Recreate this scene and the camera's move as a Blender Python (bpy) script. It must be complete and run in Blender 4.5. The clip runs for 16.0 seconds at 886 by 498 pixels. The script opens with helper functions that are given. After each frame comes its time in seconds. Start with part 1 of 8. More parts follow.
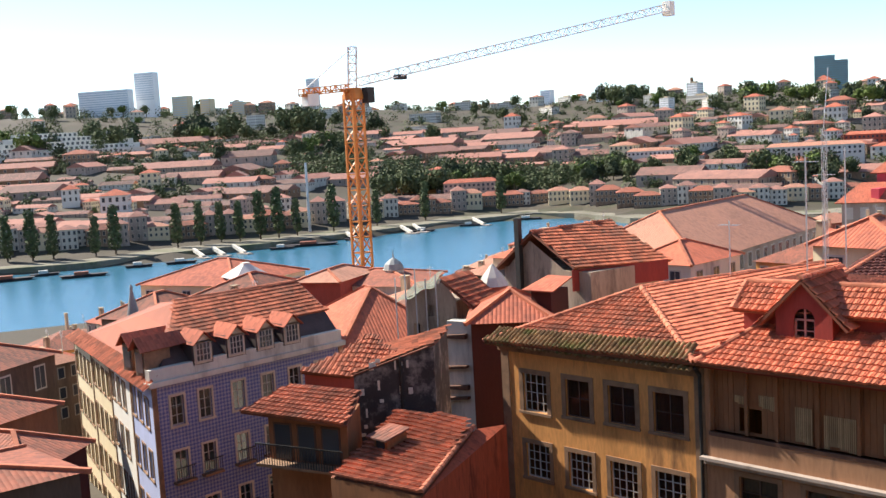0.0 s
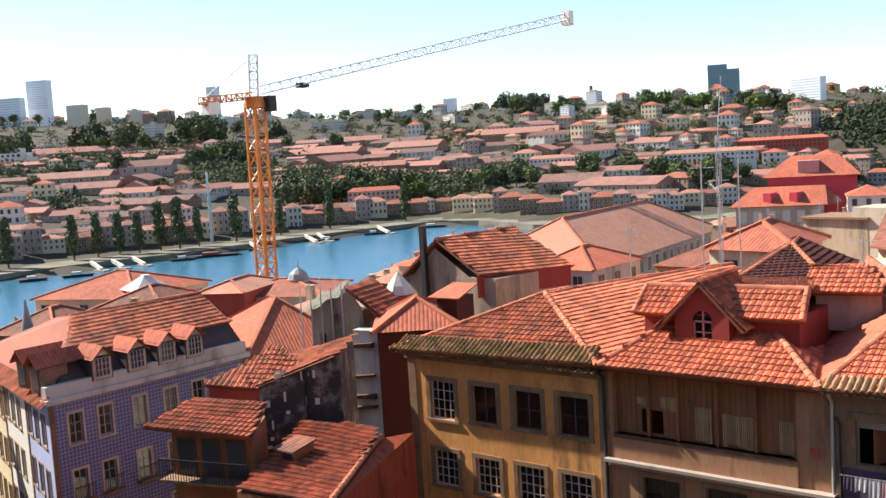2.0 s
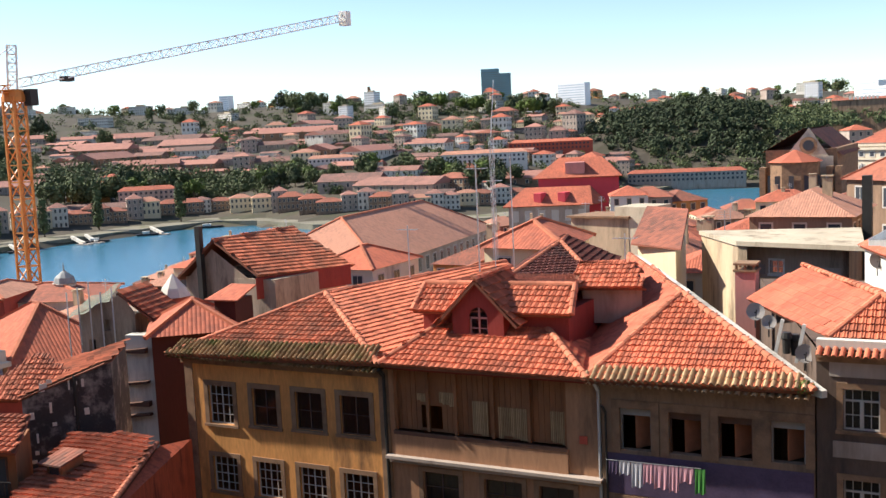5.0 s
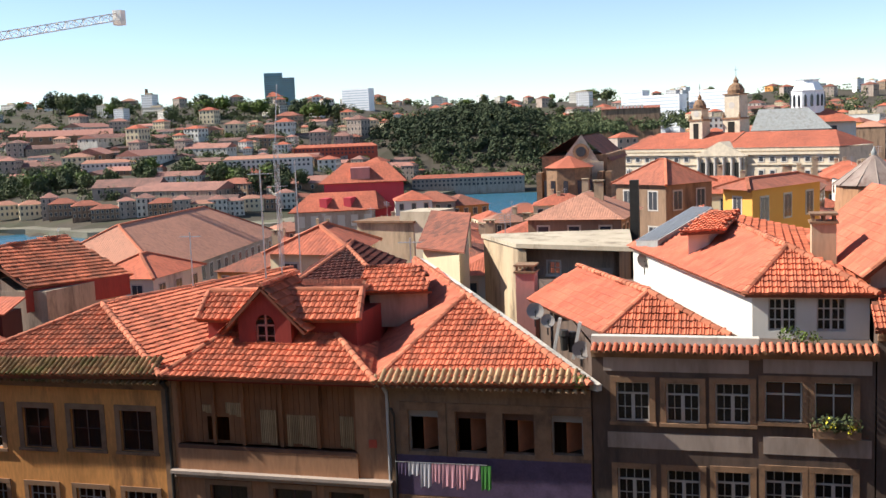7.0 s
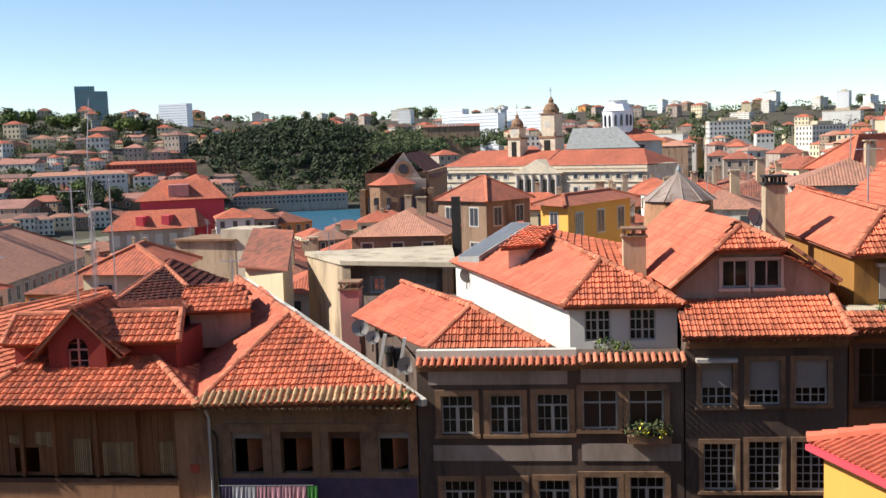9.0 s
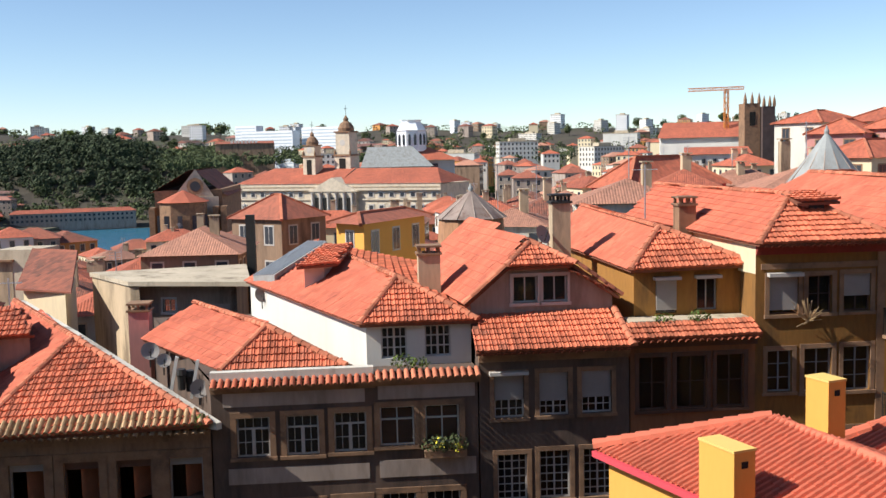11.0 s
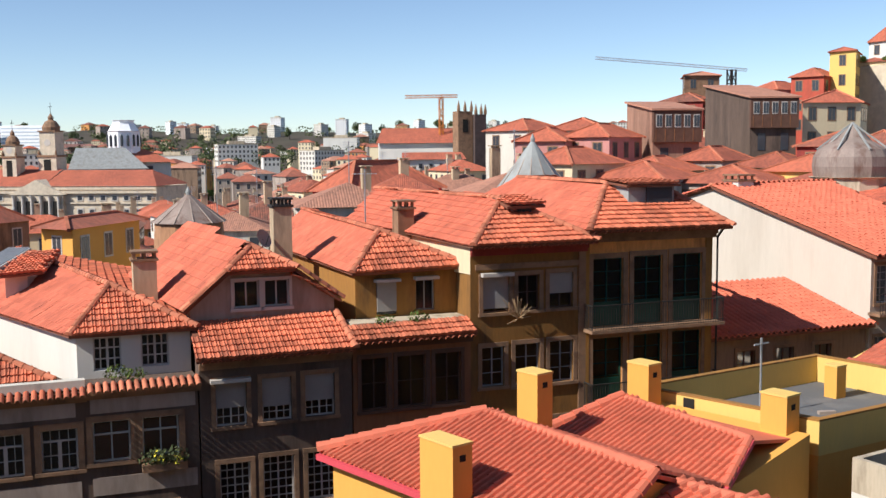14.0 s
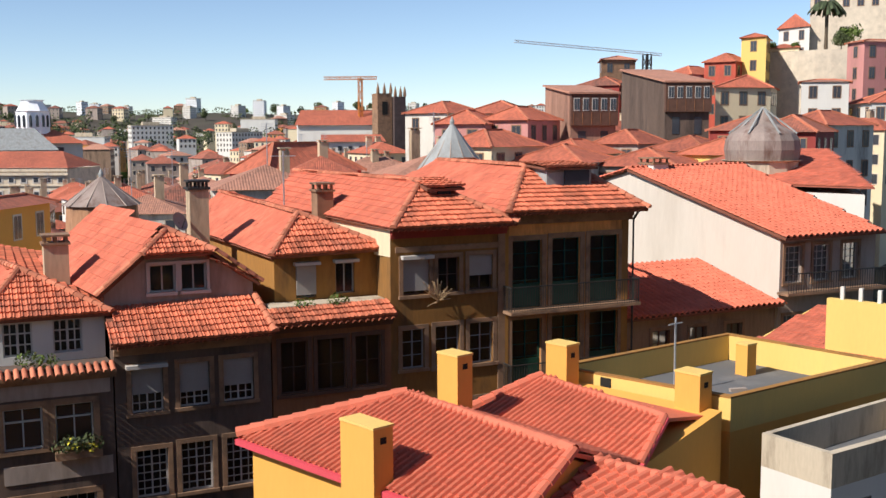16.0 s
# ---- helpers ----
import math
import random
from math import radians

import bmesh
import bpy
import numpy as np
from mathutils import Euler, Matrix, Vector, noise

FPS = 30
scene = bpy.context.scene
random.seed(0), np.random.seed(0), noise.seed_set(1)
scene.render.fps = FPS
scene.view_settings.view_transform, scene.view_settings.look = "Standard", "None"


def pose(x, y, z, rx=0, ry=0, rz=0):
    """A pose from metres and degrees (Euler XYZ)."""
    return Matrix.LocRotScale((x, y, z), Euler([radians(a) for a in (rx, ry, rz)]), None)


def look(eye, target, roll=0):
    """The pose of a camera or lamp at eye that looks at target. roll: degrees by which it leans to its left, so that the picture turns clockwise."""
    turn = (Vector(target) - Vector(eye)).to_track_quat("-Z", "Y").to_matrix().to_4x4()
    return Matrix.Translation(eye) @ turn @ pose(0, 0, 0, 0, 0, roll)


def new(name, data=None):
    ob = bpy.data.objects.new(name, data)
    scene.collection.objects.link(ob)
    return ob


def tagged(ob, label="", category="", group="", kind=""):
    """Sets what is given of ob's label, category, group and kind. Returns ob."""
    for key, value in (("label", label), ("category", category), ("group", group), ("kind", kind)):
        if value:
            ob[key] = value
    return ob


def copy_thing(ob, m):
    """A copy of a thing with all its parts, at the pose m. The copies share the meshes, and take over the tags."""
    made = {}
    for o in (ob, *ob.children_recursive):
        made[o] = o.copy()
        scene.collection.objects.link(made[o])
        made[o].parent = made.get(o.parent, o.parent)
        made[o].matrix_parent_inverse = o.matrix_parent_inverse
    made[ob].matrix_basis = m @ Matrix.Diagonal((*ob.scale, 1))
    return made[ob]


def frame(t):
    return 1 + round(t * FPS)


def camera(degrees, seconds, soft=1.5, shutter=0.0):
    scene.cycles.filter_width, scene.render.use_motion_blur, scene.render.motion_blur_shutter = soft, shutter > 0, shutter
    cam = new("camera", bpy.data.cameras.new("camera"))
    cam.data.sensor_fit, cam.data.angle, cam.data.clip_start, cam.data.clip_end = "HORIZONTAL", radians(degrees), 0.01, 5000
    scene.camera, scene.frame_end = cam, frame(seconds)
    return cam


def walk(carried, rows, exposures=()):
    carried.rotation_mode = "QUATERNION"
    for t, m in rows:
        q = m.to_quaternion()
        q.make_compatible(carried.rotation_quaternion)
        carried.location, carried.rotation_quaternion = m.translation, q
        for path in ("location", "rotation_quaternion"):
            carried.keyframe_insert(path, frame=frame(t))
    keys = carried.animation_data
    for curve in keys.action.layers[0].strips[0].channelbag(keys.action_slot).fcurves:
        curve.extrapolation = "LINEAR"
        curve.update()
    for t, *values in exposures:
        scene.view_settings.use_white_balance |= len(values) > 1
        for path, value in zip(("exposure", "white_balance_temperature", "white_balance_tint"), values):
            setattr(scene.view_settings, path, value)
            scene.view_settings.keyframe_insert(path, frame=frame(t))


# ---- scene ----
cam = camera(46.29, 16.0)
EYE = (0, 0, 55)
# seconds, yaw, pitch, roll: a hand-held pan from one spot
PATH = [
    (0.0, 45.00, -6.00, 3.22),
    (0.5, 44.17, -6.05, 3.29),
    (1.0, 42.93, -5.75, 3.26),
    (1.5, 41.43, -5.60, 3.39),
    (2.0, 39.70, -5.86, 3.49),
    (2.5, 38.16, -5.88, 3.60),
    (3.0, 36.19, -5.68, 3.44),
    (5.5, 24.83, -6.56, 2.77),
    (6.0, 21.82, -6.43, 2.89),
    (6.5, 18.95, -6.65, 2.71),
    (7.0, 15.77, -6.76, 2.28),
    (7.5, 12.98, -6.69, 2.20),
    (8.0, 10.79, -6.69, 2.31),
    (8.5, 8.65, -6.47, 2.12),
    (9.0, 6.04, -6.18, 1.89),
    (9.5, 3.57, -6.00, 1.74),
    (10.0, 0.36, -5.69, 1.50),
    (12.5, -12.40, -5.21, 0.97),
    (13.0, -15.20, -5.28, 0.70),
    (13.5, -17.99, -5.37, 0.55),
    (14.0, -20.49, -5.52, 0.49),
    (14.5, -21.85, -5.72, 0.28),
    (15.0, -22.34, -6.20, 0.32),
    (15.5, -23.24, -6.72, 0.14),
    (16.0, -24.91, -6.51, 0.23),
]
walk(cam, [(t, pose(*EYE, 90 + p, r, w)) for t, w, p, r in PATH],
     exposures=[(0.0, 1.12, 6800, 9), (3.0, 1.06, 6800, 9), (6.5, 0.80, 6750, 9), (10.0, 0.54, 6550, 8), (13.0, 0.35, 6400, 9), (16.0, 0.30, 6500, 11)])

# ---- world, sun, exposure ----
scene.view_settings.exposure = 0.0
SUN_AZ, SUN_EL = -100.0, 41.0      # degrees from +y towards +x, and above the horizon
world = bpy.data.worlds.new("sky")
scene.world = world
world.use_nodes = True
wn = world.node_tree
sky = wn.nodes.new("ShaderNodeTexSky")
sky.sky_type, sky.sun_disc = "NISHITA", False
sky.sun_elevation, sky.sun_rotation = radians(SUN_EL), radians(SUN_AZ)
sky.air_density, sky.dust_density, sky.ozone_density = 0.7, 0.1, 2.0
wn.links.new(sky.outputs[0], wn.nodes["Background"].inputs[0])
wn.nodes["Background"].inputs[1].default_value = 0.112
sun = new("sun", bpy.data.lights.new("sun", "SUN"))
sun.data.energy, sun.data.angle, sun.data.color = 5.0, radians(0.6), (1.0, 0.95, 0.88)
sd = Vector((math.sin(radians(SUN_AZ)) * math.cos(radians(SUN_EL)), math.cos(radians(SUN_AZ)) * math.cos(radians(SUN_EL)), math.sin(radians(SUN_EL))))
sun.matrix_world = look(sd * 300, (0, 0, 0))


# ---- materials ----
def material(name, colour, rough=0.85, var=0.25, scale=1.5, fine=18.0, bump=0.25, stain=None, stain_amount=0.5, stain_scale=0.5, metal=0.0, spec=0.3, streak=False, each=0.0):
    """A matt surface: base colour, cloudy variation at two scales, stains and fine relief."""
    m = bpy.data.materials.new(name)
    m.use_nodes = True
    nt, n, l = m.node_tree, m.node_tree.nodes, m.node_tree.links
    p = n["Principled BSDF"]
    p.inputs["Roughness"].default_value, p.inputs["Metallic"].default_value = rough, metal
    p.inputs["Specular IOR Level"].default_value = spec
    geo = n.new("ShaderNodeNewGeometry")
    mp = n.new("ShaderNodeMapping")
    l.new(geo.outputs["Position"], mp.inputs[0])
    if streak:
        mp.inputs["Scale"].default_value = (1, 1, 0.22)
    n1, n2 = n.new("ShaderNodeTexNoise"), n.new("ShaderNodeTexNoise")
    for q, s in ((n1, scale), (n2, fine)):
        q.inputs["Scale"].default_value, q.inputs["Detail"].default_value = s, 5
        l.new(mp.outputs[0], q.inputs["Vector"])
    add = n.new("ShaderNodeMath"); add.operation = "MULTIPLY_ADD"
    l.new(n1.outputs[0], add.inputs[0]); add.inputs[1].default_value = 0.65
    half = n.new("ShaderNodeMath"); half.operation = "MULTIPLY"; half.inputs[1].default_value = 0.35
    l.new(n2.outputs[0], half.inputs[0]); l.new(half.outputs[0], add.inputs[2])
    value = add.outputs[0]
    if each:
        oi = n.new("ShaderNodeObjectInfo")
        ad = n.new("ShaderNodeMath"); ad.operation = "ADD"
        l.new(oi.outputs["Random"], ad.inputs[0]); l.new(geo.outputs["Random Per Island"], ad.inputs[1])
        fr = n.new("ShaderNodeMath"); fr.operation = "FRACT"; l.new(ad.outputs[0], fr.inputs[0])
        ce = n.new("ShaderNodeMath"); ce.operation = "MULTIPLY_ADD"
        l.new(fr.outputs[0], ce.inputs[0]); ce.inputs[1].default_value = each; l.new(value, ce.inputs[2])
        sh = n.new("ShaderNodeMath"); sh.operation = "SUBTRACT"; l.new(ce.outputs[0], sh.inputs[0]); sh.inputs[1].default_value = each / 2
        value = sh.outputs[0]
    ramp = n.new("ShaderNodeValToRGB")
    ramp.color_ramp.elements[0].position, ramp.color_ramp.elements[1].position = 0.25, 0.75
    ramp.color_ramp.elements[0].color = (*[c * (1 - var) for c in colour], 1)
    ramp.color_ramp.elements[1].color = (*[min(1, c * (1 + var)) for c in colour], 1)
    l.new(value, ramp.inputs[0])
    out = ramp.outputs[0]
    if stain:
        n3 = n.new("ShaderNodeTexNoise"); n3.inputs["Scale"].default_value, n3.inputs["Detail"].default_value = stain_scale, 8
        n3.inputs["Roughness"].default_value = 0.7
        l.new(mp.outputs[0], n3.inputs["Vector"])
        r3 = n.new("ShaderNodeValToRGB")
        r3.color_ramp.elements[0].position, r3.color_ramp.elements[1].position = 0.5, 0.68
        l.new(n3.outputs[0], r3.inputs[0])
        f3 = n.new("ShaderNodeMath"); f3.operation = "MULTIPLY"; f3.inputs[1].default_value = stain_amount
        l.new(r3.outputs[0], f3.inputs[0])
        mx = n.new("ShaderNodeMixRGB"); mx.inputs[2].default_value = (*stain, 1)
        l.new(f3.outputs[0], mx.inputs[0]); l.new(out, mx.inputs[1])
        out = mx.outputs[0]
    l.new(out, p.inputs["Base Color"])
    if bump:
        b = n.new("ShaderNodeBump"); b.inputs["Strength"].default_value, b.inputs["Distance"].default_value = bump, 0.03
        l.new(value, b.inputs["Height"]); l.new(b.outputs[0], p.inputs["Normal"])
    return m


def tiled_roof(name, colour, dark, across=0.24, along=0.36, own=0.0):
    """Tile courses on far roofs: laid out in metres by the roof's own map."""
    m = bpy.data.materials.new(name)
    m.use_nodes = True
    n, l = m.node_tree.nodes, m.node_tree.links
    p = n["Principled BSDF"]; p.inputs["Roughness"].default_value = 0.85; p.inputs["Specular IOR Level"].default_value = 0.2
    uv = n.new("ShaderNodeUVMap"); uv.uv_map = "slope"
    sx = n.new("ShaderNodeSeparateXYZ"); l.new(uv.outputs[0], sx.inputs[0])

    def math_node(op, a, b=None):
        q = n.new("ShaderNodeMath"); q.operation = op
        for i, v in enumerate((a, b)):
            if v is None: continue
            if isinstance(v, (int, float)): q.inputs[i].default_value = v
            else: l.new(v, q.inputs[i])
        return q.outputs[0]
    cu, cv = math_node("DIVIDE", sx.outputs[0], across), math_node("DIVIDE", sx.outputs[1], along)
    fu, fv = math_node("FRACT", cu), math_node("FRACT", cv)
    wave = math_node("SINE", math_node("MULTIPLY", fu, math.pi))
    height = math_node("ADD", math_node("MULTIPLY", wave, 0.6), math_node("SUBTRACT", 0.5, math_node("MULTIPLY", fv, 0.5)))
    cell = n.new("ShaderNodeCombineXYZ"); l.new(math_node("FLOOR", cu), cell.inputs[0]); l.new(math_node("FLOOR", cv), cell.inputs[1])
    wn_ = n.new("ShaderNodeTexWhiteNoise"); l.new(cell.outputs[0], wn_.inputs["Vector"])
    geo = n.new("ShaderNodeNewGeometry")
    no = n.new("ShaderNodeTexNoise"); no.inputs["Scale"].default_value, no.inputs["Detail"].default_value = 0.16, 10
    no.inputs["Roughness"].default_value = 0.7
    l.new(geo.outputs["Position"], no.inputs["Vector"])
    oi = n.new("ShaderNodeObjectInfo")
    t = math_node("ADD", math_node("MULTIPLY", wn_.outputs[0], 0.3), math_node("MULTIPLY", no.outputs[0], 0.8))
    t = math_node("ADD", t, math_node("SUBTRACT", math_node("MULTIPLY", oi.outputs["Random"], 0.3), 0.25))
    t = math_node("ADD", t, math_node("MULTIPLY", math_node("SUBTRACT", geo.outputs["Random Per Island"], 0.5), own))
    r = n.new("ShaderNodeValToRGB")
    r.color_ramp.elements[0].position, r.color_ramp.elements[1].position = 0.2, 0.7
    r.color_ramp.elements[0].color, r.color_ramp.elements[1].color = (*dark, 1), (*colour, 1)
    l.new(t, r.inputs[0])
    l.new(r.outputs[0], p.inputs["Base Color"])
    b = n.new("ShaderNodeBump"); b.inputs["Strength"].default_value, b.inputs["Distance"].default_value = 0.9, 0.05
    l.new(height, b.inputs["Height"]); l.new(b.outputs[0], p.inputs["Normal"])
    return m


def glass(name, tint=(0.02, 0.02, 0.022), clear=0.28):
    m = bpy.data.materials.new(name)
    m.use_nodes = True
    n, l = m.node_tree.nodes, m.node_tree.links
    p = n["Principled BSDF"]
    p.inputs["Base Color"].default_value, p.inputs["Roughness"].default_value = (*tint, 1), 0.06
    tr, mix = n.new("ShaderNodeBsdfTransparent"), n.new("ShaderNodeMixShader")
    mix.inputs[0].default_value = clear
    l.new(p.outputs[0], mix.inputs[1]); l.new(tr.outputs[0], mix.inputs[2])
    l.new(mix.outputs[0], n["Material Output"].inputs[0])
    return m


M = {
    "tile": material("terracotta_tile", (0.55, 0.152, 0.078), 0.8, 0.4, 0.5, 30, 0.3, (0.19, 0.085, 0.06), 0.55, 0.8, each=0.34),
    "tile_old": material("weathered_terracotta_tile", (0.42, 0.125, 0.065), 0.88, 0.45, 0.5, 25, 0.35, (0.11, 0.07, 0.05), 0.7, 0.6, each=0.38),
    "tile_new": material("new_roman_tile", (0.58, 0.15, 0.085), 0.75, 0.2, 0.6, 30, 0.2, (0.4, 0.12, 0.08), 0.3, 1.2, each=0.22),
    # even, bright tile colour: direct sun painted into the sunward slopes
    "tile_sunlit": material("sunlit_slope_tile", (0.54, 0.142, 0.082), 0.85, 0.28, 0.6, 30, 0.3, (0.30, 0.09, 0.06), 0.5, 1.1, each=0.24),
    "moss_pale": material("lichened_barrel_tile", (0.42, 0.27, 0.15), 0.95, 0.4, 1.2, 25, 0.4, (0.17, 0.13, 0.05), 0.7, 1.1, each=0.4),
    "tile_dark": material("dark_brown_tile", (0.11, 0.034, 0.027), 0.9, 0.4, 0.7, 25, 0.3, (0.07, 0.04, 0.035), 0.7, 0.8, each=0.3),
    "moss": material("mossy_tile", (0.25, 0.15, 0.07), 0.95, 0.4, 1.2, 25, 0.4, (0.09, 0.11, 0.02), 0.85, 1.1, each=0.5),
    "deck": material("roof_underlay", (0.20, 0.075, 0.045), 0.9, 0.3),
    "roof": tiled_roof("orange_tile_courses", (0.54, 0.155, 0.088), (0.25, 0.082, 0.055)),
    "roof_old": tiled_roof("brown_tile_courses", (0.40, 0.135, 0.085), (0.14, 0.072, 0.055)),
    "roof_pale": tiled_roof("pale_tile_courses", (0.50, 0.24, 0.16), (0.27, 0.14, 0.10), own=0.35),
    # dull brown far roofs, lightened to carry distance haze in the colour
    "roof_hazed": tiled_roof("hazed_brown_tile_courses", (0.40, 0.19, 0.145), (0.15, 0.095, 0.08), own=0.7),
    "maroon": material("dark_maroon_sheet", (0.05, 0.014, 0.013), 0.8, 0.35, 0.7, 12, 0.2, (0.04, 0.015, 0.012), 0.6, 0.6, streak=True),
    "red_rust": material("streaked_rust_red_sheet", (0.50, 0.10, 0.045), 0.85, 0.45, 1.3, 9, 0.3, (0.08, 0.02, 0.014), 0.95, 1.3, streak=True),
    # white cladding and bluish bands; on far towers the paleness is painted haze
    "tower_white": material("white_haze_cladding", (0.84, 0.85, 0.86), 0.8, 0.05, 0.1, 1, 0.0),
    "tower_band": material("haze_blue_tower_glazing", (0.50, 0.56, 0.62), 0.4, 0.1, 0.1, 1, 0.0),
    "tan_stained": material("stained_tan_render", (0.50, 0.38, 0.25), 0.92, 0.3, 0.7, 9, 0.25, (0.12, 0.085, 0.06), 0.9, 0.55, streak=True),
    "brown_render": material("warm_brown_render", (0.40, 0.21, 0.115), 0.92, 0.35, 0.7, 8, 0.3, (0.09, 0.055, 0.038), 0.85, 0.7, streak=True),
    "ridge": material("ridge_mortar_tile", (0.50, 0.17, 0.095), 0.9, 0.35, 1.2, 20, 0.3, each=0.4),
    "ochre": material("ochre_render", (0.70, 0.315, 0.10), 0.9, 0.45, 0.6, 9, 0.25, (0.15, 0.075, 0.04), 0.92, 0.6, streak=True),
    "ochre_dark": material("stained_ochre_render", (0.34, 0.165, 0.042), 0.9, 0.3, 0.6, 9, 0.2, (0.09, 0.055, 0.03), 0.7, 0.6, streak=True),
    "yellow": material("yellow_render", (0.72, 0.36, 0.078), 0.85, 0.08, 0.4, 12, 0.12, (0.60, 0.36, 0.09), 0.25, 0.4, streak=True),
    "yellow_pale": material("pale_yellow_render", (0.74, 0.50, 0.15), 0.85, 0.08, 0.4, 12, 0.12, (0.5, 0.36, 0.15), 0.3, 0.4, streak=True),
    "brown": material("brown_boards", (0.27, 0.115, 0.052), 0.8, 0.35, 0.8, 10, 0.3, (0.07, 0.04, 0.03), 0.5, 0.6, streak=True),
    "grey": material("grey_dirty_render", (0.27, 0.175, 0.115), 0.92, 0.35, 0.7, 8, 0.3, (0.07, 0.048, 0.036), 0.85, 0.6, streak=True),
    # dirty dark render; on the row fronts its darkness also stands for street shade
    "grey_dark": material("dirty_shaded_render", (0.125, 0.086, 0.066), 0.92, 0.4, 0.7, 8, 0.3, (0.04, 0.032, 0.03), 0.8, 0.6, streak=True),
    # stained ochre, darkened to hold the narrow street's shade in its colour
    "ochre_shade": material("stained_shaded_ochre_render", (0.25, 0.12, 0.032), 0.9, 0.35, 0.6, 9, 0.2, (0.06, 0.04, 0.025), 0.8, 0.6, streak=True),
    "grey_pale": material("pale_grey_render", (0.38, 0.305, 0.255), 0.9, 0.25, 0.7, 8, 0.2, (0.15, 0.11, 0.085), 0.7, 0.6, streak=True),
    "stone": material("granite", (0.27, 0.16, 0.095), 0.9, 0.3, 2.0, 30, 0.3, (0.085, 0.06, 0.045), 0.7, 0.9),
    "stone_pale": material("pale_granite", (0.60, 0.51, 0.39), 0.9, 0.2, 1.0, 20, 0.25, (0.22, 0.19, 0.15), 0.4, 0.4),
    "white": material("white_limewash", (0.66, 0.63, 0.57), 0.9, 0.06, 0.5, 10, 0.12, (0.50, 0.47, 0.42), 0.35, 0.35, streak=True),
    "white_stained": material("stained_white_render", (0.62, 0.58, 0.50), 0.92, 0.15, 0.5, 10, 0.2, (0.15, 0.12, 0.10), 0.7, 0.45, streak=True),
    "offwhite": material("offwhite_gable_render", (0.60, 0.54, 0.46), 0.9, 0.08, 0.3, 10, 0.12, (0.42, 0.36, 0.29), 0.5, 0.3, streak=True),
    "cream": material("cream_render", (0.70, 0.58, 0.38), 0.9, 0.12, 0.4, 9, 0.15, (0.38, 0.31, 0.22), 0.4, 0.4, streak=True),
    "pink": material("faded_pink_render", (0.55, 0.25, 0.22), 0.9, 0.2, 0.5, 9, 0.2, (0.32, 0.18, 0.15), 0.5, 0.4, streak=True),
    "red": material("oxblood_corrugated_sheet", (0.28, 0.045, 0.035), 0.75, 0.3, 0.7, 12, 0.2, (0.13, 0.03, 0.025), 0.5, 0.5, streak=True),
    "red_bright": material("red_oxide_render", (0.48, 0.09, 0.055), 0.85, 0.25, 0.6, 12, 0.2, (0.22, 0.06, 0.04), 0.6, 0.6, streak=True),
    "crimson": material("crimson_render", (0.60, 0.07, 0.09), 0.85, 0.12, 0.4, 9, 0.1, (0.38, 0.06, 0.06), 0.4, 0.4, streak=True),
    "slate": material("dark_slate_cladding", (0.045, 0.042, 0.042), 0.75, 0.4, 0.8, 12, 0.3, (0.36, 0.33, 0.30), 0.8, 0.9),
    "mauve": material("mauve_tile_dado", (0.10, 0.07, 0.125), 0.5, 0.4, 2.0, 14, 0.1, (0.08, 0.05, 0.09), 0.5, 0.8),
    "concrete": material("stained_concrete", (0.50, 0.42, 0.31), 0.92, 0.22, 0.6, 14, 0.25, (0.17, 0.13, 0.09), 0.8, 0.8, streak=True),
    "asphalt": material("bitumen_roof", (0.13, 0.13, 0.13), 0.9, 0.12, 0.6, 15, 0.15, (0.30, 0.29, 0.27), 0.4, 0.4),
    "ground": material("cobbled_ground", (0.075, 0.062, 0.045), 0.95, 0.35, 0.02, 1.0, 0.3, (0.05, 0.06, 0.025), 0.8, 0.012),
    "paint": material("white_window_paint", (0.50, 0.46, 0.415), 0.6, 0.06, 2, 20, 0.05),
    "wood": material("weathered_brown_joinery", (0.12, 0.06, 0.04), 0.7, 0.3, 2, 20, 0.15),
    "wood_red": material("red_brown_boarding", (0.28, 0.09, 0.05), 0.7, 0.3, 2, 20, 0.15),
    "bamboo": material("split_cane_blind", (0.42, 0.28, 0.15), 0.85, 0.3, 2, 25, 0.15, each=0.4),
    "green": material("bottle_green_paint", (0.008, 0.05, 0.032), 0.5, 0.25, 2, 20, 0.05),
    "shutter": material("grey_roller_shutter", (0.30, 0.275, 0.255), 0.7, 0.1, 2, 20, 0.1),
    "iron": material("black_iron", (0.035, 0.033, 0.03), 0.6, 0.3, 3, 20, 0.1),
    "steel": material("galvanised_steel", (0.55, 0.56, 0.57), 0.45, 0.12, 2, 20, 0.05, metal=0.6),
    "zinc": material("weathered_zinc", (0.30, 0.31, 0.30), 0.7, 0.25, 1.5, 20, 0.1, (0.16, 0.12, 0.09), 0.5, 0.8, metal=0.0, streak=True),
    "rust_zinc": material("rust_streaked_dome", (0.27, 0.21, 0.18), 0.75, 0.35, 0.9, 15, 0.2, (0.13, 0.06, 0.04), 0.95, 1.0, streak=True),
    # near-black colour that paints the shade inside openings and slots
    "dark": material("opening_shade", (0.02, 0.018, 0.016), 0.95, 0.2),
    "curtain": material("drawn_curtain", (0.50, 0.20, 0.11), 0.95, 0.2, 3, 20, 0.1),
    "crane": material("orange_crane_paint", (0.62, 0.225, 0.05), 0.5, 0.12, 1, 10, 0.05),
    "crane_white": material("pale_crane_paint", (0.82, 0.79, 0.72), 0.5, 0.12, 1, 10, 0.05),
    "glass": glass("window_glass"),
    "glass_far": material("far_window_glass", (0.05, 0.055, 0.065), 0.15, 0.3, 0.2, 1, 0.0, spec=0.5),
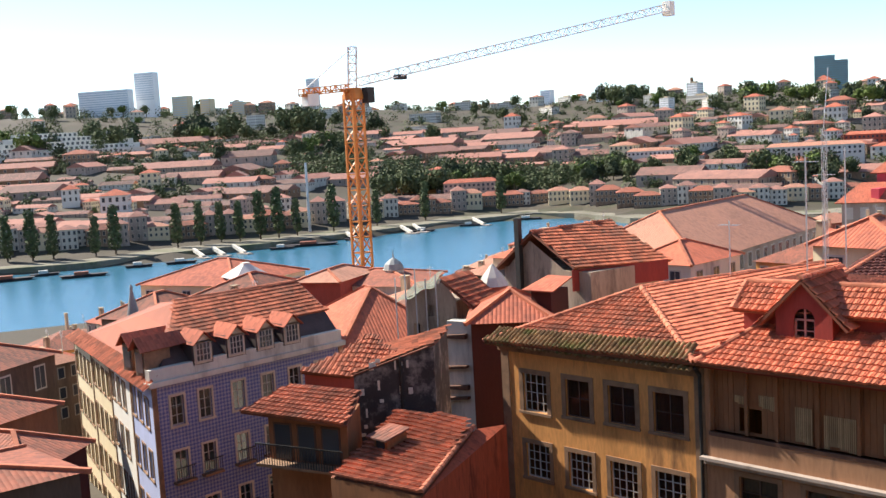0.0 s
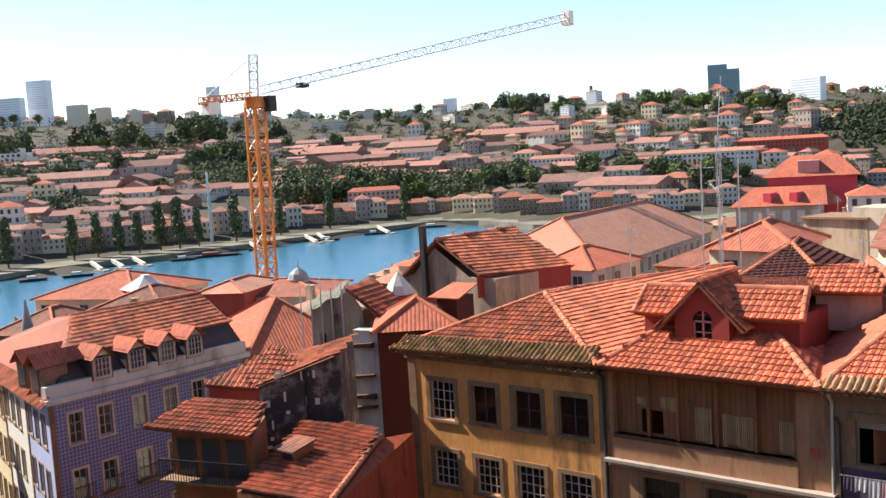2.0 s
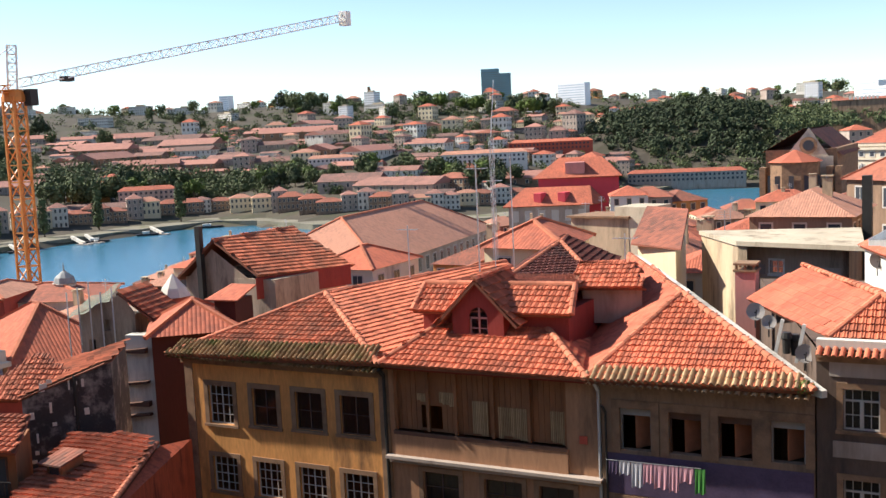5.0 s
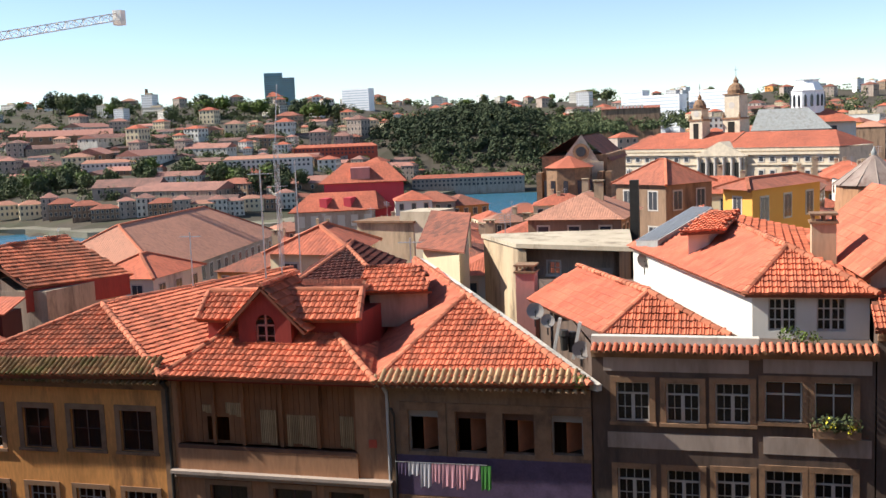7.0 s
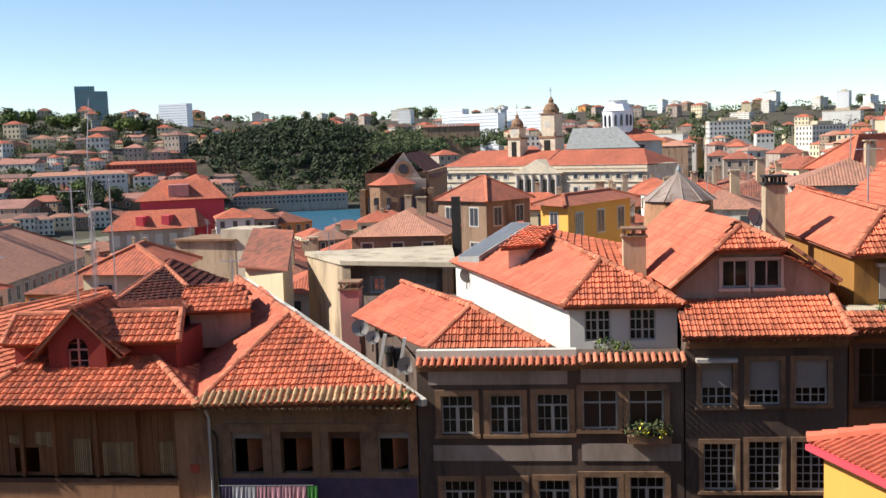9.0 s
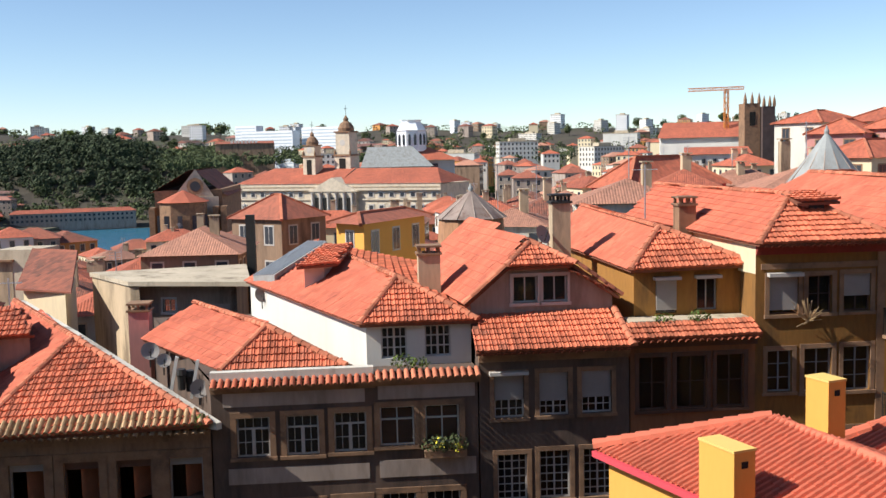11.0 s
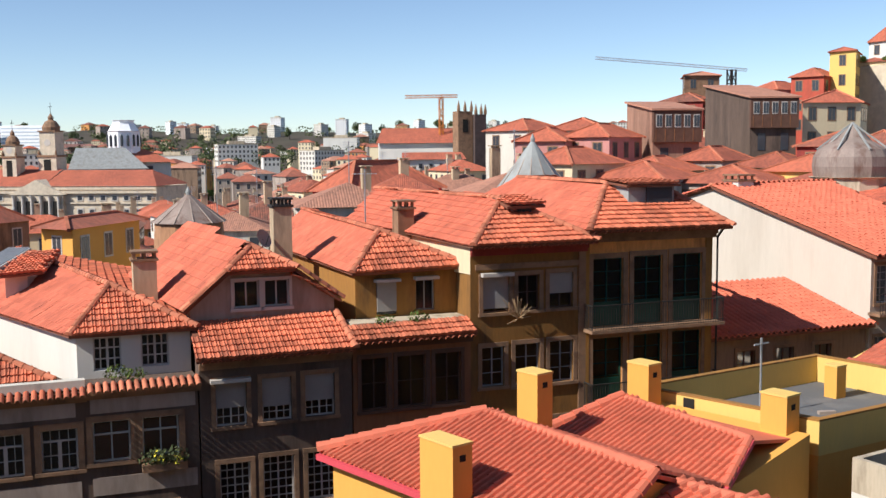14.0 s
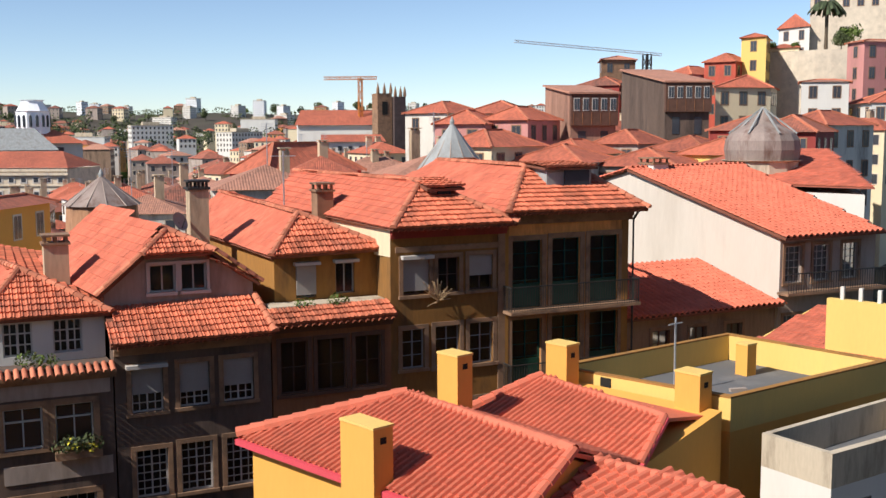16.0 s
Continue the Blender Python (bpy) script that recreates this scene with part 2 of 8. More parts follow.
    "glass_tower": material("blue_curtain_wall", (0.15, 0.29, 0.33), 0.35, 0.2, 0.05, 0.4, 0.0, spec=0.6),
    "leaf": material("tree_leaves", (0.085, 0.105, 0.042), 0.8, 0.4, 0.2, 2, 0.0, each=0.5),
    "leaf_light": material("young_tree_leaves", (0.10, 0.14, 0.03), 0.8, 0.4, 0.2, 2, 0.0, each=0.5),
    "leaf_dark": material("woodland_leaves", (0.048, 0.064, 0.03), 0.85, 0.45, 0.06, 0.6, 0.0, each=0.5),
    "bark": material("tree_bark", (0.10, 0.075, 0.05), 0.95, 0.3, 3, 20, 0.3),
    "cloth_white": material("white_laundry", (0.52, 0.50, 0.52), 0.95, 0.08, 2, 20, 0.1),
    "cloth_pink": material("pink_laundry", (0.62, 0.32, 0.36), 0.95, 0.1, 2, 20, 0.1),
    "cloth_green": material("green_laundry", (0.08, 0.28, 0.06), 0.95, 0.1, 2, 20, 0.1),
    "flower": material("yellow_flowers", (0.62, 0.55, 0.05), 0.8, 0.2, 4, 20, 0.0),
    "path": material("quay_paving", (0.20, 0.18, 0.135), 0.95, 0.35, 0.05, 0.8, 0.1, (0.075, 0.095, 0.03), 0.9, 0.04),
    "old_stone": material("blackened_rubble_stone", (0.36, 0.28, 0.21), 0.95, 0.4, 0.9, 10, 0.35, (0.07, 0.05, 0.04), 0.85, 0.7, streak=True),
    "netting": material("grey_scaffold_netting", (0.17, 0.18, 0.14), 0.9, 0.3, 2, 20, 0.1),
    "brown_side": material("weathered_brown_side_wall", (0.33, 0.18, 0.125), 0.92, 0.4, 0.5, 8, 0.3, (0.09, 0.055, 0.045), 0.85, 0.35, streak=True),
    "boat": material("dark_boat_hull", (0.05, 0.04, 0.04), 0.6, 0.3, 1, 8, 0.0),
}
water = bpy.data.materials.new("river_water")
water.use_nodes = True
wp = water.node_tree.nodes["Principled BSDF"]
wp.inputs["Base Color"].default_value, wp.inputs["Roughness"].default_value = (0.03, 0.13, 0.20, 1), 0.25
wt = water.node_tree.nodes.new("ShaderNodeTexNoise"); wt.inputs["Scale"].default_value, wt.inputs["Detail"].default_value = 0.25, 6
wg = water.node_tree.nodes.new("ShaderNodeNewGeometry"); wb = water.node_tree.nodes.new("ShaderNodeBump")
wb.inputs["Strength"].default_value, wb.inputs["Distance"].default_value = 0.6, 0.4
water.node_tree.links.new(wg.outputs["Position"], wt.inputs["Vector"]); water.node_tree.links.new(wt.outputs[0], wb.inputs["Height"])
water.node_tree.links.new(wb.outputs[0], wp.inputs["Normal"])
M["water"] = water


# ---- builders ----
class Shape:
    """Vertices and faces of one mesh; boxes, prisms and slopes are added to it."""
    def __init__(self):
        self.v, self.f, self.uv = [], [], {}

    def poly(self, pts, uv=None):
        i = len(self.v)
        self.v += [tuple(p) for p in pts]
        self.f.append(tuple(range(i, i + len(pts))))
        if uv: self.uv[len(self.f) - 1] = uv
        return self

    def hexa(self, c):
        i = len(self.v)
        self.v += [tuple(p) for p in c]
        self.f += [tuple(i + k for k in q) for q in ((3, 2, 1, 0), (4, 5, 6, 7), (0, 1, 5, 4), (1, 2, 6, 5), (2, 3, 7, 6), (3, 0, 4, 7))]
        return self

    def box(self, x0, x1, y0, y1, z0, z1):
        return self.hexa([(x0, y0, z0), (x1, y0, z0), (x1, y1, z0), (x0, y1, z0), (x0, y0, z1), (x1, y0, z1), (x1, y1, z1), (x0, y1, z1)])

    def prism(self, plan, z0, z1):
        """Walls and lid over a plan that runs anticlockwise; z1 may be one height or one per corner."""
        n = len(plan)
        tops = z1 if isinstance(z1, (list, tuple)) else [z1] * n
        i = len(self.v)
        self.v += [(x, y, z0) for x, y in plan] + [(x, y, t) for (x, y), t in zip(plan, tops)]
        self.f += [(i + k, i + (k + 1) % n, i + n + (k + 1) % n, i + n + k) for k in range(n)]
        self.f.append(tuple(i + n + k for k in range(n)))
        return self

    def bar(self, a, b, w=0.05):
        a, b = Vector(a), Vector(b)
        d = (b - a).normalized()
        s = d.cross(Vector((0, 0, 1)))
        s = (s if s.length > 0.01 else Vector((1, 0, 0))).normalized() * w / 2
        u = d.cross(s).normalized() * w / 2
        return self.hexa([a - s - u, a + s - u, a + s + u, a - s + u, b - s - u, b + s - u, b + s + u, b - s + u])

    def turned(self, cx, cy, profile, n=16, phase=0.0):
        """A body of revolution from (radius, height) pairs."""
        i = len(self.v)
        for r, z in profile:
            self.v += [(cx + r * math.cos(phase + 2 * math.pi * k / n), cy + r * math.sin(phase + 2 * math.pi * k / n), z) for k in range(n)]
        for j in range(len(profile) - 1):
            self.f += [(i + j * n + k, i + j * n + (k + 1) % n, i + (j + 1) * n + (k + 1) % n, i + (j + 1) * n + k) for k in range(n)]
        self.f.append(tuple(i + (len(profile) - 1) * n + k for k in range(n)))
        return self

    def slope(self, pts, thick=0.0):
        """A roof face; its first edge is the eave, from which the tile courses are counted."""
        p = [Vector(q) for q in pts]
        e = (p[1] - p[0]); e.z = e.z; e.normalize()
        nrm = (p[1] - p[0]).cross(p[2] - p[0])
        if nrm.z < 0: nrm = -nrm
        nrm.normalize()
        s = nrm.cross(e)
        uv = [((q - p[0]).dot(e) + 50, abs((q - p[0]).dot(s))) for q in p]
        self.poly(p, uv)
        if thick:
            d = nrm * thick
            self.poly([q - d for q in reversed(p)])
            for k in range(len(p)):
                a, b = p[k], p[(k + 1) % len(p)]
                self.poly([a - d, b - d, b, a])
        return self

    def mesh(self, name, mat):
        me = bpy.data.meshes.new(name)
        me.from_pydata(self.v, [], self.f)
        if self.uv:
            lay = me.uv_layers.new(name="slope")
            for k, c in self.uv.items():
                for li, q in zip(me.polygons[k].loop_indices, c):
                    lay.data[li].uv = q
        me.materials.append(mat)
        return me


def thing(name, at=(0, 0, 0), label="", category="", group="", kind=""):
    ob = new(name)
    ob.matrix_basis = Matrix.Translation(at)
    ob.empty_display_size = 0.2
    return tagged(ob, label, category, group, kind)


def part(name, shape, mat, parent, label="", kind=""):
    ob = new(name, shape if isinstance(shape, bpy.types.Mesh) else shape.mesh(name, M[mat]))
    if parent:
        ob.parent = parent
        if parent.parent is None:
            ob.matrix_parent_inverse = parent.matrix_basis.inverted()
    return tagged(ob, label, kind=kind)


def whole(name, shape, mat, label, category, group="", kind=""):
    """A thing of one mesh."""
    return tagged(new(name, shape.mesh(name, M[mat])), label, category, group, kind)


# ---- roof tiles ----
def tile_data(kind, w, ln):
    """One tile lying in its x (across) and y (up the slope): two rolls, a lip at its lower edge."""
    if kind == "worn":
        # low rolls and lip, so sunward slopes show no course shadows
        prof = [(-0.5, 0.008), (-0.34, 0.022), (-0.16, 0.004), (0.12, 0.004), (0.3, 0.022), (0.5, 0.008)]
    elif kind == "roman":
        prof = [(-0.5, 0.0), (-0.36, 0.075), (-0.15, 0.105), (0.05, 0.075), (0.2, 0.0), (0.5, -0.015)]
    else:
        prof = [(-0.5, 0.012), (-0.34, 0.044), (-0.16, 0.005), (0.12, 0.005), (0.3, 0.044), (0.5, 0.012)]
    v, f, n = [], [], len(prof)
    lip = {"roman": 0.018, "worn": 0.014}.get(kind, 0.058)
    for y, dz in ((-0.02, -0.045), (-0.025, lip), (ln + 0.03, -0.005)):
        v += [(x * w, y, h + dz) for x, h in prof]
    for j in range(2):
        f += [(j * n + k, j * n + k + 1, (j + 1) * n + k + 1, (j + 1) * n + k) for k in range(n - 1)]
    return v, f


TILE_MESH = {}


def tile_mesh(kind, w, ln, mat):
    key = (kind, w, ln, mat)
    if key not in TILE_MESH:
        me = bpy.data.meshes.new("roof_tile")
        v, f = tile_data(kind, w, ln)
        me.from_pydata(v, [], f)
        me.materials.append(M[mat])
        TILE_MESH[key] = me
    return TILE_MESH[key]


def inside(pt, poly):
    c = False
    for (x0, y0), (x1, y1) in zip(poly, poly[1:] + poly[:1]):
        if (y0 > pt[1]) != (y1 > pt[1]) and pt[0] < (x1 - x0) * (pt[1] - y0) / (y1 - y0) + x0:
            c = not c
    return c


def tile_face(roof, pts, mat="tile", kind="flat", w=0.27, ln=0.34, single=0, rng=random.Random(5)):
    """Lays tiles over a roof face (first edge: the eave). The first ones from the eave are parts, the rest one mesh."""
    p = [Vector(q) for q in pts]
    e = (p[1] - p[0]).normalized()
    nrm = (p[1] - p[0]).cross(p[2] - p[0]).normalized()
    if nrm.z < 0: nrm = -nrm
    # slopes turned to the sun get the tile with sunlight in its colour
    if kind == "flat" and mat == "tile" and nrm.x < -0.2 and nrm.y > -0.3: kind, mat = "worn", "tile_sunlit"
    s = nrm.cross(e)
    if s.z < 0: s, e = -s, -e
    loc = [((q - p[0]).dot(e), (q - p[0]).dot(s)) for q in p]
    a0, a1, b1 = min(q[0] for q in loc), max(q[0] for q in loc), max(q[1] for q in loc)
    eave = p[1] - p[0]
    lift = (p[3] - p[0]).dot(nrm) if len(p) == 4 else 0.0
    deep = max(0.1, (p[3] - p[0]).dot(s)) if len(p) == 4 else 1.0
    tv, tf = tile_data(kind, w, ln)
    made, V, F = 0, [], []
    for j in range(int(b1 / ln) + 1):
        for i in range(int((a1 - a0) / w) + 1):
            c = (a0 + (i + 0.5) * w, j * ln + ln * 0.5)
            if not (inside((c[0] - w * .3, c[1] - ln * .3), loc) and inside((c[0] + w * .3, c[1] - ln * .3), loc) or inside(c, loc) and j == 0):
                continue
            o = p[0] + e * (c[0] + rng.uniform(-0.006, 0.006)) + s * (j * ln + rng.uniform(-0.01, 0.01)) + nrm * (0.05 + rng.uniform(-0.006, 0.012))
            if lift:
                u, v = (o - p[0]).dot(eave) / eave.length_squared, (o - p[0]).dot(s) / deep
                o += nrm * lift * (1 - min(1.0, max(0.0, u))) * min(1.0, max(0.0, v))
            tw = rng.uniform(-0.02, 0.02)
            ex, sy = (e + s * tw).normalized(), (s - e * tw).normalized()
            if made < single:
                ob = new("roof_tile", tile_mesh(kind, w, ln, mat))
                ob.parent = roof
                ob.matrix_basis = Matrix(((ex.x, sy.x, nrm.x, o.x), (ex.y, sy.y, nrm.y, o.y), (ex.z, sy.z, nrm.z, o.z), (0, 0, 0, 1)))
                made += 1
            else:
                k = len(V)
                V += [o + ex * x + sy * y + nrm * z for x, y, z in tv]
                F += [tuple(k + q for q in g) for g in tf]
    if V:
        me = bpy.data.meshes.new("roof_tiles")
        me.from_pydata([tuple(q) for q in V], [], F)
        me.materials.append(M[mat])
        ob = new("roof_tiles", me)
        ob.parent = roof
        tagged(ob, kind="stuff")


def cap_line(roof, a, b, mat="ridge", r=0.13, step=0.38):
    """Half-round cap tiles along a hip or ridge, lapping each other."""
    a, b = Vector(a), Vector(b)
    d = (b - a); L = d.length; d.normalize()
    s = d.cross(Vector((0, 0, 1))).normalized(); u = s.cross(d)
    sh = Shape()
    n = max(1, int(L / step))
    for i in range(n):
        o0, o1 = a + d * (i * L / n - 0.03), a + d * ((i + 1) * L / n + 0.03)
        k = len(sh.v)
        for o, rr in ((o0, r * 1.12), (o1, r * 0.92)):
            for q in range(6):
                t = math.pi * q / 5
                sh.v.append(tuple(o + s * math.cos(t) * rr + u * (math.sin(t) * rr + 0.05)))
        sh.f += [(k + q, k + q + 1, k + 7 + q, k + 6 + q) for q in range(5)]
        sh.f.append(tuple(k + q for q in range(6)))
    part("ridge_cap", sh, mat, roof, kind="stuff")


# ---- facades ----
class Front:
    """A wall plane: start, direction along it and outward normal in plan."""
    def __init__(self, ox, oy, ux, uy, nx, ny):
        self.o, self.u, self.n = Vector((ox, oy)), Vector((ux, uy)), Vector((nx, ny))

    def p(self, s, z, out=0.0):
        q = self.o + self.u * s + self.n * out
        return (q.x, q.y, z)

    def box(self, sh, s0, s1, z0, z1, d0, d1):
        sh.hexa([self.p(s0, z0, d1), self.p(s1, z0, d1), self.p(s1, z0, d0), self.p(s0, z0, d0),
                 self.p(s0, z1, d1), self.p(s1, z1, d1), self.p(s1, z1, d0), self.p(s0, z1, d0)])
        return sh

    def wall(self, sh, s0, s1, z0, z1, holes, depth=0.3):
        xs = sorted({s0, s1, *[h[0] for h in holes], *[h[1] for h in holes]})
        zs = sorted({z0, z1, *[h[2] for h in holes], *[h[3] for h in holes]})
        for xa, xb in zip(xs, xs[1:]):
            for za, zb in zip(zs, zs[1:]):
                mx, mz = (xa + xb) / 2, (za + zb) / 2
                if not any(h[0] < mx < h[1] and h[2] < mz < h[3] for h in holes):
                    sh.poly([self.p(xa, za), self.p(xb, za), self.p(xb, zb), self.p(xa, zb)])
        for a, b, c, d in holes:
            for (sa, za), (sb, zb) in (((a, c), (b, c)), ((b, c), (b, d)), ((b, d), (a, d)), ((a, d), (a, c))):
                sh.poly([self.p(sa, za), self.p(sa, za, -depth), self.p(sb, zb, -depth), self.p(sb, zb)])
        return sh


def window(house, F, h, nx=2, nz=3, frame_mat="paint", trim="stone", style="sash", trim_w=0.14, bar=0.026, label="", transom=0.0):
    """A window in its opening: stone surround, sill, frame with glazing bars and panes."""
    a, b, c, d = h
    if trim:
        sh = Shape()
        F.box(sh, a - trim_w, a, c, d, -0.02, 0.04); F.box(sh, b, b + trim_w, c, d, -0.02, 0.04)
        F.box(sh, a - trim_w, b + trim_w, d, d + trim_w, -0.02, 0.045)
        F.box(sh, a - trim_w - 0.03, b + trim_w + 0.03, c - 0.12, c, -0.02, 0.09)
        part("window_surround", sh, trim, house)
    w = Shape()
    fw = 0.055
    F.box(w, a, a + fw, c, d, -0.2, -0.12); F.box(w, b - fw, b, c, d, -0.2, -0.12)
    F.box(w, a + fw, b - fw, c, c + fw, -0.2, -0.12); F.box(w, a + fw, b - fw, d - fw, d, -0.2, -0.12)
    top = d - fw
    if style == "casement":
        m, q = (a + b) / 2, (b - a) / 4
        F.box(w, m - .06, m + .06, c + fw, d - transom - .06, -0.19, -0.1)
        for s in (m - q, m + q): F.box(w, s - .012, s + .012, c + fw, top, -0.185, -0.13)
        F.box(w, m - .012, m + .012, d - transom, top, -0.185, -0.13)
        F.box(w, a + fw, b - fw, c + (d - transom - c) * .48, c + (d - transom - c) * .48 + .022, -0.185, -0.13)
        nx = nz = 1
    if transom:
        F.box(w, a + fw, b - fw, d - transom - 0.06, d - transom, -0.2, -0.11)
    for i in range(1, nx):
        s = a + (b - a) * i / nx
        t = bar * (1.8 if i * 2 == nx else 1)
        F.box(w, s - t / 2, s + t / 2, c + fw, top, -0.19, -0.125)
    for j in range(1, nz):
        z = c + (d - c) * j / nz
        F.box(w, a + fw, b - fw, z - bar / 2, z + bar / 2, -0.188, -0.13)
    win = part("window", w, frame_mat, house, label)
    g = Shape()
    g.poly([F.p(a + fw, c + fw, -0.165), F.p(b - fw, c + fw, -0.165), F.p(b - fw, d - fw, -0.165), F.p(a + fw, d - fw, -0.165)])
    part("pane", g, "glass", win)
    return win


# ---- ground, river ----
def curve(table, a):
    for (a0, v0), (a1, v1) in zip(table, table[1:]):
        if a <= a1:
            k = max(0.0, (a - a0) / (a1 - a0))
            return v0 + (v1 - v0) * k
    return table[-1][1]


NEAR_BANK = [(-110, 330), (-69, 350), (-54, 360), (-41, 420), (-25, 480), (-15, 560), (-8, 650), (0, 780), (40, 900)]
FAR_BANK = [(-110, 640), (-69, 560), (-64.5, 552), (-60, 570), (-54.8, 585), (-49.5, 620), (-44.8, 658), (-40.4, 690), (-38, 672), (-35, 615), (-30, 585), (-24, 605), (-19, 730), (-15, 835), (-8, 850), (0, 910), (40, 1050)]


SKYLINE = [(-110, 124), (-66, 122), (-60, 116), (-50, 106), (-40, 96), (-25, 92), (-10, 84), (40, 84)]


def land(x, y):
    """Height of the ground over the river."""
    az, d = math.degrees(math.atan2(x, y)), math.hypot(x, y)
    # unseen rise around the eye, added to block sky light from the street fronts
    bank = 53.2 - 0.43 * d
    if y < 0: bank = max(bank, 48.0)
    if d < 26: return bank
    if abs(az) > 110:
        return 48.0
    if d < 31: return 32.0 + (bank - 32.0) * (31 - d) / 5
    dn, df = curve(NEAR_BANK, az), curve(FAR_BANK, az)
    if az > 55: dn, df = 900, 1050
    if d < dn:
        k = max(0.0, (d - 60) / (dn - 60))
        z = 32.0 - 29.0 * min(1, k * 1.15 if az < 0 else k * max(0.35, 1.15 - az * 0.05))
        z += 34 * math.exp(-((x - 160) ** 2 + (y - 165) ** 2) / (2 * 60 ** 2))
        return z
    if d < df:
        m = min(d - dn, df - d)
        return max(-4.0, 3.0 - m * 0.7)
    r = d - df
    if r < 35: return 3.0
    z = 3.0 + (r - 35) * 0.118
    cap = curve(SKYLINE, az) + 3 * math.sin(az * 0.63)
    if z > cap: z = cap + (z - cap) * 0.02
    z += 46 * math.exp(-((x + 238) ** 2 / (2 * 75 ** 2) + (y - 1010) ** 2 / (2 * 60 ** 2)))
    return z + 3.0 * math.sin(x * 0.013) * math.cos(y * 0.011) * min(1, r / 200)


sh = Shape()
rings = [0.0, 6, 12, 18, 24, 26, 28.5, 31, 35, 50, 70, 95, 125, 160, 200, 240, 280, 320, 350, 380, 410, 440, 470, 500, 540, 570, 600, 620, 640, 660, 690, 720, 760, 800, 850, 900, 950, 1000, 1060, 1120, 1200, 1300, 1400, 1500, 1700, 2000, 2600, 3600, 4900]
NA = 240
for r in rings:
    for k in range(NA):
        a = 2 * math.pi * k / NA
        x, y = r * math.sin(a), r * math.cos(a)
        sh.v.append((x, y, land(x, y) if r < 2000 else 40.0))
for j in range(len(rings) - 1):
    sh.f += [(j * NA + k, (j + 1) * NA + k, (j + 1) * NA + (k + 1) % NA, j * NA + (k + 1) % NA) for k in range(NA)]
whole("ground", sh, "ground", "sloping town ground of cobbles, earth and scrub", "ground", kind="structure")
sh = Shape().poly([(-1200, -200, 0), (600, -200, 0), (600, 1150, 0), (-1200, 1150, 0)])
whole("river", sh, "water", "broad blue river between two built-up banks", "river", kind="structure")


# ---- unseen plain blocks added at the camera's back to cut skylight on the street ----
for bx0, bx1, bz in ((-95, -62, 66), (-62, -30, 71), (-30, -6, 74), (-6, 22, 72), (22, 58, 76)):
    whole("house", Shape().prism([(bx0, -34), (bx1, -34), (bx1, -16), (bx0, -16)], 44, bz), "old_stone", "tall plain stone house across the lookout", "house", "houses behind the lookout")

# ---- row of houses across the street ----
ROW = Front(0, 35, 1, 0, 0, -1)      # the street front; s is x
STREET = 32.5


def body(house, mat, x0, x1, z1, back, holes, z0=STREET, name="wall"):
    """Front wall with its openings, side and back walls. back: x at the back left, x at the back right, y."""
    sh = Shape()
    ROW.wall(sh, x0, x1, z0, z1, holes)
    (bl, br, by) = back
    sh.poly([(x0, 35, z0), (x0, 35, z1), (bl, by, z1), (bl, by, z0)])
    sh.poly([(x1, 35, z0), (br, by, z0), (br, by, z1), (x1, 35, z1)])
    sh.poly([(bl, by, z0), (bl, by, z1), (br, by, z1), (br, by, z0)])
    sh.poly([(x0 + .02, 35.35, z1 - 0.05), (x1 - .02, 35.35, z1 - 0.05), (br, by, z1 - 0.05), (bl, by, z1 - 0.05)])
    return part(name, sh, mat, house)


def fascia(house, x0, x1, z, mat="stone", h=0.25, out=0.22, label=""):
    sh = Shape()
    ROW.box(sh, x0, x1, z - h, z, -0.02, out)
    ROW.box(sh, x0, x1, z - h * 1.8, z - h, -0.02, out * 0.5)
    part("cornice", sh, mat, house, label)


def roof_of(house, faces, mats, deck="deck", single=(), kind="flat", caps=(), w=0.27, ln=0.34):
    """A roof: a boarded deck with tiles laid on each face and caps on its hips."""
    sh = Shape()
    for f in faces:
        q = [Vector(c) for c in f]
        up = (q[1] - q[0]).cross(q[2] - q[0]).normalized()
        if len(q) == 4 and abs((q[3] - q[0]).dot(up)) > 0.08:
            # a twisted face is boarded in small strips that follow its twist
            drop = Vector((0, 0, 0.07))
            spot = lambda u, v: q[0].lerp(q[1], u).lerp(q[3].lerp(q[2], u), v) - drop
            for i in range(8):
                for j in range(8): sh.poly([spot(i / 8, j / 8), spot((i + 1) / 8, j / 8), spot((i + 1) / 8, (j + 1) / 8), spot(i / 8, (j + 1) / 8)])
        else:
            sh.slope(f, 0.12)
    roof = part("roof", sh, deck, house)
    for i, f in enumerate(faces):
        tile_face(roof, f, mats[i] if isinstance(mats, (list, tuple)) else mats, kind, w, ln, single[i] if i < len(single) else 0)
    for a, b in caps: cap_line(roof, a, b)
    return roof


def eave_rolls(house, x0, x1, z, y=34.45, mat="ridge", step=0.24):
    """Open ends of the lowest course of barrel tiles."""
    sh = Shape()
    n = int((x1 - x0) / step)
    for i in range(n):
        cx = x0 + (i + 0.5) * (x1 - x0) / n
        k = len(sh.v)
        for yy, dz in ((y - 0.12, -0.02), (y + 0.5, 0.16)):
            for q in range(6):
                t = math.pi * q / 5
                sh.v.append((cx + math.cos(t) * 0.085, yy, z + dz + math.sin(t) * 0.085))
        sh.f += [(k + q, k + q + 1, k + 7 + q, k + 6 + q) for q in range(5)]
    part("eave_tiles", sh, mat, house, kind="stuff")


def downpipe(house, x, z0, z1, mat="iron", r=0.05, out=0.1):
    sh = Shape()
    sh.turned(x, 35 - out, [(r, z0), (r, z1)], 8)
    sh.bar((x, 35 - out, z1), (x, 34.55, z1 + 0.35), r * 1.8)
